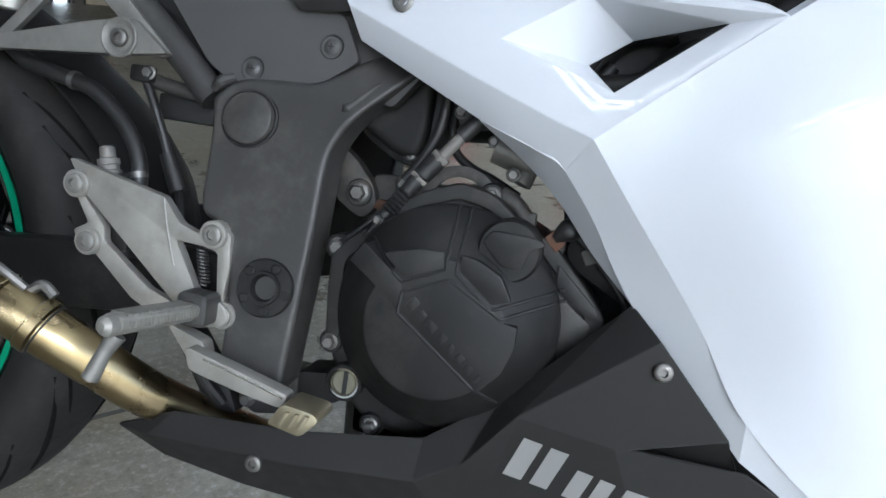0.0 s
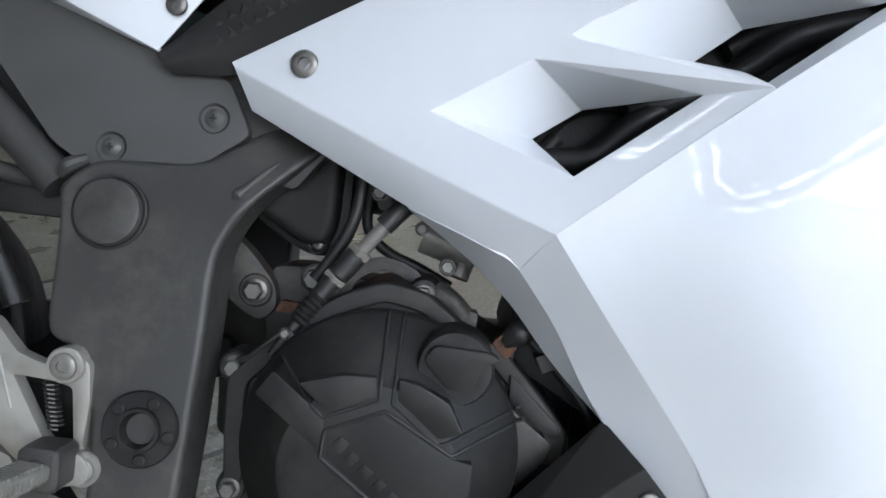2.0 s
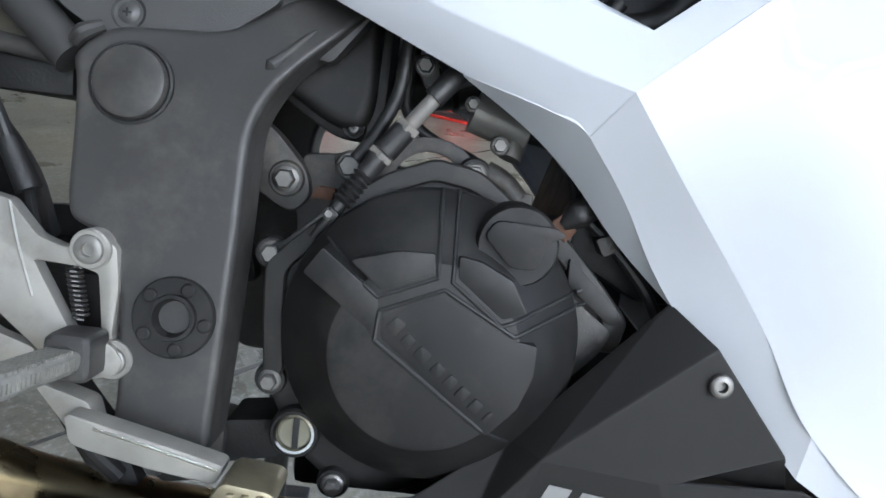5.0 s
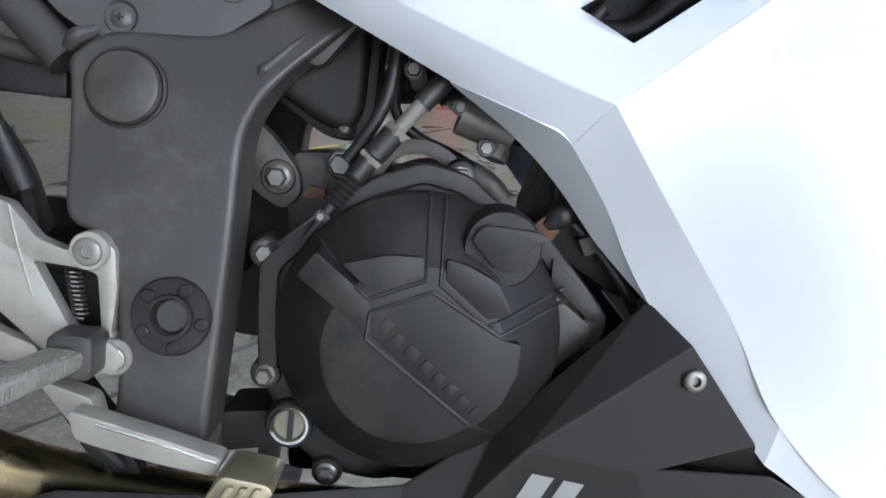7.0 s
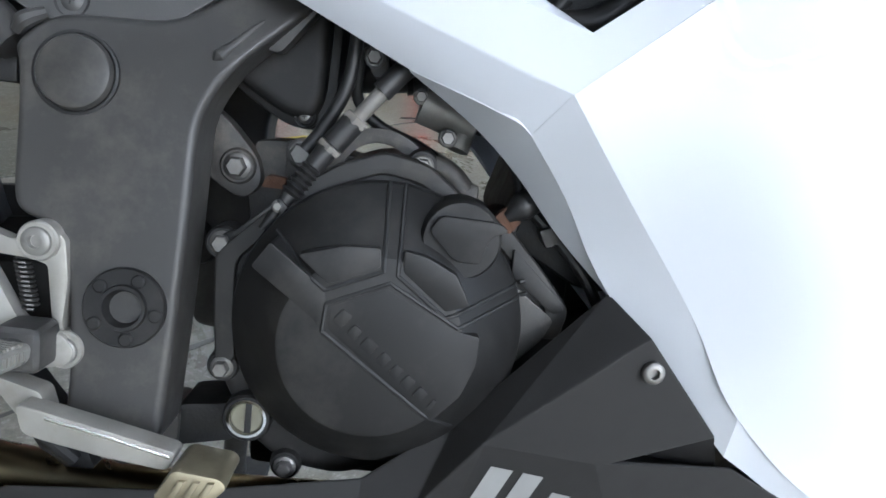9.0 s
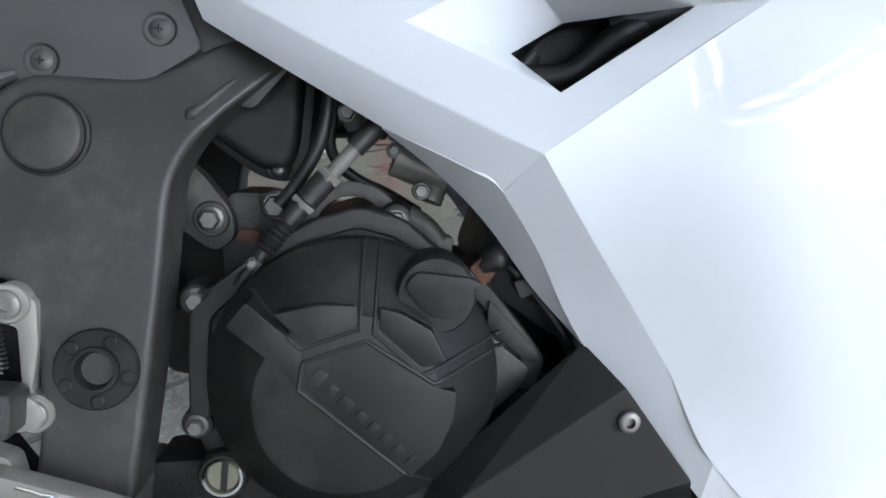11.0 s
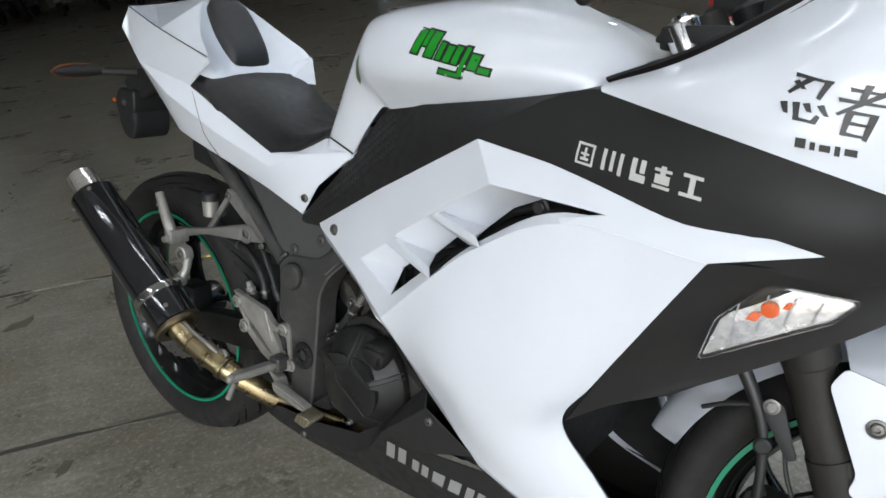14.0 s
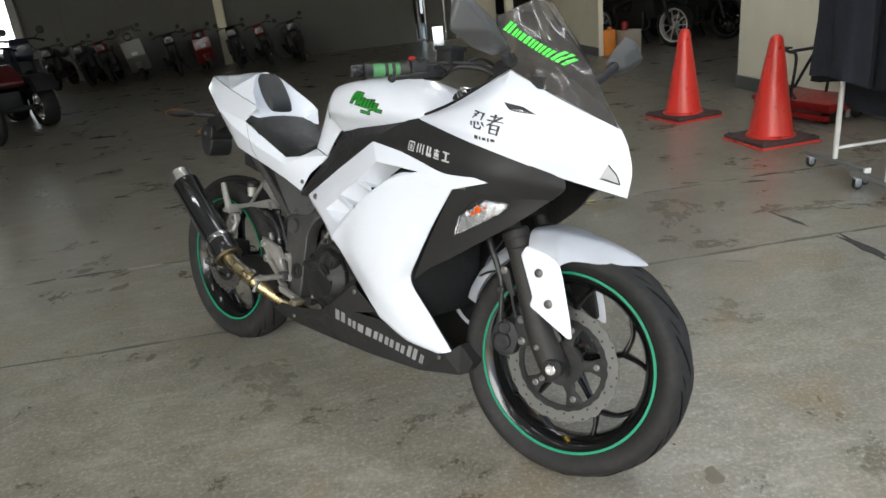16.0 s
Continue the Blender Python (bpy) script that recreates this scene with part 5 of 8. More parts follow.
# swingarm
for s in (-1, 1):
    bm = prism([(-0.040, 0.345), (0.000, 0.352), (0.187, 0.383), (0.251, 0.390), (0.350, 0.402), (0.480, 0.410), (0.490, 0.372), (0.345, 0.334), (0.258, 0.324), (0.120, 0.310), (0.0, 0.285), (-0.040, 0.290)], -0.118, -0.082, 0.006, 0.01)
    part("swingarm", bm if s < 0 else mirrored(bm), CLUTCH, bike, "dark grey box-section swingarm")
part("chain_guard", prism([(0.10, 0.405), (0.30, 0.425), (0.42, 0.42), (0.42, 0.40), (0.10, 0.385)], 0.085, 0.10, 0.003), DARK, bike)
part("rear_hugger", grid_skin([[(0.10, -0.07, 0.600), (0.20, -0.07, 0.545), (0.28, -0.07, 0.47), (0.31, -0.07, 0.40)], [(0.10, 0, 0.63), (0.21, 0, 0.57), (0.30, 0, 0.49), (0.33, 0, 0.40)], [(0.10, 0.07, 0.600), (0.20, 0.07, 0.545), (0.28, 0.07, 0.47), (0.31, 0.07, 0.40)]], 0.004), DARK, bike, "black inner mudguard")
part("shock_absorber", join(tube([(0.40, 0, 0.62), (0.44, 0, 0.40)], 0.022, smooth=False), *[lathe([(0.036, 0), (0.040, 0.006), (0.036, 0.012)], (0.405 + 0.004 * k, 0, 0.60 - 0.022 * k), (-0.18, 0, 1), 20, True) for k in range(8)]), DARK, bike, "black rear shock absorber")

# exhaust
M0 = Vector((-0.045, -0.237, 0.628))
AX = Vector((0.216, -0.227, 0.400)) - M0
LEN = AX.length
AX.normalize()
muffler = part("muffler", lathe([(0.030, 0.0), (0.0440, 0.0), (0.0465, 0.004), (0.0465, LEN - 0.006), (0.030, LEN - 0.004)], M0, AX, 64), CARBON, bike, "black round muffler with polished ends")
part("muffler_tip", lathe([(0.024, -0.050), (0.0265, -0.054), (0.0295, -0.051), (0.0300, -0.030), (0.0315, -0.028), (0.0320, -0.006), (0.040, 0.001), (0.020, 0.001)], M0, AX, 36, True), BRIGHT, muffler, "polished steel outlet")
band = part("muffler_band", lathe([(0.0467, 0), (0.0492, 0.001), (0.0498, 0.009), (0.0492, 0.017), (0.0467, 0.018)], M0 + AX * (LEN - 0.082), AX, 64, True), CHROME, muffler, "polished clamp band")
SIDE = Vector((0, 1, 0)).cross(AX).normalized()
OVER = AX.cross(SIDE)
for a in (-2.05, 2.35):
    d = SIDE * math.cos(a) + OVER * math.sin(a)
    part("band_slot", moved(disc((0, 0, 0), 0.0055, 0.0022, (0, 0, 1)), Matrix.Translation(M0 + AX * (LEN - 0.073) + d * 0.0482) @ d.to_track_quat("Z", "Y").to_matrix().to_4x4() @ Matrix.Diagonal((1.7, 1.0, 1, 1))), DARK, band)
part("muffler_collar", lathe([(0.030, -0.002), (0.0468, -0.004), (0.0480, -0.002), (0.0480, 0.003), (0.0455, 0.006), (0.030, 0.005)], M0 + AX * LEN, AX, 64, True), BRONZE, muffler, "dull bronze end ring")
for k in range(4):
    a = k * math.pi / 2 + 0.5
    d = SIDE * math.cos(a) + OVER * math.sin(a)
    part("rivet", disc(M0 + AX * (LEN - 0.032) + d * 0.0462, 0.0048, 0.003, d), STEEL, muffler)
    part("rivet", disc(M0 + AX * 0.012 + d * 0.0462, 0.0042, 0.003, d), STEEL, muffler)
P1 = M0 + AX * (LEN - 0.010)
pipe = part("exhaust_pipe", tube([tuple(P1), (0.230, -0.2235, 0.389), (0.254, -0.219, 0.371), (0.295, -0.212, 0.352), (0.338, -0.199, 0.328), (0.370, -0.178, 0.303), (0.402, -0.150, 0.275), (0.440, -0.108, 0.246), (0.520, -0.045, 0.205), (0.700, -0.02, 0.195)], [0.0260, 0.0250, 0.0236, 0.0226, 0.0220, 0.0215, 0.021, 0.020, 0.020, 0.020], 6, 28), TITAN, bike, "heat-tinted bare steel exhaust pipe")
part("pipe_collar", lathe([(0.0228, -0.006), (0.0252, -0.0045), (0.0256, 0.004), (0.0228, 0.0055)], (0.326, -0.2035, 0.336), (0.76, 0.24, -0.45), 32), TITAN, pipe)
part("pipe_slit", lathe([(0.0226, -0.0008), (0.0232, -0.0006), (0.0232, 0.0006), (0.0226, 0.0008)], (0.3320, -0.2015, 0.332), (0.76, 0.24, -0.45), 32), DARK, pipe)
for a, b in (((0.2185, -0.226, 0.398), (0.230, -0.2235, 0.389)), ((0.254, -0.219, 0.371), (0.270, -0.2165, 0.3625)), ((0.295, -0.212, 0.352), (0.310, -0.2075, 0.3445))):
    part("pipe_weld", lathe([(0.0222, -0.002), (0.0256, -0.0006), (0.0256, 0.0006), (0.0222, 0.002)], a, Vector(b) - Vector(a), 32), TITAN, pipe)
part("spring_hook", tube([(0.242, -0.228, 0.414), (0.268, -0.224, 0.397), (0.298, -0.218, 0.381), (0.318, -0.211, 0.366)], 0.0040, 4, 8), STEEL, pipe)
part("spring_hook", tube([(0.318, -0.206, 0.364), (0.328, -0.204, 0.370), (0.338, -0.202, 0.362)], 0.0045, 4, 8), STEEL, pipe)

# pillion footrest and muffler hanger
pil = part("pillion_bracket", join(
    prism([(0.085, 0.556), (0.187, 0.573), (0.290, 0.598), (0.330, 0.604), (0.366, 0.577), (0.318, 0.571), (0.189, 0.561), (0.095, 0.540)], -0.126, -0.112, 0.002, 0.004),
    prism([(0.255, 0.665), (0.275, 0.660), (0.366, 0.577), (0.350, 0.573), (0.262, 0.640)], -0.118, -0.108, 0.002, 0.004),
    prism([(0.100, 0.549), (0.182, 0.575), (0.255, 0.650), (0.262, 0.642), (0.190, 0.567), (0.110, 0.541)], -0.120, -0.113, 0.0015, 0.003)), CASTGREY, bike, "aluminium pillion footrest bracket")
rec = part("bracket_recess", lathe([(0.0185, 0), (0.0180, 0.0025), (0.0168, 0.0030), (0.0118, 0.0004), (0, 0.0004)], (0.318, -0.1255, 0.5855), (0, -1, 0), 28), CASTGREY, pil)
bolt(rec, allen, 0.318, -0.1262, 0.5855, 0.0085, 0.004)
bolt(pil, allen, 0.262, -0.118, 0.652, 0.0075, 0.005)
ppeg = part("pillion_peg", join(tube([(0.098, -0.150, 0.548), (0.075, -0.148, 0.590), (0.050, -0.142, 0.630)], [0.013, 0.011, 0.009], 4, 14), *[box(0.060 + 0.006 * k, 0.070 + 0.006 * k, -0.158, -0.154, 0.606 - 0.011 * k, 0.610 - 0.011 * k) for k in range(5)]), ALU, bike, "folded aluminium pillion peg")
part("peg_joint", join(box(0.082, 0.112, -0.160, -0.120, 0.530, 0.560, 0.004), tube([(0.090, -0.165, 0.540), (0.105, -0.165, 0.545)], 0.007, smooth=False)), ALU, ppeg)
hang = part("muffler_hanger", join(
    lathe([(0.0165, 0), (0.0175, 0.003), (0.0175, 0.018), (0.0155, 0.021), (0.010, 0.021), (0.009, 0.017), (0, 0.017)], (0.151, -0.148, 0.519), (0, -1, 0), 28),
    lathe([(0.013, 0), (0.014, 0.003), (0.014, 0.016), (0.012, 0.019), (0, 0.019)], (0.156, -0.170, 0.468), (0, -1, 0), 24),
    tube([(0.158, -0.158, 0.512), (0.166, -0.166, 0.495), (0.163, -0.176, 0.478)], [0.0105, 0.0085, 0.0095], 4, 14),
    tube([(0.156, -0.178, 0.468), (0.152, -0.190, 0.462), (0.146, -0.200, 0.458)], [0.009, 0.008, 0.007], 4, 12)), ALU, bike, "bright aluminium muffler hanger")
bolt(hang, hexhead, 0.151, -0.165, 0.519, 0.0085, 0.006)
bolt(hang, hexhead, 0.156, -0.188, 0.468, 0.0075, 0.006)
part("tail_inner", prism([(0.10, 0.76), (0.35, 0.69), (0.45, 0.64), (0.40, 0.58), (0.27, 0.66), (0.10, 0.70)], -0.085, 0.085, 0.005), DARK, bike, "black plastic under the seat")
reservoir = part("reservoir", lathe([(0.013, -0.020), (0.0155, -0.018), (0.0165, 0.010), (0.0165, 0.014), (0, 0.014)], (0.190, -0.113, 0.618), (0.05, 0, 1), 24), ALU, bike, "pale grey fluid reservoir")
part("reservoir_cap", lathe([(0.0175, 0.013), (0.0175, 0.026), (0.014, 0.030), (0, 0.030)], (0.190, -0.113, 0.618), (0.05, 0, 1), 24), DARK, reservoir, "black cap")

from mathutils.bvhtree import BVHTree
tree = BVHTree.FromPolygons([v.co for v in cover.data.vertices], [p.vertices for p in cover.data.polygons])
for line in ([(0.588, 0.4525), (0.623, 0.4265), (0.6556, 0.441), (0.653, 0.489)], [(0.6630, 0.489), (0.664, 0.4395), (0.694, 0.4175), (0.745, 0.437)], [(0.6235, 0.4015), (0.6245, 0.4185), (0.660, 0.4345), (0.702, 0.412), (0.748, 0.429)], [(0.6235, 0.4015), (0.6935, 0.3525), (0.708, 0.342)]):
    pts = []
    for a, b in zip(line, line[1:]):
        n = max(2, int(math.hypot(b[0] - a[0], b[1] - a[1]) / 0.003))
        pts += [(a[0] + (b[0] - a[0]) * i / n, a[1] + (b[1] - a[1]) * i / n) for i in range(n)]
    pts = [(x, tree.ray_cast(Vector((x, -0.6, z)), Vector((0, 1, 0)))[0], z) for x, z in pts + [line[-1]]]
    part("cover_groove", tube([(x, (h.y if h else -0.15) + 0.0004, z) for x, h, z in pts], 0.0015, smooth=False, seg=8), DARK, cover)
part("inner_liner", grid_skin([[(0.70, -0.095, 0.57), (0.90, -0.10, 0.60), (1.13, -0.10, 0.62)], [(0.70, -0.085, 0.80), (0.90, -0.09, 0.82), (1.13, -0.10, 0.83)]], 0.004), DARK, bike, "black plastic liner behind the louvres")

# hoses and clips seen through the louvres
for pts, r in (([(0.70, -0.112, 0.600), (0.728, -0.118, 0.612), (0.742, -0.118, 0.635), (0.765, -0.112, 0.645)], 0.0075), ([(0.745, -0.115, 0.600), (0.775, -0.120, 0.606), (0.800, -0.118, 0.630), (0.830, -0.112, 0.650)], 0.009), ([(0.80, -0.110, 0.640), (0.85, -0.118, 0.660), (0.90, -0.115, 0.700), (0.95, -0.11, 0.72)], 0.010), ([(0.86, -0.112, 0.690), (0.93, -0.122, 0.735), (1.02, -0.118, 0.745)], 0.008)):
    part("hidden_hose", tube(pts, r, 6, 12), RUBBER, bike, "black hose behind the louvres")
part("hose_clip", box(0.716, 0.728, -0.126, -0.110, 0.600, 0.616, 0.003), CLUTCH, bike)

part("wiring_loom", tube([(0.575, 0.080, 0.556), (0.612, 0.086, 0.564), (0.650, 0.090, 0.572), (0.700, 0.086, 0.584), (0.760, 0.080, 0.600)], [0.010, 0.017, 0.020, 0.018, 0.014], 6, 14), RUBBER, bike, "black taped wiring loom behind the engine")
part("loom_tie", lathe([(0.020, 0), (0.0225, 0.001), (0.0225, 0.006), (0.020, 0.007)], (0.650, 0.090, 0.572), (0.96, 0.05, 0.24), 20), DARK, bike)


# ---- wheels and front end ----
def wheel(name, centre, radius, width, ring, m, label):
    """A wheel turning about y: tyre with its grooves, rim with split spokes, green tape at the radius ring."""
    tr = width / 2
    e = ring + 0.006
    sec = [(ring - 0.004, -tr * 0.70), (ring + (radius - ring) * 0.35, -tr * 0.98), (ring + (radius - ring) * 0.68, -tr * 0.93), (radius - 0.009, -tr * 0.55), (radius, 0), (radius - 0.009, tr * 0.55), (ring + (radius - ring) * 0.68, tr * 0.93), (ring + (radius - ring) * 0.35, tr * 0.98), (ring - 0.004, tr * 0.70)]
    sec = [(p.x, p.y) for p in spline([(a, b, 0) for a, b in sec], 3)]
    place = m @ Matrix.Translation(centre)
    w = part(name, lathe(sec, (0, 0, 0), (0, -1, 0), 96, True), TYRE, bike, label, 50)
    w.matrix_local = place
    rim = [(e - 0.012, -tr * 0.76), (e, -tr * 0.80), (e, -tr * 0.72), (e - 0.018, -tr * 0.60), (e - 0.030, -tr * 0.2), (e - 0.030, tr * 0.2), (e - 0.018, tr * 0.60), (e, tr * 0.72), (e, tr * 0.80), (e - 0.012, tr * 0.76), (e - 0.026, tr * 0.62), (e - 0.040, tr * 0.25), (e - 0.040, -tr * 0.25), (e - 0.026, -tr * 0.62)]
    r = part("rim", lathe(rim, (0, 0, 0), (0, -1, 0), 96, True), RIM, w, "gloss black cast rim")
    part("hub", lathe([(0.040, -0.05), (0.044, -0.035), (0.044, 0.035), (0.040, 0.05)], (0, 0, 0), (0, -1, 0), 32), RIM, w)
    for k in range(5):
        a = 2 * math.pi * k / 5 + radians(18)
        P = lambda rr, da: (rr * math.cos(a + radians(da)), 0, rr * math.sin(a + radians(da)))
        f = 0.64 * ring
        y_spoke = join(tube([P(0.035, 0), P(f * 0.6, 0), P(f, 0)], [0.013, 0.0085, 0.0085], smooth=False, seg=10), tube([P(f * 0.97, 0), P(ring * 0.78, 15), P(ring - 0.022, 32)], [0.0085, 0.0062, 0.0075], 4, 10), tube([P(f * 0.97, 0), P(ring * 0.78, -8), P(ring - 0.022, -14)], [0.0085, 0.0062, 0.0075], 4, 10))
        part("spoke", moved(y_spoke, Matrix.Diagonal((1, 1.9, 1, 1))), RIM, w)
    for s in (-1, 1):
        h = s * tr * 0.80
        part("rim_tape", lathe([(ring - 0.0030, h - 0.003 * s), (ring + 0.0034, h), (ring + 0.0034, h + 0.002 * s), (ring - 0.0032, h + 0.002 * s)], (0, 0, 0), (0, -1, 0), 96, True), GREEN, w, "green rim tape")
    at = lambda q: np.interp(q, [-0.95, -0.75, -0.4, 0, 0.4, 0.75, 0.95], [radius - 0.026, radius - 0.0165, radius - 0.0045, radius + 0.0004, radius - 0.0045, radius - 0.0165, radius - 0.026])
    for s in (-1, 1):
        for n, qs, sweep, size, turn in ((14, (0.10, 0.28, 0.46, 0.64, 0.84), 0.62, 0.0046, 0.0), (14, (0.42, 0.52, 0.62, 0.72, 0.86), 0.50, 0.0036, 0.23)):
            groove = None
            for k in range(n):
                if groove is None:
                    pts = [((at(q) - 0.0022) * math.cos(sweep * q + 0.12 * q * q), s * q * tr, (at(q) - 0.0022) * math.sin(sweep * q + 0.12 * q * q)) for q in qs]
                    groove = part("tread_groove", tube(pts, [size * 0.5, size * 0.9, size, size * 0.9, size * 0.5], 3, 6), GROOVE, w)
                    mesh = groove.data
                else:
                    groove = new("tread_groove", mesh)
                    groove.parent = w
                groove.matrix_local = Matrix.Rotation(2 * math.pi * k / n + turn + (0.2 if s > 0 else 0), 4, "Y")
    return w


STEER = Matrix.Translation((1.424, 0.050, 0.300)) @ Matrix.Rotation(radians(10), 4, Vector((-math.sin(radians(27)), 0, math.cos(radians(27))))) @ Matrix.Translation((-1.405, 0, -0.295))
rear_wheel = wheel("rear_wheel", (-0.038, -0.018, 0.3245), 0.3200, 0.144, 0.2332, Matrix(), "rear wheel with a worn black tyre")
front_wheel = wheel("front_wheel", (1.405, 0, 0.295), 0.3085, 0.130, 0.2348, STEER, "front wheel with a black tyre")


def brake_disc(wheel_ob, r_out, r_in, y, label):
    """A wavy drilled disc on a dark five-armed carrier, in the wheel's own axes."""
    bm = bmesh.new()
    n = 192
    loops = []
    for yy in (y, y + 0.005):
        for rr, wav in ((r_out, 0.0026), (r_in, 0.0012)):
            loops.append([bm.verts.new(((rr + wav * math.cos(24 * 2 * math.pi * k / n)) * math.cos(2 * math.pi * k / n), yy, (rr + wav * math.cos(24 * 2 * math.pi * k / n)) * math.sin(2 * math.pi * k / n))) for k in range(n)])
    o0, i0, o1, i1 = loops
    for k in range(n):
        j = (k + 1) % n
        bm.faces.new((o0[k], o0[j], i0[j], i0[k]))
        bm.faces.new((o1[k], i1[k], i1[j], o1[j]))
        bm.faces.new((o0[k], o1[k], o1[j], o0[j]))
        bm.faces.new((i0[k], i0[j], i1[j], i1[k]))
    d = part("brake_disc", bm, STEELDISC, wheel_ob, label)
    arms = [lathe([(r_in * 0.88, -0.003), (r_in * 1.01, -0.003), (r_in * 1.01, 0.003), (r_in * 0.88, 0.003)], (0, y + 0.004, 0), (0, -1, 0), 60, True)]
    for k in range(5):
        a = 2 * math.pi * k / 5 + radians(8)
        P = lambda rr, da: (rr * math.cos(a + da), rr * math.sin(a + da))
        arms += [prism([P(0.045, 0.42), P(r_in * 0.62, 0.16), P(r_in * 0.95, 0.24), P(r_in * 0.95, -0.24), P(r_in * 0.62, -0.16), P(0.045, -0.42)], y + 0.001, y + 0.008, 0.001, 0.006)]
        part("disc_bolt", hexhead((r_in * 0.76 * math.cos(a), y + 0.001, r_in * 0.76 * math.sin(a)), 0.0062, 0.006), STEEL, wheel_ob)
    part("disc_carrier", join(lathe([(0.056, -0.012), (0.056, 0.004), (0.035, 0.004)], (0, y + 0.003, 0), (0, -1, 0), 32), *arms), CLUTCH, wheel_ob, "black disc carrier")
    hole = None
    for k in range(36):
        a = 2 * math.pi * k / 36
        rr = (r_out + r_in) / 2 + (0.010 if k % 3 == 0 else -0.008 if k % 3 == 1 else 0.001)
        if hole is None:
            hole = part("disc_hole", disc((0, 0, 0), 0.0030, 0.0006, seg=10), DARK, wheel_ob)
            hmesh = hole.data
        else:
            hole = new("disc_hole", hmesh)
            hole.parent = wheel_ob
        hole.matrix_local = Matrix.Translation((rr * math.cos(a), y - 0.0001, rr * math.sin(a)))


STEELDISC = material("worn_brake_disc_steel", (0.150, 0.146, 0.138), 0.45, 0.8, vary=0.2, scale=60)
brake_disc(front_wheel, 0.150, 0.122, -0.066, "wavy drilled steel brake disc")
brake_disc(rear_wheel, 0.118, 0.082, -0.078, "small wavy steel brake disc")
part("valve_cap", tube([(0.030, -0.028, -0.208), (0.018, -0.044, -0.196)], 0.0055, smooth=False), GOLD, front_wheel, "gold valve cap")
part("axle_end", lathe([(0.024, 0), (0.024, 0.030), (0.021, 0.036), (0.014, 0.036), (0.014, 0.030), (0, 0.030)], (-0.038, -0.118, 0.328), (0, -1, 0), 28), CLUTCH, bike, "black axle end")
part("axle_nut", hexhead((-0.038, -0.148, 0.328), 0.013, 0.024), STEEL, bike)
part("chain_adjuster", box(-0.075, -0.01, -0.124, -0.112, 0.300, 0.350, 0.003), ALU, bike)
part("rear_caliper", join(box(0.035, 0.105, -0.120, -0.07, 0.360, 0.420, 0.008), box(0.05, 0.09, -0.128, -0.118, 0.37, 0.41, 0.004)), DARK, bike, "black rear brake caliper")


def fender():
    """The front mudguard: a pointed hood over the tyre with a leg down to each fork."""
    bm = bmesh.new()
    c = Vector((1.405, 0, 0.295))
    secs = []
    ridge_line = [(0, 1), (0.25, 0.985), (0.44, 0.90), (0.70, 0.52), (0.90, 0.18), (1, 0)]
    boxed_line = [(0, 1), (0.45, 0.985), (0.74, 0.90), (0.93, 0.70), (1, 0.50), (1, 0)]
    for d in list(np.linspace(59, 109, 37)):
        a = radians(d)
        w = np.interp(d, [59, 61, 66, 77, 88, 94, 109], [0.004, 0.016, 0.040, 0.072, 0.101, 0.1185, 0.1194])
        top = np.interp(d, [59, 73, 88, 98, 105, 109], [0.326, 0.325, 0.330, 0.345, 0.356, 0.357])
        low = np.interp(d, [59, 61, 66, 77, 88, 92, 97, 109], [0.323, 0.314, 0.299, 0.277, 0.271, 0.262, 0.240, 0.240])
        k = np.interp(d, [80, 96], [0, 1])
        line = spline([((1 - k) * p[0] + k * q[0], (1 - k) * p[1] + k * q[1], 0) for p, q in zip(ridge_line, boxed_line)], 3)
        half = [(p.x * w, low + (top - low) * p.y) for p in line]
        row = [bm.verts.new(c + Vector((rr * math.cos(a), yy, rr * math.sin(a)))) for yy, rr in [(-y, r) for y, r in half[:0:-1]] + half]
        secs.append(row)
    for a, b in zip(secs, secs[1:]):
        for k in range(len(a) - 1):
            bm.faces.new((a[k], b[k], b[k + 1], a[k + 1]))
    bmesh.ops.solidify(bm, geom=bm.faces, thickness=0.003)
    rear = bmesh.new()
    secs = []
    for d in np.linspace(107, 162, 19):
        a = radians(d)
        w = np.interp(d, [107, 145, 156, 162], [0.066, 0.060, 0.046, 0.020])
        secs.append([rear.verts.new(c + Vector(((0.345 - 0.042 * abs(q) ** 3) * math.cos(a), q * w, (0.345 - 0.042 * abs(q) ** 3) * math.sin(a)))) for q in np.linspace(-1, 1, 13)])
    for a, b in zip(secs, secs[1:]):
        for k in range(12):
            rear.faces.new((a[k], b[k], b[k + 1], a[k + 1]))
    bmesh.ops.solidify(rear, geom=rear.faces, thickness=0.003)
    leg = prism([(1.392, 0.556), (1.366, 0.572), (1.300, 0.590), (1.287, 0.565), (1.331, 0.464), (1.325, 0.440), (1.436, 0.378), (1.446, 0.381), (1.437, 0.420), (1.404, 0.528)], -0.1229, -0.1195, 0.0006, 0.008)
    return moved(join(bm, rear, leg, mirrored(leg)), STEER)


fend = part("front_fender", fender(), WHITE, bike, "gloss white front mudguard", 24)
part("inner_bracket", moved(mirrored(prism([(1.380, 0.552), (1.300, 0.572), (1.331, 0.464), (1.325, 0.440), (1.418, 0.388), (1.428, 0.392), (1.420, 0.425), (1.388, 0.528)], -0.114, -0.100, 0.003, 0.008)), STEER), CLUTCH, bike, "dark bracket inside the mudguard leg")
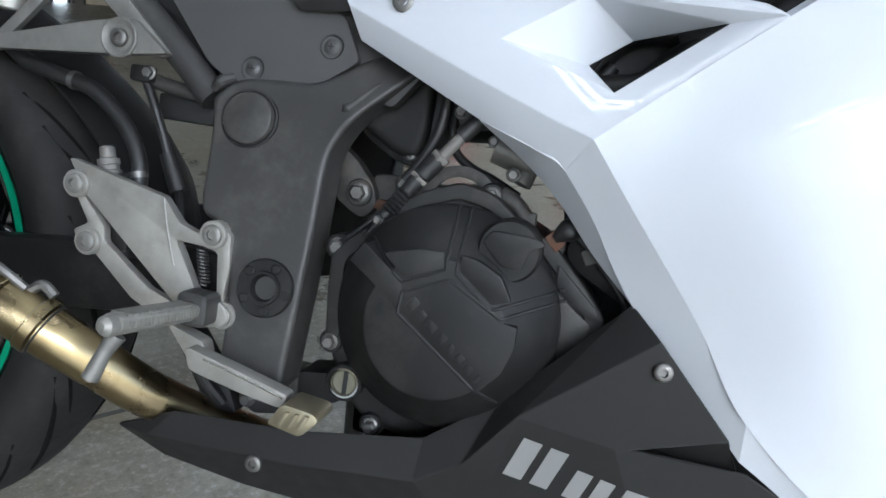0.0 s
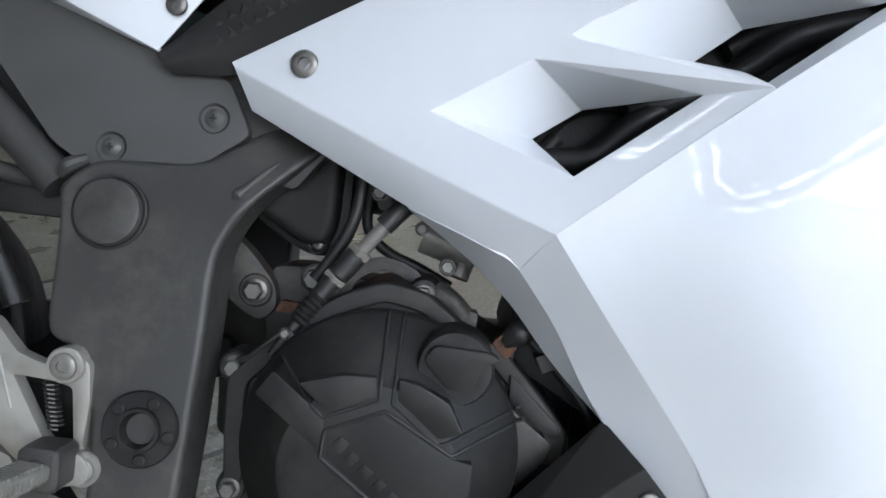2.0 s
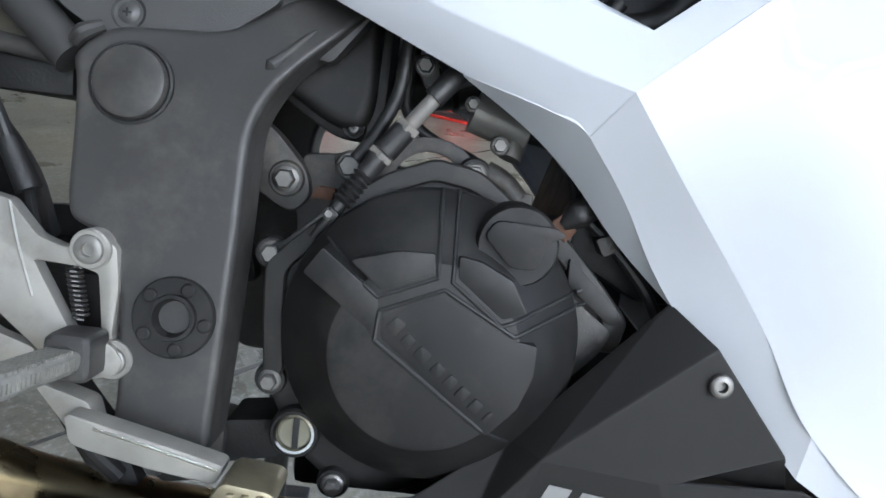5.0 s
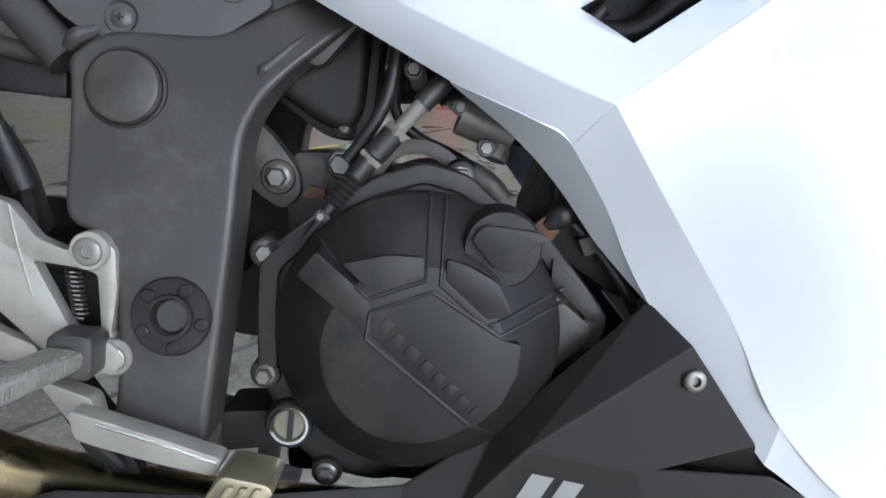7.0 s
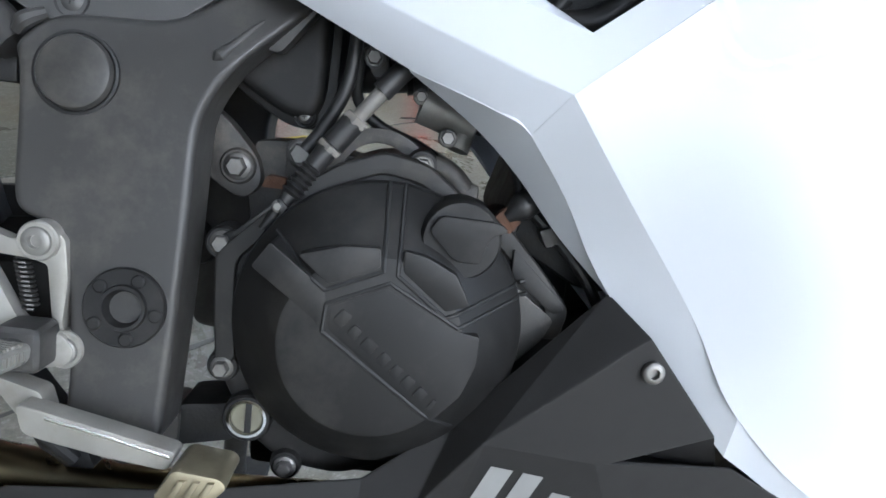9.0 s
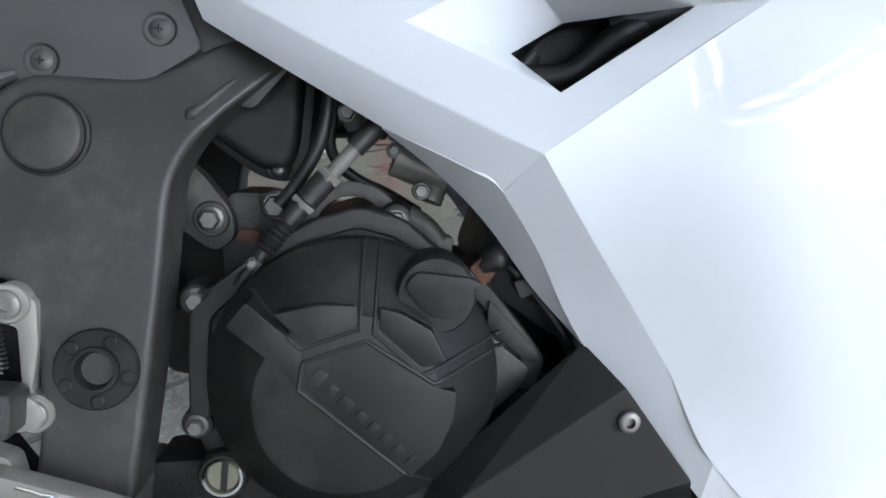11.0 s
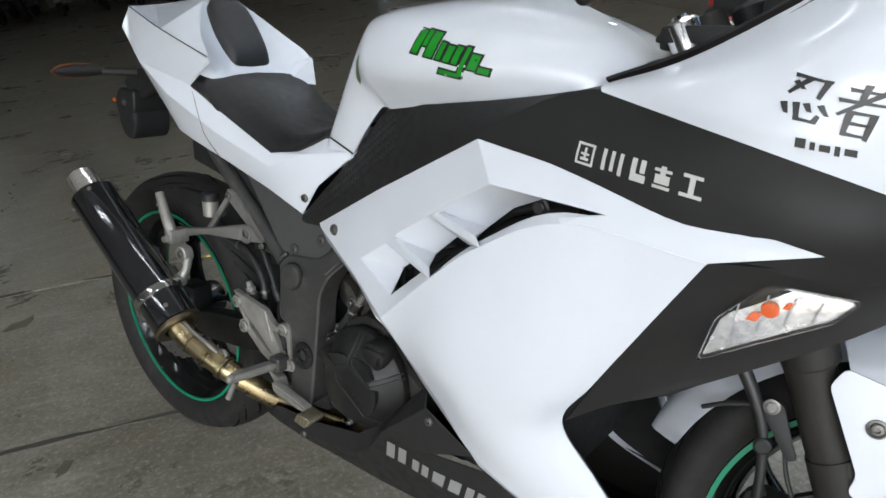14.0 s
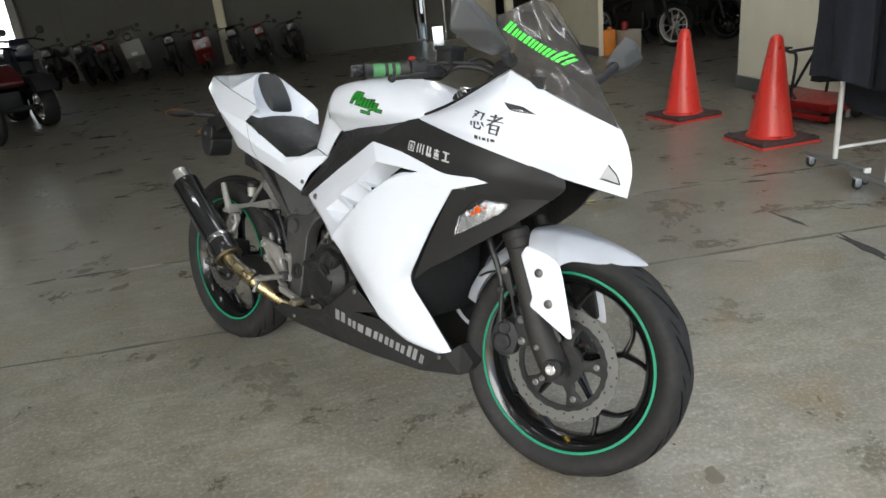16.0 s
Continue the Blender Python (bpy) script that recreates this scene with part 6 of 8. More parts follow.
for x, z in ((1.341, 0.527), (1.375, 0.454)):
    part("fender_bolt", join(moved(lathe([(0.0115, 0), (0.0115, 0.003), (0.0095, 0.0035), (0.0085, 0.001), (0, 0.001)], (x, -0.122, z), (0, -1, 0), 24), STEER), moved(allen((x, -0.123, z), 0.0075, 0.004), STEER)), STEEL, fend)
for s in (-1, 1):
    y = s * 0.091
    part("fork_leg", moved(join(
        tube([(1.408, y, 0.262), (1.388, y, 0.305), (1.352, y, 0.360), (1.322, y, 0.425), (1.304, y, 0.468)], [0.030, 0.038, 0.035, 0.031, 0.030], 4, 28),
        tube([(1.306, y, 0.463), (1.290, y, 0.500), (1.272, y, 0.552), (1.258, y, 0.590)], [0.0275, 0.0265, 0.0285, 0.031], 4, 28),
        tube([(1.335, y * 1.12, 0.440), (1.326, y * 1.14, 0.456), (1.320, y * 1.12, 0.470)], 0.014, 4, 14),
        tube([(1.252, y, 0.600), (1.090, y * 0.9, 0.975)], 0.021, smooth=False, seg=24)), STEER), FORK, bike, "black front fork leg")
    part("fork_collar", moved(lathe([(0.029, -0.028), (0.033, -0.024), (0.035, -0.006), (0.0335, 0.000), (0.0355, 0.004), (0.0355, 0.020), (0.031, 0.026), (0.024, 0.028)], (1.256, y, 0.600), (-0.40, 0, 0.915), 28), STEER), FORK, bike, "charcoal fork seal collar")
    part("axle_clamp", moved(lathe([(0.026, -0.03), (0.026, 0.022), (0.022, 0.026), (0, 0.026)], (1.405, s * 0.105, 0.295), (0, s, 0), 28), STEER), CLUTCH, bike)
    part("axle_end", moved(lathe([(0.0135, 0), (0.0135, 0.006), (0.011, 0.008), (0.006, 0.008), (0.006, 0.004), (0, 0.004)], (1.405, s * 0.131, 0.295), (0, s, 0), 20), STEER), CHROME, bike)
cal = part("front_caliper", moved(join(
    prism([(1.206, 0.335), (1.214, 0.366), (1.240, 0.386), (1.276, 0.376), (1.290, 0.340), (1.280, 0.296), (1.246, 0.283), (1.215, 0.300)], -0.092, -0.045, 0.007, 0.010),
    lathe([(0.024, 0), (0.024, 0.010), (0.020, 0.014), (0.008, 0.015), (0, 0.012)], (1.245, -0.090, 0.325), (0, -1, 0), 24),
    lathe([(0.017, 0), (0.017, 0.008), (0.013, 0.011), (0, 0.010)], (1.246, -0.090, 0.362), (0, -1, 0), 20),
    tube([(1.222, -0.082, 0.360), (1.226, -0.086, 0.385), (1.240, -0.086, 0.395)], 0.008, 3, 10),
    prism([(1.272, 0.395), (1.300, 0.412), (1.322, 0.400), (1.318, 0.330), (1.298, 0.318), (1.276, 0.330)], -0.088, -0.074, 0.004, 0.006)), STEER), DARK, bike, "black front brake caliper")
for x, z in ((1.289, 0.391), (1.297, 0.336)):
    part("caliper_bolt", moved(hexhead((x, -0.088, z), 0.0075, 0.008), STEER), STEEL, cal)
part("bleed_nipple", moved(join(tube([(1.230, -0.088, 0.392), (1.232, -0.092, 0.412)], 0.0042, smooth=False, seg=10), tube([(1.2325, -0.092, 0.408), (1.233, -0.093, 0.420)], 0.0055, smooth=False, seg=10)), STEER), RUBBER, cal)
part("brake_hose", moved(tube([(1.160, -0.070, 0.625), (1.175, -0.090, 0.584), (1.206, -0.096, 0.530), (1.226, -0.098, 0.480), (1.232, -0.098, 0.430), (1.233, -0.094, 0.377)], [0.0085, 0.0095, 0.0085, 0.0065, 0.0065, 0.0065], 6, 12), STEER), RUBBER, bike, "black front brake hose")
guide = part("hose_guide", moved(join(prism([(1.216, 0.512), (1.230, 0.526), (1.246, 0.518), (1.262, 0.470), (1.270, 0.452), (1.258, 0.446), (1.244, 0.470)], -0.100, -0.092, 0.002, 0.005), lathe([(0.011, 0), (0.011, 0.010), (0.008, 0.012), (0, 0.012)], (1.229, -0.097, 0.462), (0, -1, 0), 18)), STEER), DARK, bike, "black hose guide on the fork leg")
part("guide_bolt", moved(hexhead((1.232, -0.100, 0.514), 0.0075, 0.005), STEER), STEEL, guide)
part("sensor_wire", moved(tube([(1.150, -0.078, 0.482), (1.185, -0.086, 0.500), (1.228, -0.090, 0.506), (1.250, -0.088, 0.470), (1.262, -0.084, 0.420), (1.286, -0.080, 0.360)], 0.0032, 6, 8), STEER), RUBBER, bike, "thin black sensor wire")
part("fork_yoke", box(1.07, 1.17, -0.045, 0.145, 0.945, 0.975, 0.008), DARK, bike, "black upper fork yoke")
part("fork_yoke", box(1.16, 1.26, -0.045, 0.145, 0.655, 0.690, 0.008), DARK, bike, "black lower fork yoke")

for x, z in ((1.360, 0.342), (1.384, 0.268)):
    part("pinch_bolt", moved(hexhead((x, -0.132, z), 0.0055, 0.008), STEER), STEEL, bike)


# ---- lamps, controls, mirrors, tail ----
lens = part("front_indicator", prism([(1.208, 0.624), (1.222, 0.677), (1.268, 0.724), (1.350, 0.719), (1.329, 0.693)], lambda x, z: -0.198 + 0.22 * max(0.0, x - 1.24), lambda x, z: -0.186 + 0.22 * max(0.0, x - 1.24), 0.003, 0.006), LENS, bike, "clear front indicator with an amber bulb")
lens.visible_shadow = False
part("indicator_reflector", prism([(1.212, 0.630), (1.226, 0.676), (1.268, 0.720), (1.345, 0.716), (1.326, 0.695)], lambda x, z: -0.186 + 0.22 * max(0.0, x - 1.24), lambda x, z: -0.176 + 0.22 * max(0.0, x - 1.24), 0.001, 0.004), REFLECTOR, lens, "bright reflector")
for k in range(4):
    x = 1.236 + 0.024 * k
    part("reflector_rib", prism([(x, 0.660 + 0.009 * k), (x + 0.002, 0.660 + 0.009 * k), (x + 0.010, 0.712), (x + 0.008, 0.712)], -0.1872 + 0.22 * max(0.0, x - 1.24), -0.183 + 0.22 * max(0.0, x - 1.24)), REFLECTOR, lens)
part("amber_bulb", lathe([(0.006, 0), (0.0090, 0.003), (0.0080, 0.006), (0, 0.008)], (1.272, -0.1805, 0.697), (0, -1, 0), 20), AMBER, lens, "amber bulb")


def decal(target, outlines, mat, parent, name, label="", lift=0.0008, side=-1, step=0.012):
    """Thin film pieces with outlines in x and z, laid onto a part's outer side along y."""
    tree = BVHTree.FromPolygons([v.co for v in target.data.vertices], [p.vertices for p in target.data.polygons])
    for pts in outlines:
        bm = bmesh.new()
        bm.faces.new([bm.verts.new((x, 0, z)) for x, z in pts])
        bmesh.ops.triangulate(bm, faces=bm.faces)
        for _ in range(3):
            es = [e for e in bm.edges if e.calc_length() > step]
            if es:
                bmesh.ops.subdivide_edges(bm, edges=es, cuts=1)
                bmesh.ops.triangulate(bm, faces=bm.faces)
        for v in bm.verts:
            hit = tree.ray_cast(Vector((v.co.x, side * 0.6, v.co.z)), Vector((0, -side, 0)))
            v.co.y = (hit[0].y if hit[0] else side * 0.2) + side * lift
        ob = part(name, bm, mat, parent, label)


def bars(origin, along, up, spans, height, slant=0.0):
    """Slanted bars along a line: spans of (start, end, low, high) in parts of the run and of the height."""
    o, a, u = Vector(origin), Vector(along), Vector(up).normalized() * height
    sl = a.normalized() * slant * height
    return [[tuple(o + a * s + u * lo + sl * lo), tuple(o + a * e + u * lo + sl * lo), tuple(o + a * e + u * hi + sl * hi), tuple(o + a * s + u * hi + sl * hi)] for s, e, lo, hi in spans]


LETTERS = [(0.0, 0.105, 0, 1), (0.135, 0.225, 0, 0.72), (0.245, 0.385, 0, 0.72), (0.405, 0.495, 0, 0.72), (0.515, 0.605, 0, 0.72), (0.625, 0.715, 0, 0.72), (0.740, 0.835, 0, 1), (0.865, 0.900, 0, 0.78)]
TWIN = [(a + (b - a) * i, a + (b - a) * j, lo, hi) for a, b, lo, hi in LETTERS for i, j in ((0.02, 0.42), (0.60, 0.98))]
decal(belly_pan, bars((0.722, 0.288), (0.355, -0.078), (0.22, 0.975), TWIN, 0.038, 0.10), SILVER, belly_pan, "maker_mark", "silver maker's mark bar")
STROKES = [(0.00, 0.018, 0, 1), (0.132, 0.15, 0, 1), (0.018, 0.132, 0, 0.11), (0.018, 0.132, 0.89, 1), (0.040, 0.110, 0.22, 0.34), (0.040, 0.110, 0.46, 0.56), (0.065, 0.085, 0.34, 0.80), (0.22, 0.25, 0.05, 1), (0.29, 0.32, 0.1, 1), (0.36, 0.39, 0.0, 1), (0.46, 0.58, 0.0, 0.35), (0.46, 0.50, 0.35, 1), (0.53, 0.57, 0.42, 1), (0.64, 0.77, 0.0, 0.14), (0.65, 0.76, 0.22, 0.62), (0.64, 0.77, 0.75, 0.88), (0.685, 0.725, 0.62, 1.0), (0.84, 1.0, 0, 0.16), (0.90, 0.94, 0.16, 0.84), (0.85, 0.99, 0.84, 1.0)]
panel_right = bpy.data.objects["upper_side_panel"]
decal(panel_right, bars((1.052, 0.826), (0.146, -0.022), (0.1, 1), STROKES, 0.024), WHITEFILM, panel_right, "white_mark", "white lettering bar")
cowl = bpy.data.objects["upper_cowl"]
BRUSH = [(0.05, 0.92, 0.41, 0.90), (0.38, 0.93, 0.33, 0.57), (0.21, 0.92, 0.03, 0.57), (0.07, 0.80, 0.16, 0.69), (0.02, 0.37, 0.07, 0.19), (0.14, 0.41, 0.19, 0.13), (0.17, 0.12, 0.37, 0.12), (0.36, 0.10, 0.39, 0.25), (0.24, 0.43, 0.29, 0.30), (0.38, 0.45, 0.46, 0.29),
         (0.60, 0.87, 0.88, 0.89), (0.74, 1.00, 0.72, 0.62), (0.53, 0.65, 0.99, 0.69), (0.93, 0.95, 0.55, 0.38), (0.66, 0.47, 0.66, 0.02), (0.88, 0.49, 0.87, 0.00), (0.66, 0.46, 0.88, 0.48), (0.67, 0.26, 0.87, 0.27), (0.67, 0.05, 0.87, 0.05)]


def stroke(x0, z0, x1, z1):
    """One brush stroke, wider where it begins, on the slanted field of the mark."""
    a, b = Vector((x0, z0)), Vector((x1, z1))
    d = (b - a).normalized()
    side = Vector((-d.y, d.x))
    q = [a + side * 0.042 - d * 0.02, a - side * 0.038 - d * 0.005, (a + b) / 2 - side * 0.031, b - side * 0.022, b + side * 0.026 + d * 0.02, (a + b) / 2 + side * 0.031]
    return [(1.256 + 0.083 * p.x + 0.008 * p.y, 0.891 - 0.016 * p.x + 0.045 * p.y) for p in q]


decal(cowl, [stroke(*b) for b in BRUSH], BLACKFILM, cowl, "brush_mark", "black brush-stroke mark")
decal(cowl, bars((1.276, 0.868), (0.055, -0.007), (0, 1), [(0, 0.16, 0, 1), (0.22, 0.30, 0, 0.8), (0.36, 0.52, 0, 0.7), (0.58, 0.66, -0.2, 0.8), (0.72, 0.90, 0, 0.7)], 0.009), BLACKFILM, cowl, "brush_mark")
decal(cowl, [[(1.336, 0.954), (1.351, 0.937), (1.362, 0.933), (1.400, 0.928), (1.373, 0.945)]], DARK, cowl, "air_slot", "dark air slot", 0.0012)
decal(cowl, [[(1.355, 0.9385), (1.364, 0.936), (1.386, 0.932), (1.371, 0.938)]], REFLECTOR, cowl, "slot_glint", "bright inside of the air slot", 0.0018)
tank_ob = bpy.data.objects["fuel_tank"]
SCRIPT = [(0.00, 0.09, 0.1, 1.0), (0.11, 0.17, 0.45, 1.05), (0.19, 0.30, 0.1, 1.05), (0.35, 0.41, 0.1, 0.75), (0.45, 0.53, 0.1, 0.7), (0.56, 0.63, 0.1, 0.75), (0.67, 0.72, -0.3, 0.8), (0.45, 0.70, -0.35, -0.2), (0.76, 0.86, 0.05, 0.6), (0.88, 1.0, 0.0, 0.2)]
decal(tank_ob, bars((0.768, 0.934), (0.132, -0.022), (0.10, 1), [(a - 0.022, b + 0.022, lo - 0.07, hi + 0.07) for a, b, lo, hi in SCRIPT], 0.036, 0.35), BLACKFILM, tank_ob, "badge_edge", "black edge of the badge", 0.0004)
decal(tank_ob, bars((0.768, 0.934), (0.132, -0.022), (0.10, 1), SCRIPT, 0.036, 0.35), BADGE, tank_ob, "tank_badge", "green script badge", 0.0012)
# controls on the right handlebar
G0, G1 = Vector((0.984, -0.333, 1.013)), Vector((1.046, -0.222, 1.024))
ga = (G1 - G0).normalized()
bar = part("handlebar", tube([tuple(G0 + ga * 0.02), tuple(G1), (1.095, -0.125, 1.020)], 0.011, smooth=False, seg=16), DARK, bike, "black clip-on handlebar")
grip = part("grip", lathe([(0.019, 0), (0.0195, 0.004), (0.0165, 0.010), (0.0165, 0.100), (0.020, 0.106), (0.020, 0.112), (0.012, 0.113)], G0 + ga * 0.026, ga, 28), RUBBER, bike, "black rubber grip with green inlays")
part("bar_end", lathe([(0, 0), (0.012, 0), (0.0145, 0.003), (0.0145, 0.026), (0.012, 0.030)], G0 - ga * 0.006, ga, 28), GLOSSBLACK, grip, "polished black bar end")
for a, b in ((0.046, 0.076), (0.084, 0.094), (0.102, 0.114)):
    part("grip_inlay", lathe([(0.0162, 0), (0.0172, 0.001), (0.0172, b - a - 0.001), (0.0162, b - a)], G0 + ga * a, ga, 28), material("pale_green_grip_inlay", (0.075, 0.24, 0.09), 0.6, vary=0.25, scale=120), grip, "green rubber inlay")
sw = part("switch_block", join(lathe([(0.022, 0), (0.025, 0.004), (0.025, 0.040), (0.021, 0.046)], G0 + ga * 0.142, ga, 24), box(1.050, 1.082, -0.205, -0.178, 1.030, 1.052, 0.005)), DARK, bike, "black switch block")
part("kill_switch", box(1.052, 1.066, -0.216, -0.200, 1.046, 1.056, 0.003), material("red_switch", (0.30, 0.02, 0.015), 0.4, vary=0.1), sw, "red kill switch")
res = part("fluid_reservoir", join(box(1.085, 1.135, -0.150, -0.098, 1.040, 1.078, 0.006), box(1.081, 1.139, -0.154, -0.094, 1.074, 1.086, 0.004)), DARK, bike, "black front brake reservoir")
part("lever_clamp", box(1.075, 1.115, -0.190, -0.150, 1.000, 1.038, 0.008), DARK, bike)
lever = part("brake_lever", tube([(1.118, -0.160, 1.018), (1.135, -0.200, 1.015), (1.125, -0.270, 1.006), (1.113, -0.322, 0.998)], [0.009, 0.0075, 0.006, 0.0055], 6, 12), DARK, bike, "black front brake lever")
part("lever_ball", lathe([(0.004, 0), (0.0095, 0.006), (0.0095, 0.012), (0.004, 0.018)], (1.113, -0.318, 0.998), (-0.1, -1, -0.1), 18), DARK, lever)
for s in (-1, 1):
    part("fork_cap", lathe([(0.022, 0), (0.022, 0.045), (0.018, 0.050), (0.010, 0.050), (0.009, 0.056), (0, 0.056)], (1.122, 0.045 + s * 0.10, 0.935), (-0.45, 0, 0.89), 24), CHROME, bike, "bright fork tube top")
part("left_handlebar", join(tube([(1.095, 0.20, 1.010), (1.050, 0.30, 1.010), (0.985, 0.41, 1.000)], 0.015, smooth=False, seg=14), box(1.06, 1.11, 0.17, 0.21, 1.0, 1.04, 0.005)), RUBBER, bike, "black left grip")
part("instrument_panel", prism([(1.19, 0.985), (1.22, 1.055), (1.30, 1.06), (1.33, 1.00), (1.26, 0.96)], -0.085, 0.10, 0.01, 0.02), DARK, bike, "black instrument panel behind the screen")
part("cowl_stay", join(tube([(1.330, -0.100, 1.000), (1.380, -0.085, 1.005), (1.395, -0.06, 0.985)], 0.012, 4, 10), box(1.345, 1.385, -0.11, -0.08, 0.985, 1.015, 0.006)), DARK, bike, "black screen stay")
part("inner_trim", join(*[b for s in (1,) for b in [grid_skin([[(1.060, -0.160, 0.914), (1.165, -0.154, 0.955), (1.298, -0.115, 1.038)], [(1.060, -0.120, 0.900), (1.165, -0.115, 0.925), (1.300, -0.085, 0.985)]], 0.004)]]), BLACKPANEL, bike, "black inner cowl trim")
screen_ob = bpy.data.objects["windscreen"]
decal(screen_ob, bars((1.264, 1.122), (0.163, -0.090), (0.49, 0.87), TWIN, 0.023, 0.0), LIME, screen_ob, "screen_mark", "lime green lettering bar", 0.001)


def mirror(back, front, base, arm):
    """A faceted fairing mirror: the shell runs from its glass behind to a ridge in front."""
    bm = bmesh.new()
    for p in back + front:
        bm.verts.new(p)
    got = bmesh.ops.convex_hull(bm, input=bm.verts)
    bmesh.ops.delete(bm, geom=list(set(v for v in got["geom_interior"] if isinstance(v, bmesh.types.BMVert))), context="VERTS")
    bevelled(bm, 0.006, 14, 3)
    m = part("mirror", bm, COVER, bike, "dark grey faceted fairing mirror", 20)
    part("mirror_stem", tube([base, tuple(Vector(base) * 0.5 + Vector(arm) * 0.5 + Vector((0, 0, -0.006))), arm], [0.016, 0.012, 0.014], 4, 12), BLACKPANEL, m, "black mirror stem")
    mid = sum((Vector(p) for p in back), Vector()) / len(back)
    glass = bmesh.new()
    vs = [[glass.verts.new(mid + (Vector(p) - mid) * 0.88 + Vector((d, 0, 0))) for p in back] for d in (-0.0025, -0.0005)]
    glass.faces.new(vs[0])
    glass.faces.new(vs[1][::-1])
    for k in range(len(back)):
        glass.faces.new((vs[0][k - 1], vs[1][k - 1], vs[1][k], vs[0][k]))
    part("mirror_glass", glass, CHROME, m, "mirror glass")


mirror([(1.315, y, z) for y, z in ((-0.364, 1.095), (-0.356, 1.150), (-0.335, 1.180), (-0.300, 1.172), (-0.215, 1.135), (-0.185, 1.066), (-0.215, 1.052), (-0.290, 1.066))], [(1.335, -0.350, 1.166), (1.365, -0.282, 1.098), (1.345, -0.252, 1.070), (1.345, -0.185, 1.068)], (1.300, -0.122, 1.050), (1.340, -0.200, 1.066))
mirror([(1.315, y, z) for y, z in ((0.286, 1.070), (0.319, 1.104), (0.385, 1.150), (0.437, 1.147), (0.496, 1.085), (0.430, 1.055), (0.330, 1.032), (0.300, 1.040))], [(1.345, 0.340, 1.098), (1.347, 0.405, 1.122), (1.345, 0.450, 1.094), (1.346, 0.345, 1.060)], (1.345, 0.165, 1.005), (1.332, 0.310, 1.062))
# tail end
carrier = part("plate_carrier", join(
    prism([(-0.100, 0.920), (-0.150, 0.900), (-0.205, 0.872), (-0.262, 0.856), (-0.288, 0.838), (-0.270, 0.812), (-0.200, 0.800), (-0.130, 0.830), (-0.060, 0.880)], TAIL - 0.034, TAIL + 0.034, 0.010, 0.012, 3),
    prism([(-0.215, 0.820), (-0.285, 0.826), (-0.306, 0.800), (-0.300, 0.752), (-0.262, 0.742), (-0.222, 0.772)], TAIL - 0.050, TAIL + 0.050, 0.012, 0.012, 3)), DARK, bike, "black number plate carrier")
part("plate_lamp", prism([(-0.300, 0.795), (-0.336, 0.790), (-0.340, 0.772), (-0.310, 0.762)], TAIL - 0.030, TAIL + 0.030, 0.006, 0.006), SEAT, carrier, "small black plate lamp")
part("carrier_flap", prism([(-0.226, 0.775), (-0.300, 0.772), (-0.308, 0.745), (-0.292, 0.712), (-0.266, 0.698), (-0.240, 0.704), (-0.226, 0.735)], TAIL - 0.048, TAIL + 0.048, 0.016, 0.016, 4), DARK, carrier, "dull black rounded lower flap")
part("carrier_bolt", hexhead((-0.262, TAIL - 0.050, 0.790), 0.006, 0.006), STEEL, carrier)
part("side_reflector", box(-0.338, -0.318, TAIL - 0.042, TAIL - 0.028, 0.786, 0.796, 0.003), AMBERLENS, carrier, "amber side reflector")
for s in (-1, 1):
    ind = part("rear_indicator", join(tube([(-0.215, TAIL + s * 0.03, 0.862), (-0.290, TAIL + s * 0.080, 0.864)], 0.009, smooth=False), moved(tube([(-0.290, TAIL + s * 0.074, 0), (-0.300, TAIL + s * 0.100, 0), (-0.304, TAIL + s * 0.140, 0), (-0.303, TAIL + s * 0.172, 0), (-0.299, TAIL + s * 0.190, 0)], [0.010, 0.015, 0.016, 0.011, 0.003], 5, 14), Matrix.Translation((0, 0, 0.866)) @ Matrix.Diagonal((1, 1, 0.95, 1)))), DARK, bike, "slim black rear indicator")
    for up in (-1, 1):
        part("indicator_lens", tube([(-0.312, TAIL + s * 0.100, 0.866 + up * 0.014), (-0.316, TAIL + s * 0.140, 0.866 + up * 0.0145), (-0.312, TAIL + s * 0.172, 0.866 + up * 0.010), (-0.302, TAIL + s * 0.192, 0.866 + up * 0.001)], 0.0022, 4, 8), AMBERLENS, ind, "amber edge lens")
part("tail_lamp", box(-0.213, -0.200, TAIL - 0.035, TAIL + 0.035, 0.975, 1.000, 0.003), material("red_tail_lens", (0.35, 0.01, 0.01), 0.2, vary=0.1), bike, "red tail lamp")
bolt(belly_pan, allen, 0.8245, -0.1835, 0.3960, 0.0072, 0.004, name="belly_screw")
bolt(belly_pan, allen, 0.518, -0.1745, 0.2485, 0.0075, 0.004, name="belly_screw")
bolt(belly_pan, allen, 1.105, -0.117, 0.258, 0.0070, 0.004, name="belly_screw")
part("side_stand", join(tube([(0.52, 0.10, 0.27), (0.50, 0.20, 0.10), (0.49, 0.265, 0.062)], 0.013, 4, 12), box(0.46, 0.53, 0.245, 0.295, 0.052, 0.066, 0.004)), DARK, bike, "black side stand")

part("tank_seam", tube([(0.517, -0.094, 0.795), (0.552, -0.098, 0.784), (0.590, -0.1005, 0.770)], 0.0014, 4, 6), DARK, tank_ob)

LAMP = [(1.516, 0.788), (1.552, 0.777), (1.547, 0.800), (1.532, 0.822), (1.530, 0.800)]
decal(cowl, [LAMP], LAMPGLASS, cowl, "headlamp_corner", "grey corner of the headlamp glass", 0.0010, step=0.006)
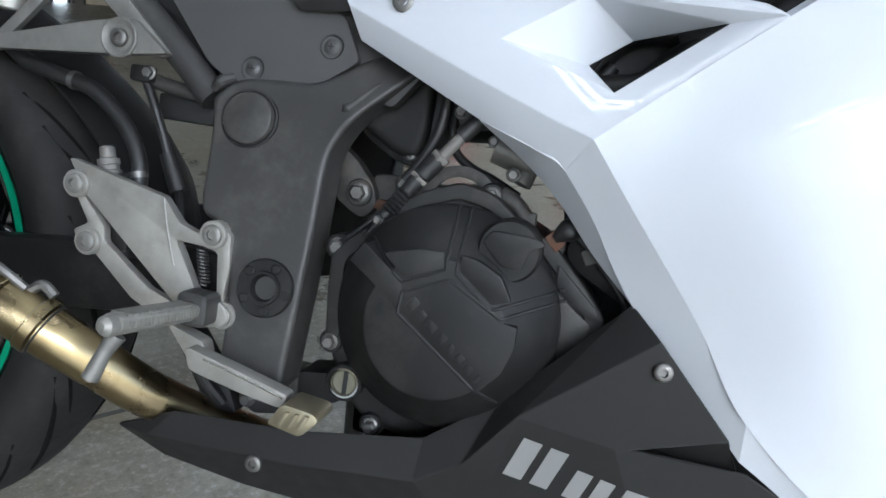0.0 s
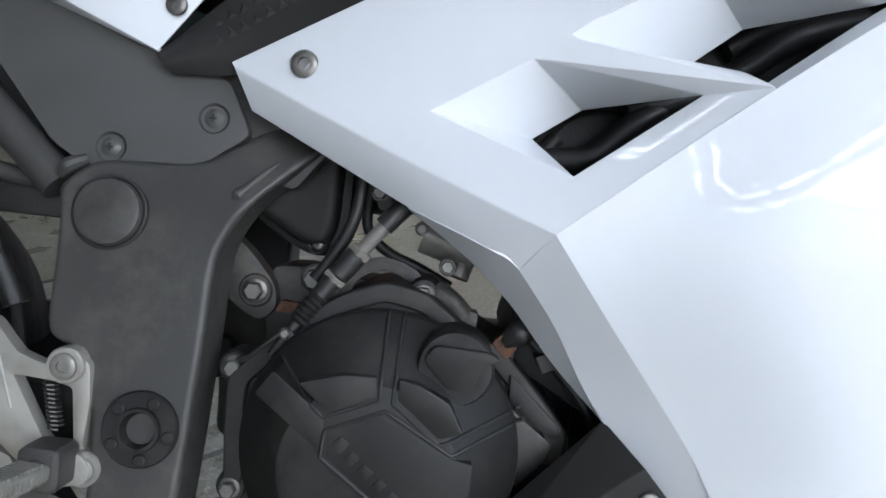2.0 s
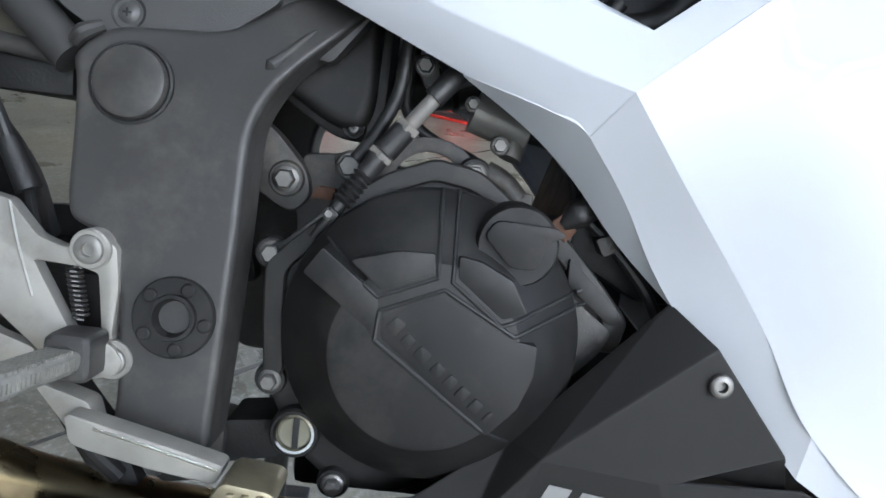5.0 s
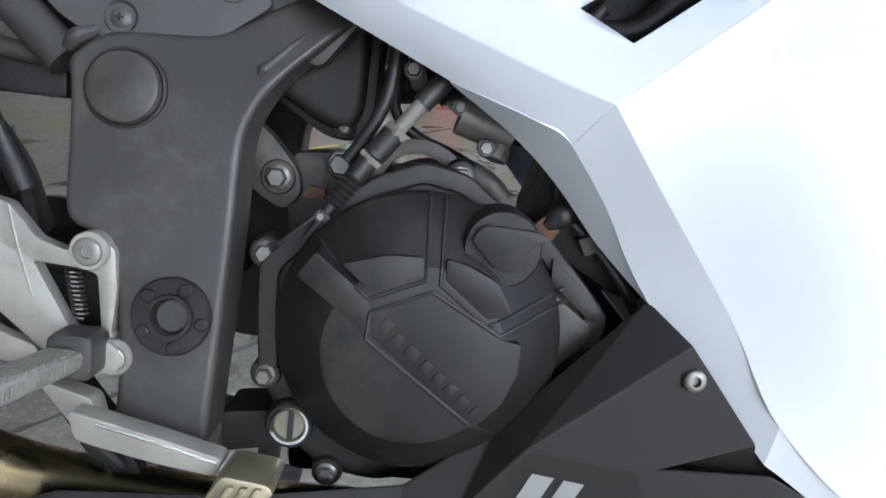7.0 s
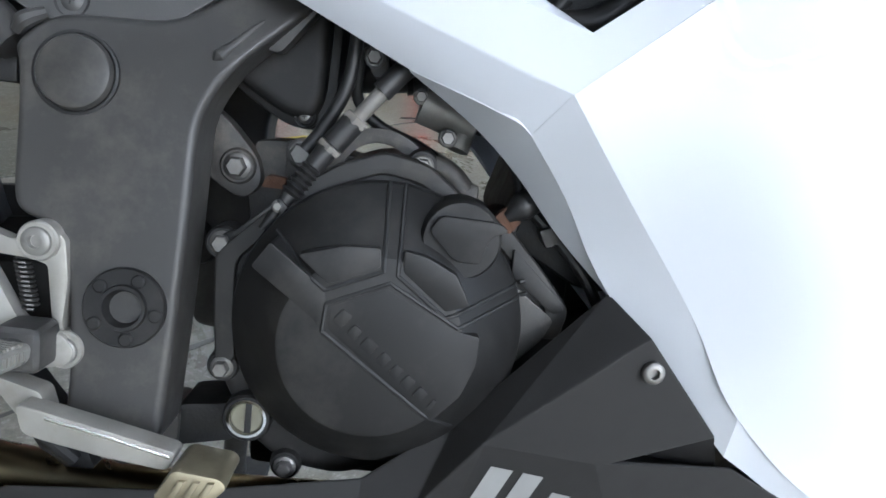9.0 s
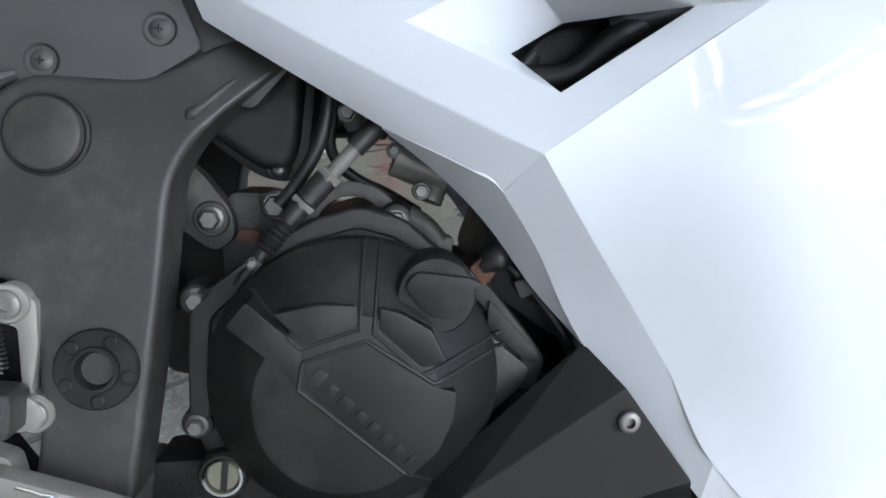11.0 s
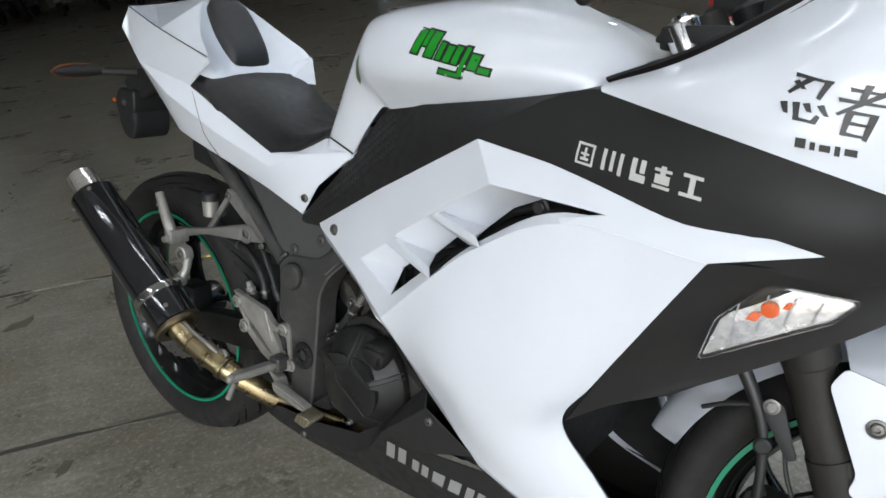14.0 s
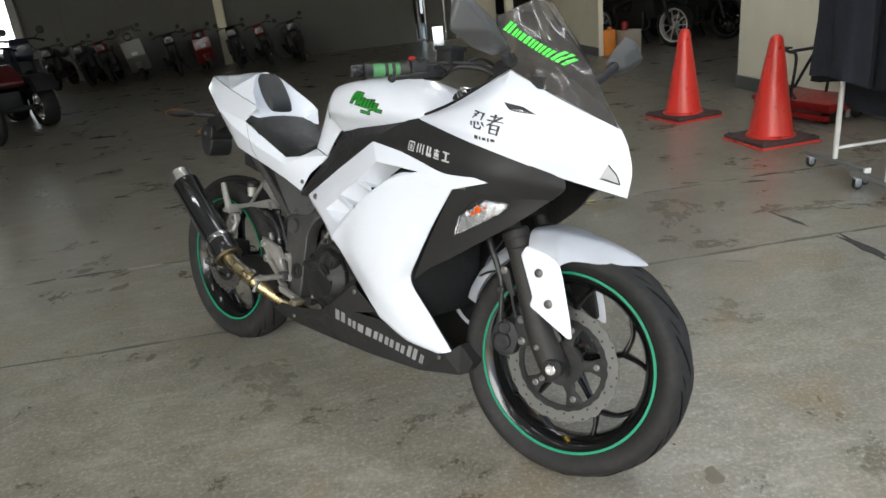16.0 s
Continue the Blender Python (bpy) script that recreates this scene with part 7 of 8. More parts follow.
decal(cowl, [[(1.514, 0.789), (1.552, 0.775), (1.550, 0.780), (1.524, 0.790)], [(1.552, 0.775), (1.554, 0.778), (1.548, 0.801), (1.533, 0.824), (1.531, 0.822), (1.546, 0.799)]], DARK, cowl, "lamp_edge", "dark edge of the headlamp", 0.0016, step=0.006)
# cables and hoses round the steering head
for pts, r in (([(1.10, -0.14, 1.01), (1.15, -0.13, 1.035), (1.22, -0.08, 1.02), (1.26, -0.02, 0.96)], 0.005), ([(1.06, -0.19, 1.02), (1.12, -0.15, 1.045), (1.20, -0.06, 1.03), (1.24, 0.0, 0.95)], 0.004), ([(1.11, -0.12, 1.03), (1.16, -0.06, 1.06), (1.18, 0.02, 1.01), (1.16, 0.05, 0.95)], 0.0045), ([(1.10, 0.19, 1.02), (1.18, 0.14, 1.045), (1.24, 0.08, 1.04), (1.25, 0.05, 0.96)], 0.005), ([(1.05, 0.27, 1.01), (1.14, 0.20, 1.05), (1.20, 0.12, 1.00)], 0.004)):
    part("control_cable", tube(pts, r, 6, 10), RUBBER, bike, "black control cable")
part("top_yoke", prism([(1.075, 0.955), (1.090, 0.975), (1.165, 0.975), (1.175, 0.955)], -0.075, 0.165, 0.006, 0.008), DARK, bike, "black fork top yoke")
part("ignition_lock", lathe([(0.022, 0), (0.022, 0.03), (0.016, 0.036), (0, 0.036)], (1.16, 0.045, 0.97), (-0.4, 0, 0.9), 24), DARK, bike)
part("left_reservoir", lathe([(0.022, 0), (0.024, 0.004), (0.024, 0.036), (0, 0.038)], (1.10, 0.16, 1.03), (0, 0, 1), 24), DARK, bike)

# embossed zigzag grip pattern on the knee panels
knee = bpy.data.objects["knee_cover"]


def zigzag(target, side):
    tree = BVHTree.FromPolygons([v.co for v in target.data.vertices], [p.vertices for p in target.data.polygons])
    a, b = Vector((0.515, 0, 0.652)), Vector((0.735, 0, 0.800))
    along, up = (b - a), Vector((-0.56, 0, 0.83))
    bm = bmesh.new()
    n = 26
    for j in range(5):
        for i in range(n):
            o = a + along * ((i + (j % 2) * 0.5) / n) + up * (0.004 + 0.0125 * j)
            s = along.length / n * 0.46
            d = along.normalized()
            for tri in ((o - d * s * 0.9, o + d * s * 0.9, o + up * 0.0098),):
                vs = []
                for q in tri + ((tri[0] + tri[1] + tri[2]) / 3,):
                    hit = tree.ray_cast(Vector((q.x, side * 0.6, q.z)), Vector((0, -side, 0)))
                    if hit[0]:
                        vs.append(bm.verts.new(hit[0] + Vector((0, side * (0.0001 if len(vs) < 3 else 0.0016), 0))))
                if len(vs) == 4:
                    for k in range(3):
                        bm.faces.new((vs[k], vs[(k + 1) % 3], vs[3]))
    return bm


part("grip_pattern", zigzag(knee, -1), BLACKPANEL, knee, "embossed zigzag pattern", 5)

for x, z, a in ((1.258, 0.686, 0.008), (1.288, 0.703, 0.006)):
    part("amber_facet", prism([(x - a, z - 0.004), (x - a * 0.2, z + a * 0.7), (x + a, z + 0.005), (x + a * 0.3, z - a * 0.6)], lambda x, z: -0.1885 + 0.22 * max(0.0, x - 1.24), lambda x, z: -0.186 + 0.22 * max(0.0, x - 1.24), 0.0008), AMBER, lens)

# faded sticker on the rear edge of the tank
decal(tank_ob, [[(0.629, 0.884), (0.622, 0.893), (0.630, 0.918), (0.643, 0.931), (0.647, 0.929), (0.641, 0.910), (0.637, 0.894)]], material("faded_green_sticker", (0.16, 0.19, 0.10), 0.5, second=(0.05, 0.07, 0.04), scale=160), tank_ob, "tank_sticker", "faded grey-green sticker", 0.0009, step=0.008)


# ---- things in the hall ----
def at_hall(u, v, z=0.0, turn=0.0):
    return HALL @ pose(u, v, z, 0, 0, turn)


COAT = material("dull_black_coat_cloth", (0.012, 0.012, 0.014), 0.9, vary=0.3, scale=30, bump=0.5, bump_scale=200)
PLASTICBOX = material("pale_card_box", (0.40, 0.36, 0.30), 0.7, vary=0.2, scale=10)
ORANGE = material("orange_plastic", (0.75, 0.25, 0.03), 0.5, vary=0.2, scale=20)
# Red and cream are darkened: the dim depth of the hall is in the paint.
BIKERED = material("dimmed_red_bike_paint", (0.10, 0.006, 0.007), 0.35, vary=0.1, scale=20, coat=0.6)
BIKEWHITE = material("dimmed_cream_bike_paint", (0.15, 0.147, 0.128), 0.45, vary=0.08, scale=20, coat=0.2)
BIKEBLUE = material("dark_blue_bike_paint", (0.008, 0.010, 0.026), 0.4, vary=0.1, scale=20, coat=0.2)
BIKEBLACK = material("black_bike_paint", (0.012, 0.012, 0.013), 0.35, vary=0.2, scale=20, coat=0.3)


def traffic_cone():
    c = thing("traffic_cone", "red plastic traffic cone standing on the concrete", "traffic cone", group="traffic cones by the doorway")
    part("cone_body", lathe([(0.150, 0.035), (0.158, 0.040), (0.158, 0.050), (0.142, 0.056), (0.045, 0.655), (0.040, 0.680), (0.028, 0.695), (0.020, 0.700), (0.016, 0.690), (0.016, 0.60), (0, 0.60)], axis=(0, 0, 1), seg=40), CONE, c, "glossy red cone")
    base = part("cone_base", bevelled(box(-0.215, 0.215, -0.215, 0.215, 0.012, 0.040), 0.010, 30, 3), CONEBASE, c, "dark worn rubber base")
    part("base_edge", bevelled(box(-0.222, 0.222, -0.222, 0.222, 0.0, 0.016), 0.006), CONE, base, "red lower edge")
    for sx in (-1, 1):
        for sy in (-1, 1):
            part("base_lug", disc((sx * 0.185, sy * 0.185, 0.038), 0.018, 0.010, (0, 0, 1)), CONEBASE, base)
    return c


cone = traffic_cone()
cone.matrix_world = at_hall(3.26, 2.82, 0, 12)
copy_thing(cone, at_hall(3.35, 1.75, 0, 4))


def caster(parent, x, y):
    w = part("caster", join(tube([(x, y, 0.085), (x, y, 0.060)], 0.008, smooth=False), box(x - 0.006, x + 0.030, y - 0.016, y - 0.012, 0.020, 0.064, 0.003), box(x - 0.006, x + 0.030, y + 0.012, y + 0.016, 0.020, 0.064, 0.003)), CHROME, parent, "caster with a black wheel")
    part("caster_wheel", lathe([(0.022, -0.010), (0.027, -0.008), (0.027, 0.008), (0.022, 0.010)], (x + 0.018, y, 0.027), (0, -1, 0), 24), RUBBER, w)
    part("caster_hub", lathe([(0.013, -0.0115), (0.013, 0.0115)], (x + 0.018, y, 0.027), (0, -1, 0), 20), SILVER, w)


PIPE = material("white_rack_tube", (0.60, 0.60, 0.58), 0.35, vary=0.1, scale=60)
GREYBAR = material("grey_rack_foot", (0.16, 0.16, 0.155), 0.45, vary=0.15, scale=60)


def clothes_rack(label):
    r = thing("clothes_rack", label, "clothes rack", group="clothes racks by the wall")
    L = 1.35
    for x in (0, L):
        part("foot_bar", box(x - 0.018, x + 0.018, -0.24, 0.24, 0.075, 0.100, 0.004), GREYBAR, r, "grey steel foot bar")
        part("end_cap", box(x - 0.020, x + 0.020, -0.252, -0.238, 0.073, 0.102, 0.004), PIPE, r)
        part("upright", tube([(x, 0, 0.09), (x, 0, 1.62)], 0.014, smooth=False, seg=16), PIPE, r, "white tube upright")
        for y in (-0.215, 0.215):
            caster(r, x, y)
    part("low_rail", tube([(0, 0, 0.16), (L, 0, 0.16)], 0.010, smooth=False, seg=14), PIPE, r, "thin low rail")
    part("top_rail", tube([(-0.06, 0, 1.62), (L + 0.06, 0, 1.62)], 0.013, smooth=False, seg=14), PIPE, r)
    return r


def coat(length, width, seed, mat=None):
    """A coat on its hanger: shoulders, wavy hem, two sleeves."""
    rnd = random.Random(seed)
    c = thing("hanging_coat", "long dark navy work coat on a hanger", "coat", group="coats on the racks")
    bm = bmesh.new()
    n, rings = 40, []
    ph = rnd.random() * 6
    for i in range(19):
        f = i / 18
        z = -0.04 - f * length
        w = width * (0.30 + 0.70 * min(1, f * 6) ** 0.6) * (0.92 + 0.14 * f)
        d = 0.05 + 0.05 * min(1, f * 4)
        ring = []
        for k in range(n):
            a = 2 * math.pi * k / n
            fold = 1 + f * (0.16 * math.sin(3 * a + ph + f) + 0.11 * math.sin(7 * a + 2 * ph) + 0.06 * math.sin(13 * a + ph + 3 * f))
            ring.append(bm.verts.new((d * fold * math.cos(a), w / 2 * fold * math.sin(a), z + (0.02 * math.sin(2 * a + ph) if i == 18 else 0))))
        rings.append(ring)
    for a, b in zip(rings, rings[1:]):
        for k in range(n):
            bm.faces.new((a[k], a[(k + 1) % n], b[(k + 1) % n], b[k]))
    bm.faces.new(rings[0])
    shell = part("coat_body", bm, mat or CLOTH, c)
    for s in (-1, 1):
        part("sleeve", tube([(0, s * width * 0.36, -0.09), (0.02, s * width * 0.50, -0.22), (0.03, s * width * 0.53, -0.42), (0.05, s * width * 0.50, -0.66)], [0.055, 0.065, 0.058, 0.050], 5, 14), mat or CLOTH, c)
    part("hanger", join(tube([(0, -0.18, -0.06), (0, 0, -0.005), (0, 0.18, -0.06)], 0.006, 2, 8), tube([(0, 0, -0.005), (0, 0, 0.040), (0.012, 0, 0.058), (0.0, 0, 0.072), (-0.013, 0, 0.060)], 0.0025, 4, 8)), DARK, c, "thin hanger")
    return c


for base, coats in (((1.31, 3.00), ((0.02, 0.98, 0.50), (0.13, 1.02, 0.54), (0.26, 1.17, 0.52), (0.40, 1.08, 0.50), (0.56, 1.19, 0.52), (0.74, 1.10, 0.50), (0.93, 1.05, 0.50), (1.12, 1.15, 0.52))),
                    ((1.64, 2.64), ((0.10, 1.00, 0.50), (0.25, 1.08, 0.52), (0.42, 1.14, 0.50), (0.62, 1.05, 0.52), (0.85, 1.12, 0.50), (1.08, 1.02, 0.50)))):
    RACK = Matrix.Translation((*base, 0)) @ Matrix.Rotation(radians(52.5), 4, "Z")
    clothes_rack("white tube clothes rack on casters hung with dark coats").matrix_world = RACK
    for k, (x, ln, wd) in enumerate(coats):
        coat(ln, wd, k + 3, COAT if k % 3 == 1 else CLOTH).matrix_world = RACK @ pose(x, 0, 1.557, 0, 0, (-8, 5, 12, -6, 3, 9, -4, 6)[k])


def platform_cart():
    c = thing("platform_cart", "low red platform cart with a folded black tube handle", "cart")
    part("deck", join(box(-0.45, 0.45, -0.26, 0.26, 0.13, 0.17, 0.012), box(-0.43, 0.43, -0.24, 0.24, 0.095, 0.13, 0.006)), REDPAINT, c, "red steel deck")
    part("lower_deck", box(-0.40, 0.42, -0.27, -0.20, 0.03, 0.07, 0.008), REDPAINT, c)
    for x in (-0.36, 0.36):
        for y in (-0.18, 0.18):
            part("wheel", lathe([(0.030, -0.016), (0.048, -0.014), (0.048, 0.014), (0.030, 0.016)], (x, y, 0.048), (0, -1, 0), 24), RUBBER, c)
    h = part("handle", join(*[tube([(-0.40, s * 0.22, 0.16), (-0.16, s * 0.22, 0.52), (-0.06, s * 0.22, 0.55), (0.02, s * 0.22, 0.50), (-0.02, s * 0.22, 0.16)], 0.014, 5, 12) for s in (-1, 1)]), DARK, c, "bent black tube handle")
    part("handle_bar", tube([(-0.06, -0.22, 0.55), (-0.06, 0.22, 0.55)], 0.014, smooth=False), DARK, c)
    part("handle_stay", tube([(0.05, -0.22, 0.17), (-0.24, -0.22, 0.42)], 0.011, smooth=False), DARK, c)
    part("small_shelf", box(-0.30, -0.14, -0.25, -0.10, 0.56, 0.575, 0.003), DARK, c)
    return c


platform_cart().matrix_world = at_hall(4.02, 2.30, 0, -78) @ Matrix.Diagonal((0.82, 0.82, 0.9, 1))
pole = thing("steel_pole", "pale steel pole with an orange hose leaning on the wall", "pole", at_hall(4.18, 2.08))
part("pole_tube", tube([(0, 0, 0), (0.085, 0.05, 1.35)], 0.018, smooth=False, seg=14), PIPE, pole)
part("hose", tube([(0.02, 0.01, 0.2), (-0.02, 0.03, 0.35), (0.06, 0.05, 0.52), (0.01, 0.01, 0.70), (0.08, 0.06, 0.88)], 0.010, 6, 10), ORANGE, pole, "orange hose wound round it")
can = thing("oil_can", "tall yellow-orange can on the floor", "can", at_hall(4.48, 7.44))
part("can_body", lathe([(0.085, 0), (0.09, 0.01), (0.09, 0.33), (0.085, 0.345), (0.03, 0.36), (0.025, 0.39), (0, 0.39)], axis=(0, 0, 1)), ORANGE, can)
boxed = thing("storage_box", "pale box with a red cap on top beside the pillar", "box", at_hall(4.74, 7.38, 0, 8))
part("box_body", box(-0.14, 0.14, -0.12, 0.12, 0, 0.30, 0.012), PLASTICBOX, boxed)
part("box_lid", box(-0.145, 0.145, -0.125, 0.125, 0.30, 0.325, 0.008), PLASTICBOX, boxed)
part("cap", lathe([(0.05, 0), (0.05, 0.10), (0.03, 0.12), (0, 0.12)], (-0.06, 0, 0.325), (0, 0, 1), 20), REDPAINT, boxed, "red cap")


def road_wheel(parent, x, z, r, rim_mat, w=0.09, spokes=8):
    t = part("wheel", lathe([(r - 0.075, -w * 0.35), (r - 0.03, -w * 0.5), (r - 0.008, -w * 0.3), (r, 0), (r - 0.008, w * 0.3), (r - 0.03, w * 0.5), (r - 0.075, w * 0.35)], (x, 0, z), (0, -1, 0), 32, True), TYRE, parent, "wheel with a black tyre")
    part("rim", lathe([(r - 0.092, -w * 0.36), (r - 0.070, -w * 0.40), (r - 0.070, w * 0.40), (r - 0.092, w * 0.36)], (x, 0, z), (0, -1, 0), 32, True), rim_mat, t)
    part("hub", lathe([(0.045, -0.06), (0.05, -0.04), (0.05, 0.04), (0.045, 0.06)], (x, 0, z), (0, -1, 0), 20), rim_mat, t)
    part("spokes", join(*[tube([(x, 0.02 * (-1) ** k, z), (x + (r - 0.08) * math.cos(6.283 * k / spokes), 0, z + (r - 0.08) * math.sin(6.283 * k / spokes))], 0.009, smooth=False, seg=6) for k in range(spokes)]), rim_mat, t)
    return t


def handlebars(parent, x, z, w=0.34, mirrors=True):
    part("handlebar", tube([(x - 0.09, -w, z - 0.02), (x - 0.01, -w * 0.55, z + 0.025), (x + 0.02, 0, z + 0.01), (x - 0.01, w * 0.55, z + 0.025), (x - 0.09, w, z - 0.02)], 0.015, 4, 8), DARK, parent)
    if mirrors:
        for s in (-1, 1):
            m = part("mirror", lathe([(0.045, 0), (0.055, 0.012), (0.045, 0.028), (0, 0.034)], (x - 0.04, s * w * 0.92, z + 0.13), (1, 0, 0), 18), DARK, parent)
            part("mirror_stem", tube([(x - 0.02, s * w * 0.60, z + 0.02), (x - 0.03, s * w * 0.80, z + 0.08), (x - 0.03, s * w * 0.92, z + 0.12)], 0.008, smooth=False, seg=6), DARK, m)


def parked_scooter(label, paint, big=False, group="parked scooters along the far wall"):
    """A step-through scooter facing +x."""
    s = thing("parked_scooter", label, "scooter", group=group)
    k = 1.15 if big else 1.0
    for x in (0.62, -0.60):
        road_wheel(s, x * k, 0.225, 0.225, RIM, 0.10, 5)
    low = DARK if big else paint
    part("body", join(prism([(-0.78 * k, 0.62), (-0.70 * k, 0.74), (-0.10 * k, 0.70), (-0.02, 0.42), (0.30, 0.28), (0.28, 0.20), (-0.30, 0.22), (-0.75 * k, 0.45)], -0.15, 0.15, 0.03, 0.06, 3)), low, s, "rear body and floor board")
    part("leg_shield", prism([(0.30, 0.24), (0.36, 0.24), (0.52 * k, 0.62), (0.50 * k, 0.90 * k), (0.42 * k, 0.88 * k), (0.44, 0.62)], -0.21 * k, 0.21 * k, 0.03, 0.03, 3), paint, s, "painted leg shield")
    part("front_mudguard", prism([(0.48 * k, 0.40), (0.56 * k, 0.50), (0.72 * k, 0.48), (0.84 * k, 0.34), (0.78 * k, 0.33), (0.66 * k, 0.42)], -0.07, 0.07, 0.02, 0.03), paint, s)
    cowl_ = part("handlebar_cowl", prism([(0.38 * k, 0.90 * k), (0.36 * k, 1.04 * k), (0.46 * k, 1.10 * k), (0.56 * k, 1.02 * k), (0.54 * k, 0.90 * k)], -0.15 * k, 0.15 * k, 0.04, 0.03, 3), paint, s)
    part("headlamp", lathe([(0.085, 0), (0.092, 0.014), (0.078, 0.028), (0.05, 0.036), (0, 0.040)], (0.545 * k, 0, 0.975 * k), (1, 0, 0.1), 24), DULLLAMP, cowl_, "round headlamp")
    part("lamp_ring", lathe([(0.092, 0), (0.106, 0.010), (0.092, 0.026)], (0.545 * k, 0, 0.975 * k), (1, 0, 0.1), 24, True), DARK, cowl_)
    part("seat", prism([(-0.74 * k, 0.74), (-0.70 * k, 0.84), (-0.15, 0.80), (-0.08, 0.72)], -0.14, 0.14, 0.03, 0.04, 3), SEAT, s, "black seat")
    handlebars(s, 0.40 * k, 1.04 * k, 0.33)
    if big:
        part("top_case", box(0.28, 0.52, -0.22, 0.22, 1.20, 1.36, 0.04), SEAT, s, "dark bag above the lamp")
    part("number_plate", box(0.60 * k, 0.606 * k, -0.07, 0.07, 0.66, 0.74), WHITEFILM, s)
    return s


def parked_motorcycle(label, paint, rim_mat, lamp_mat=None, front=BIKEBLACK, group="parked motorcycles in the hall"):
    """A naked motorcycle facing +x, with a round headlamp."""
    s = thing("parked_motorcycle", label, "motorcycle", group=group)
    road_wheel(s, 0.70, 0.31, 0.31, rim_mat, 0.11, 10)
    road_wheel(s, -0.68, 0.31, 0.31, rim_mat, 0.14, 10)
    part("disc_brake", lathe([(0.09, -0.065), (0.145, -0.065), (0.145, -0.060), (0.09, -0.060)], (0.70, 0, 0.31), (0, -1, 0), 32, True), CHROME, s)
    for y in (-0.10, 0.10):
        part("fork_leg", join(tube([(0.70, y, 0.31), (0.60, y, 0.58)], 0.027, smooth=False), tube([(0.60, y, 0.58), (0.44, y, 1.00)], 0.020, smooth=False)), CLUTCH, s, "dark metal fork leg")
    part("front_mudguard", grid_skin([[(0.50, -0.06, 0.56), (0.66, -0.06, 0.65), (0.86, -0.06, 0.60)], [(0.50, 0, 0.58), (0.66, 0, 0.67), (0.88, 0, 0.61)], [(0.50, 0.06, 0.56), (0.66, 0.06, 0.65), (0.86, 0.06, 0.60)]], 0.004), front, s)
    part("tank", bevelled(prism([(-0.12, 0.78), (-0.02, 0.95), (0.25, 1.00), (0.42, 0.92), (0.36, 0.76)], -0.14, 0.14, 0.05, 0.05, 3), 0), paint, s, "painted tank")
    part("seat", prism([(-0.74, 0.82), (-0.72, 0.90), (-0.40, 0.86), (-0.10, 0.84), (-0.10, 0.77), (-0.45, 0.77)], -0.13, 0.13, 0.025, 0.04, 3), SEAT, s, "black seat")
    part("tail", prism([(-0.86, 0.80), (-0.84, 0.87), (-0.68, 0.84), (-0.50, 0.74)], -0.10, 0.10, 0.02, 0.02), paint, s)
    part("engine", join(box(-0.22, 0.28, -0.19, 0.19, 0.26, 0.54, 0.04, 3), prism([(0.02, 0.54), (0.30, 0.50), (0.40, 0.72), (0.10, 0.76)], -0.17, 0.17, 0.03, 0.02)), CLUTCH, s, "dark engine")
    part("frame", join(*[tube([(0.42, y, 0.90), (0.10, y * 1.6, 0.74), (-0.28, y * 1.8, 0.60), (-0.30, y * 1.6, 0.34), (-0.68, y * 1.4, 0.31)], 0.022, 4, 10) for y in (-0.08, 0.08)]), DARK, s)
    part("exhaust", tube([(0.30, -0.14, 0.52), (0.36, -0.16, 0.30), (0.0, -0.18, 0.22), (-0.40, -0.20, 0.30), (-0.85, -0.22, 0.42)], [0.022, 0.022, 0.025, 0.05, 0.045], 5, 12), CLUTCH, s, "dark metal exhaust")
    lamp_ = part("headlamp", lathe([(0.05, -0.10), (0.085, -0.05), (0.092, 0.0), (0.085, 0.012), (0, 0.030)], (0.60, 0, 0.93), (1, 0, -0.05), 24), lamp_mat or DULLLAMP, s, "round headlamp")
    part("lamp_cowl", prism([(0.42, 0.86), (0.40, 1.04), (0.50, 1.10), (0.60, 1.03), (0.62, 0.86), (0.56, 0.80)], -0.12, 0.12, 0.035, 0.03, 3), paint, s, "small painted cowl round the headlamp")
    handlebars(s, 0.42, 1.05, 0.36)
    part("radiator_shroud", prism([(0.34, 0.40), (0.30, 0.74), (0.44, 0.80), (0.50, 0.46)], -0.20, 0.20, 0.03, 0.02, 2), DARK, s)
    part("side_stand", tube([(-0.05, 0.14, 0.30), (0.0, 0.30, 0.01)], 0.012, smooth=False), DARK, s)
    return s


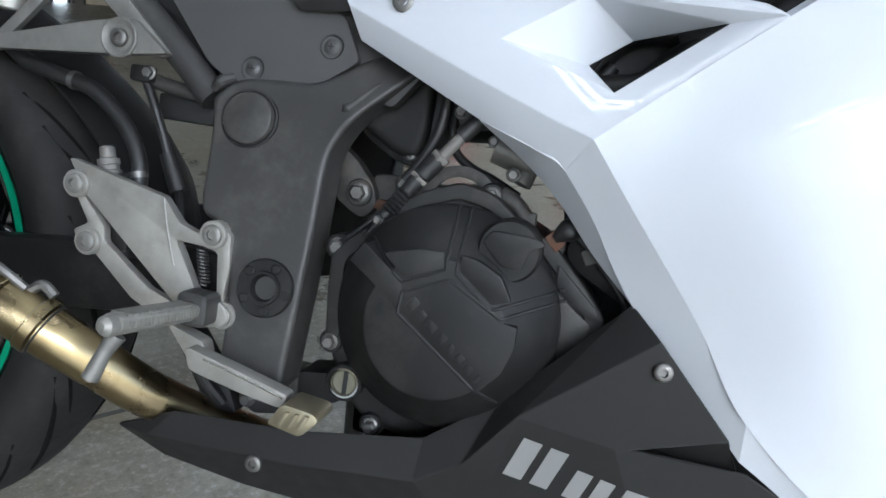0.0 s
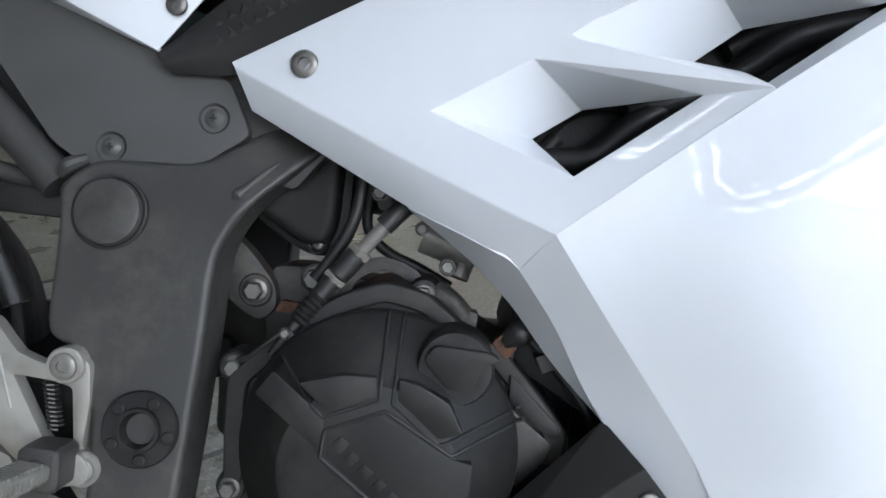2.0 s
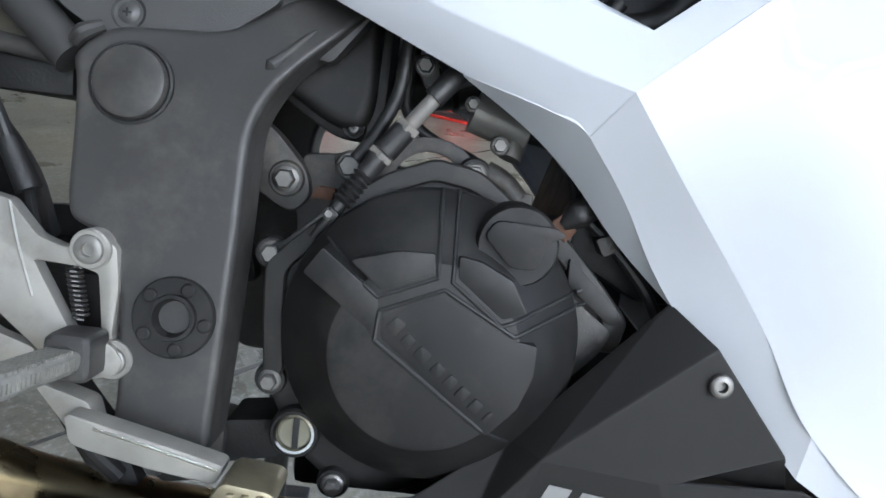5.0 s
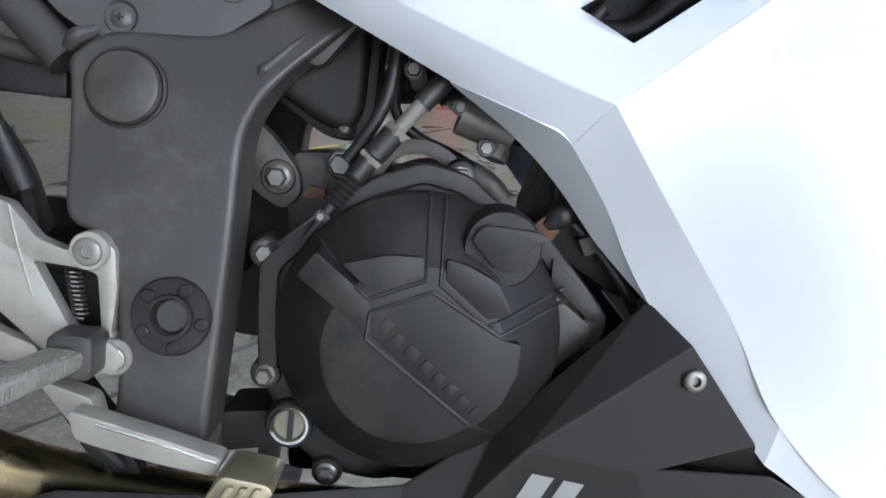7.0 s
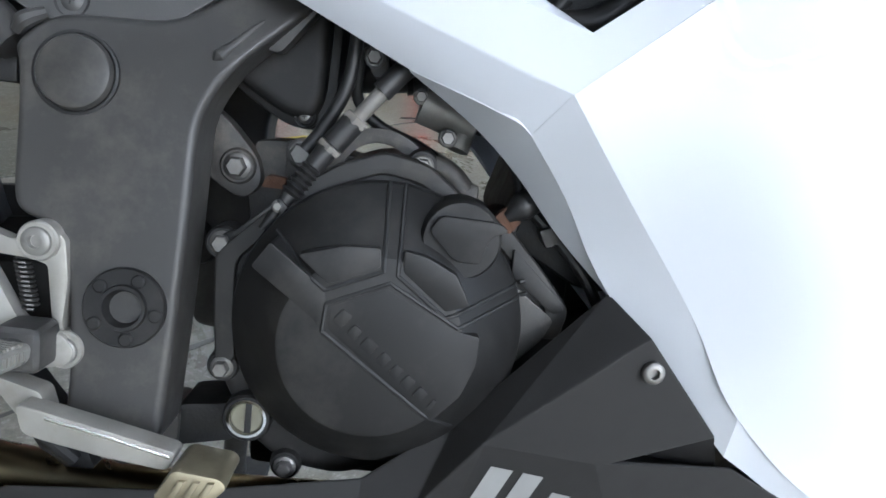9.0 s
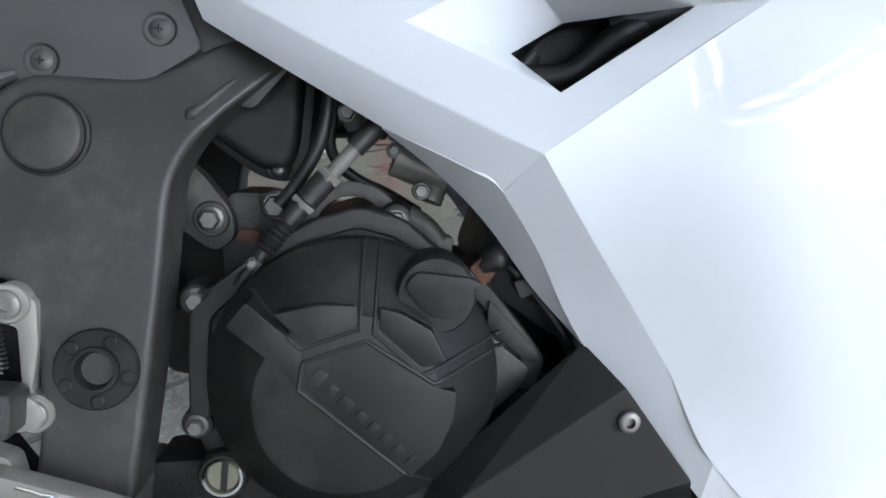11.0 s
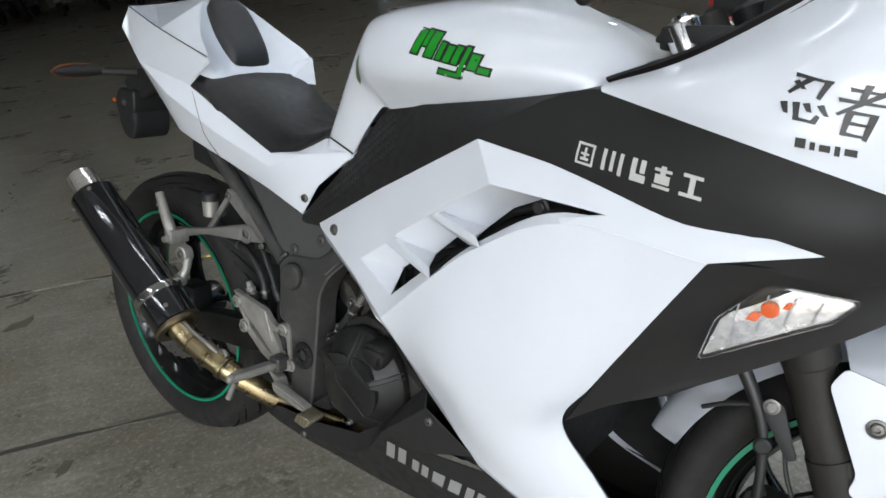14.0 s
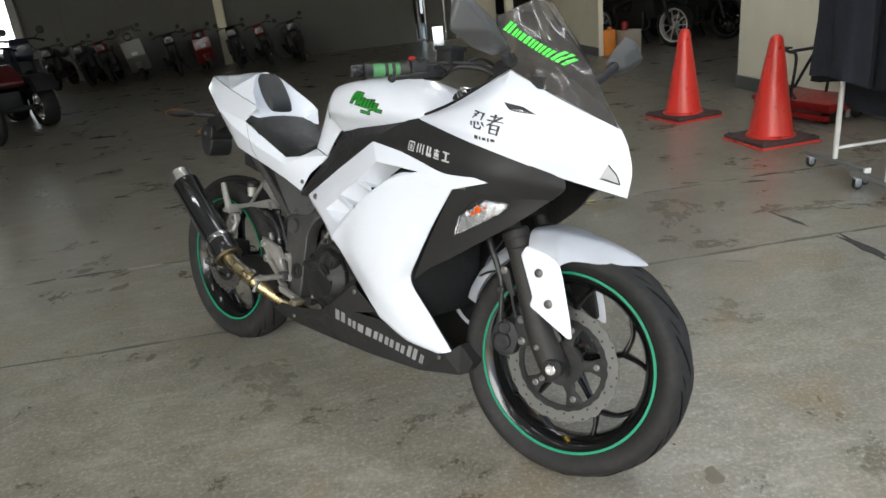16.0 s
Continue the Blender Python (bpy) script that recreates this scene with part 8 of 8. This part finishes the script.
def parked_atv(label):
    s = thing("parked_quad_bike", label, "quad bike")
    for x in (0.60, -0.58):
        for y in (-0.40, 0.40):
            w = road_wheel(s, x, 0.27, 0.27, CHROME, 0.20, 6)
            w.location.y = y
    part("body", join(prism([(-0.80, 0.62), (-0.55, 0.78), (0.10, 0.76), (0.50, 0.82), (0.90, 0.62), (0.85, 0.56), (0.30, 0.50), (-0.40, 0.48), (-0.78, 0.55)], -0.17, 0.17, 0.03, 0.05, 3)), BIKERED, s, "red body")
    for x in (0.60, -0.58):
        for y in (-0.40, 0.40):
            part("mudguard", prism([(x - 0.34, 0.50), (x - 0.22, 0.66), (x + 0.22, 0.66), (x + 0.34, 0.48), (x + 0.30, 0.46), (x, 0.60), (x - 0.30, 0.46)], y - 0.14, y + 0.14, 0.02, 0.03), DARK, s)
    part("chassis", box(-0.6, 0.62, -0.16, 0.16, 0.24, 0.50, 0.03), DARK, s)
    for x in (0.60, -0.58):
        part("axle", tube([(x, -0.4, 0.27), (x, 0.4, 0.27)], 0.03, smooth=False), DARK, s)
    part("seat", prism([(-0.62, 0.76), (-0.60, 0.86), (0.05, 0.84), (0.12, 0.75)], -0.15, 0.15, 0.03, 0.03, 3), SEAT, s, "black seat")
    part("amber_marker", box(0.84, 0.90, -0.30, -0.22, 0.60, 0.65, 0.008), AMBER, s, "amber marker lamp")
    handlebars(s, 0.30, 0.98, 0.38, False)
    part("steering_stem", tube([(0.45, 0, 0.62), (0.30, 0, 0.98)], 0.025, smooth=False), DARK, s)
    return s


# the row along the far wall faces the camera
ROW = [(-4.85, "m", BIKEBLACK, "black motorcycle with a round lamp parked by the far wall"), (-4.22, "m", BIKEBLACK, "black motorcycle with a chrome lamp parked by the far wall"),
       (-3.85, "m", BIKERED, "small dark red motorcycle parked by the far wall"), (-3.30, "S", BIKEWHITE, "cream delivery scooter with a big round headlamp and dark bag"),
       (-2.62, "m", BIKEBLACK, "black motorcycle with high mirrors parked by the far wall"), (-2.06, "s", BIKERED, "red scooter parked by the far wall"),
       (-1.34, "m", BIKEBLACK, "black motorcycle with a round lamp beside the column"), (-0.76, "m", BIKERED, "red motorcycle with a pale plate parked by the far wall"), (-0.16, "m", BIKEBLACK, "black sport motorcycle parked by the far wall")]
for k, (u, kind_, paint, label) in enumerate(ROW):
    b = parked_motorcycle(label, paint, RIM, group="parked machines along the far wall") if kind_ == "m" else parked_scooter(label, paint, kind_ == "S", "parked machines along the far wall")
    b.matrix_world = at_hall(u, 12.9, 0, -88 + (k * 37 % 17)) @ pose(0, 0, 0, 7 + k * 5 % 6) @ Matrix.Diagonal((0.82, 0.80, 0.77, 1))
for u, v, turn, paint, label in ((-5.0, 10.0, -62, BIKEBLACK, "black motorcycle parked at the side of the hall"), (-4.0, 8.7, -58, BIKEBLUE, "dark blue motorcycle parked at the side of the hall")):
    parked_motorcycle(label, paint, RIM).matrix_world = at_hall(u, v, 0, turn)
parked_atv("red quad bike with bright wheels parked in the hall").matrix_world = at_hall(-3.95, 7.5, 0, -52)
parked_motorcycle("dark blue motorcycle with a bright cast wheel", BIKEBLUE, CHROME).matrix_world = at_hall(-3.85, 6.5, 0, -48)
# behind the doorway
for u, v, turn, paint, rim_mat, label in ((5.15, 8.05, -62, BIKEBLACK, PALERIM, "naked motorcycle with a bright front wheel behind the doorway"), (6.2, 8.3, -70, BIKEBLACK, RIM, "dark motorcycle parked behind the doorway"), (6.9, 8.9, -75, BIKEBLUE, RIM, "dark motorcycle parked behind the doorway"), (9.2, 9.3, -120, BIKEBLACK, RIM, "dark motorcycle parked behind the doorway"), (7.6, 7.6, -80, BIKERED, RIM, "dark red motorcycle parked behind the doorway")):
    parked_motorcycle(label, paint, rim_mat, group="motorcycles behind the doorway").matrix_world = at_hall(u, v, 0, turn)


# ---- floor slabs, joints and marks ----
slab_mesh = done(box(-4.1965, 4.1965, -2.0965, 2.0965, -0.06, 0.0, 0.003, 1))
slab_mesh.materials.append(CONCRETE)
for i in range(-2, 3):
    for j in range(-2, 6):
        s = new("concrete_slab", slab_mesh)
        s.parent = floor
        s.location = (-0.4 + 8.4 * i, 1.04 + 4.2 * j - 2.1, 0)
rnd = random.Random(7)


def blot(x, z, a, b, turn, h=0.0022, n=14, rough=0.45):
    """A thin flat patch with an uneven edge, lying on the floor."""
    bm = bmesh.new()
    lo, hi = [], []
    for k in range(n):
        t = 2 * math.pi * k / n
        f = 1 + rough * (rnd.random() - 0.5) * 2
        p = Vector((a * f * math.cos(t), b * f * math.sin(t), 0))
        p.rotate(Matrix.Rotation(turn, 3, "Z"))
        lo.append(bm.verts.new((x + p.x, z + p.y, 0.0)))
        hi.append(bm.verts.new((x + p.x * 0.97, z + p.y * 0.97, h)))
    bm.faces.new(hi)
    for k in range(n):
        bm.faces.new((lo[k], lo[(k + 1) % n], hi[(k + 1) % n], hi[k]))
    return bm


OILSPOT = material("old_oil_stain", (0.10, 0.085, 0.06), 0.45, vary=0.4, scale=30)
BLACKMARK = material("black_rubber_mark", (0.03, 0.028, 0.025), 0.7, vary=0.4, scale=50)
mark = lambda name, bm, mat: part(name, bm, mat, floor)
# chipped filler and flecks of yellow paint along the joint
for k in range(46):
    u = -6.0 + 0.21 * k + rnd.uniform(-0.08, 0.08)
    mark("joint_chip", blot(u, 1.04 + rnd.uniform(-0.012, 0.012), rnd.uniform(0.02, 0.09), rnd.uniform(0.004, 0.014), rnd.uniform(-0.15, 0.15)), YELLOW if k % 9 == 1 else BLACKMARK)
inv = HALL.inverted()
for (x0, y0), (x1, y1), w in (((0.91, 2.68), (1.03, 2.79), 0.016), ((1.23, 2.25), (1.45, 2.12), 0.012), ((1.57, 2.08), (1.81, 1.87), 0.022), ((0.62, 2.55), (0.70, 2.60), 0.014)):
    a, b = inv @ Vector((x0, y0, 0)), inv @ Vector((x1, y1, 0))
    d = b - a
    mark("scrape_mark", blot((a.x + b.x) / 2, (a.y + b.y) / 2, d.length / 2, w, math.atan2(d.y, d.x)), BLACKMARK)
for k in range(48):
    mark("dark_fleck", blot(rnd.uniform(-3.5, 4.0), rnd.uniform(-3.0, 3.6), rnd.uniform(0.004, 0.014), rnd.uniform(0.003, 0.008), rnd.uniform(0, 3), 0.0012, 9), BLACKMARK if k % 3 else OILSPOT)
BAND = material("faint_dark_line", (0.075, 0.070, 0.058), 0.5, vary=0.4, scale=25)
for k in range(22):
    mark("faint_line", blot(-4.2 + 0.37 * k, 0.08 + rnd.uniform(-0.004, 0.004), 0.20, rnd.uniform(0.006, 0.012), rnd.uniform(-0.02, 0.02), 0.0008, 18, 0.3), BAND)
for k in range(16):
    mark("rust_stain", blot(rnd.uniform(-2.5, 3.0), rnd.uniform(-3.0, 1.5), rnd.uniform(0.02, 0.05), rnd.uniform(0.012, 0.03), rnd.uniform(0, 3), 0.0007, 12), OILSPOT)
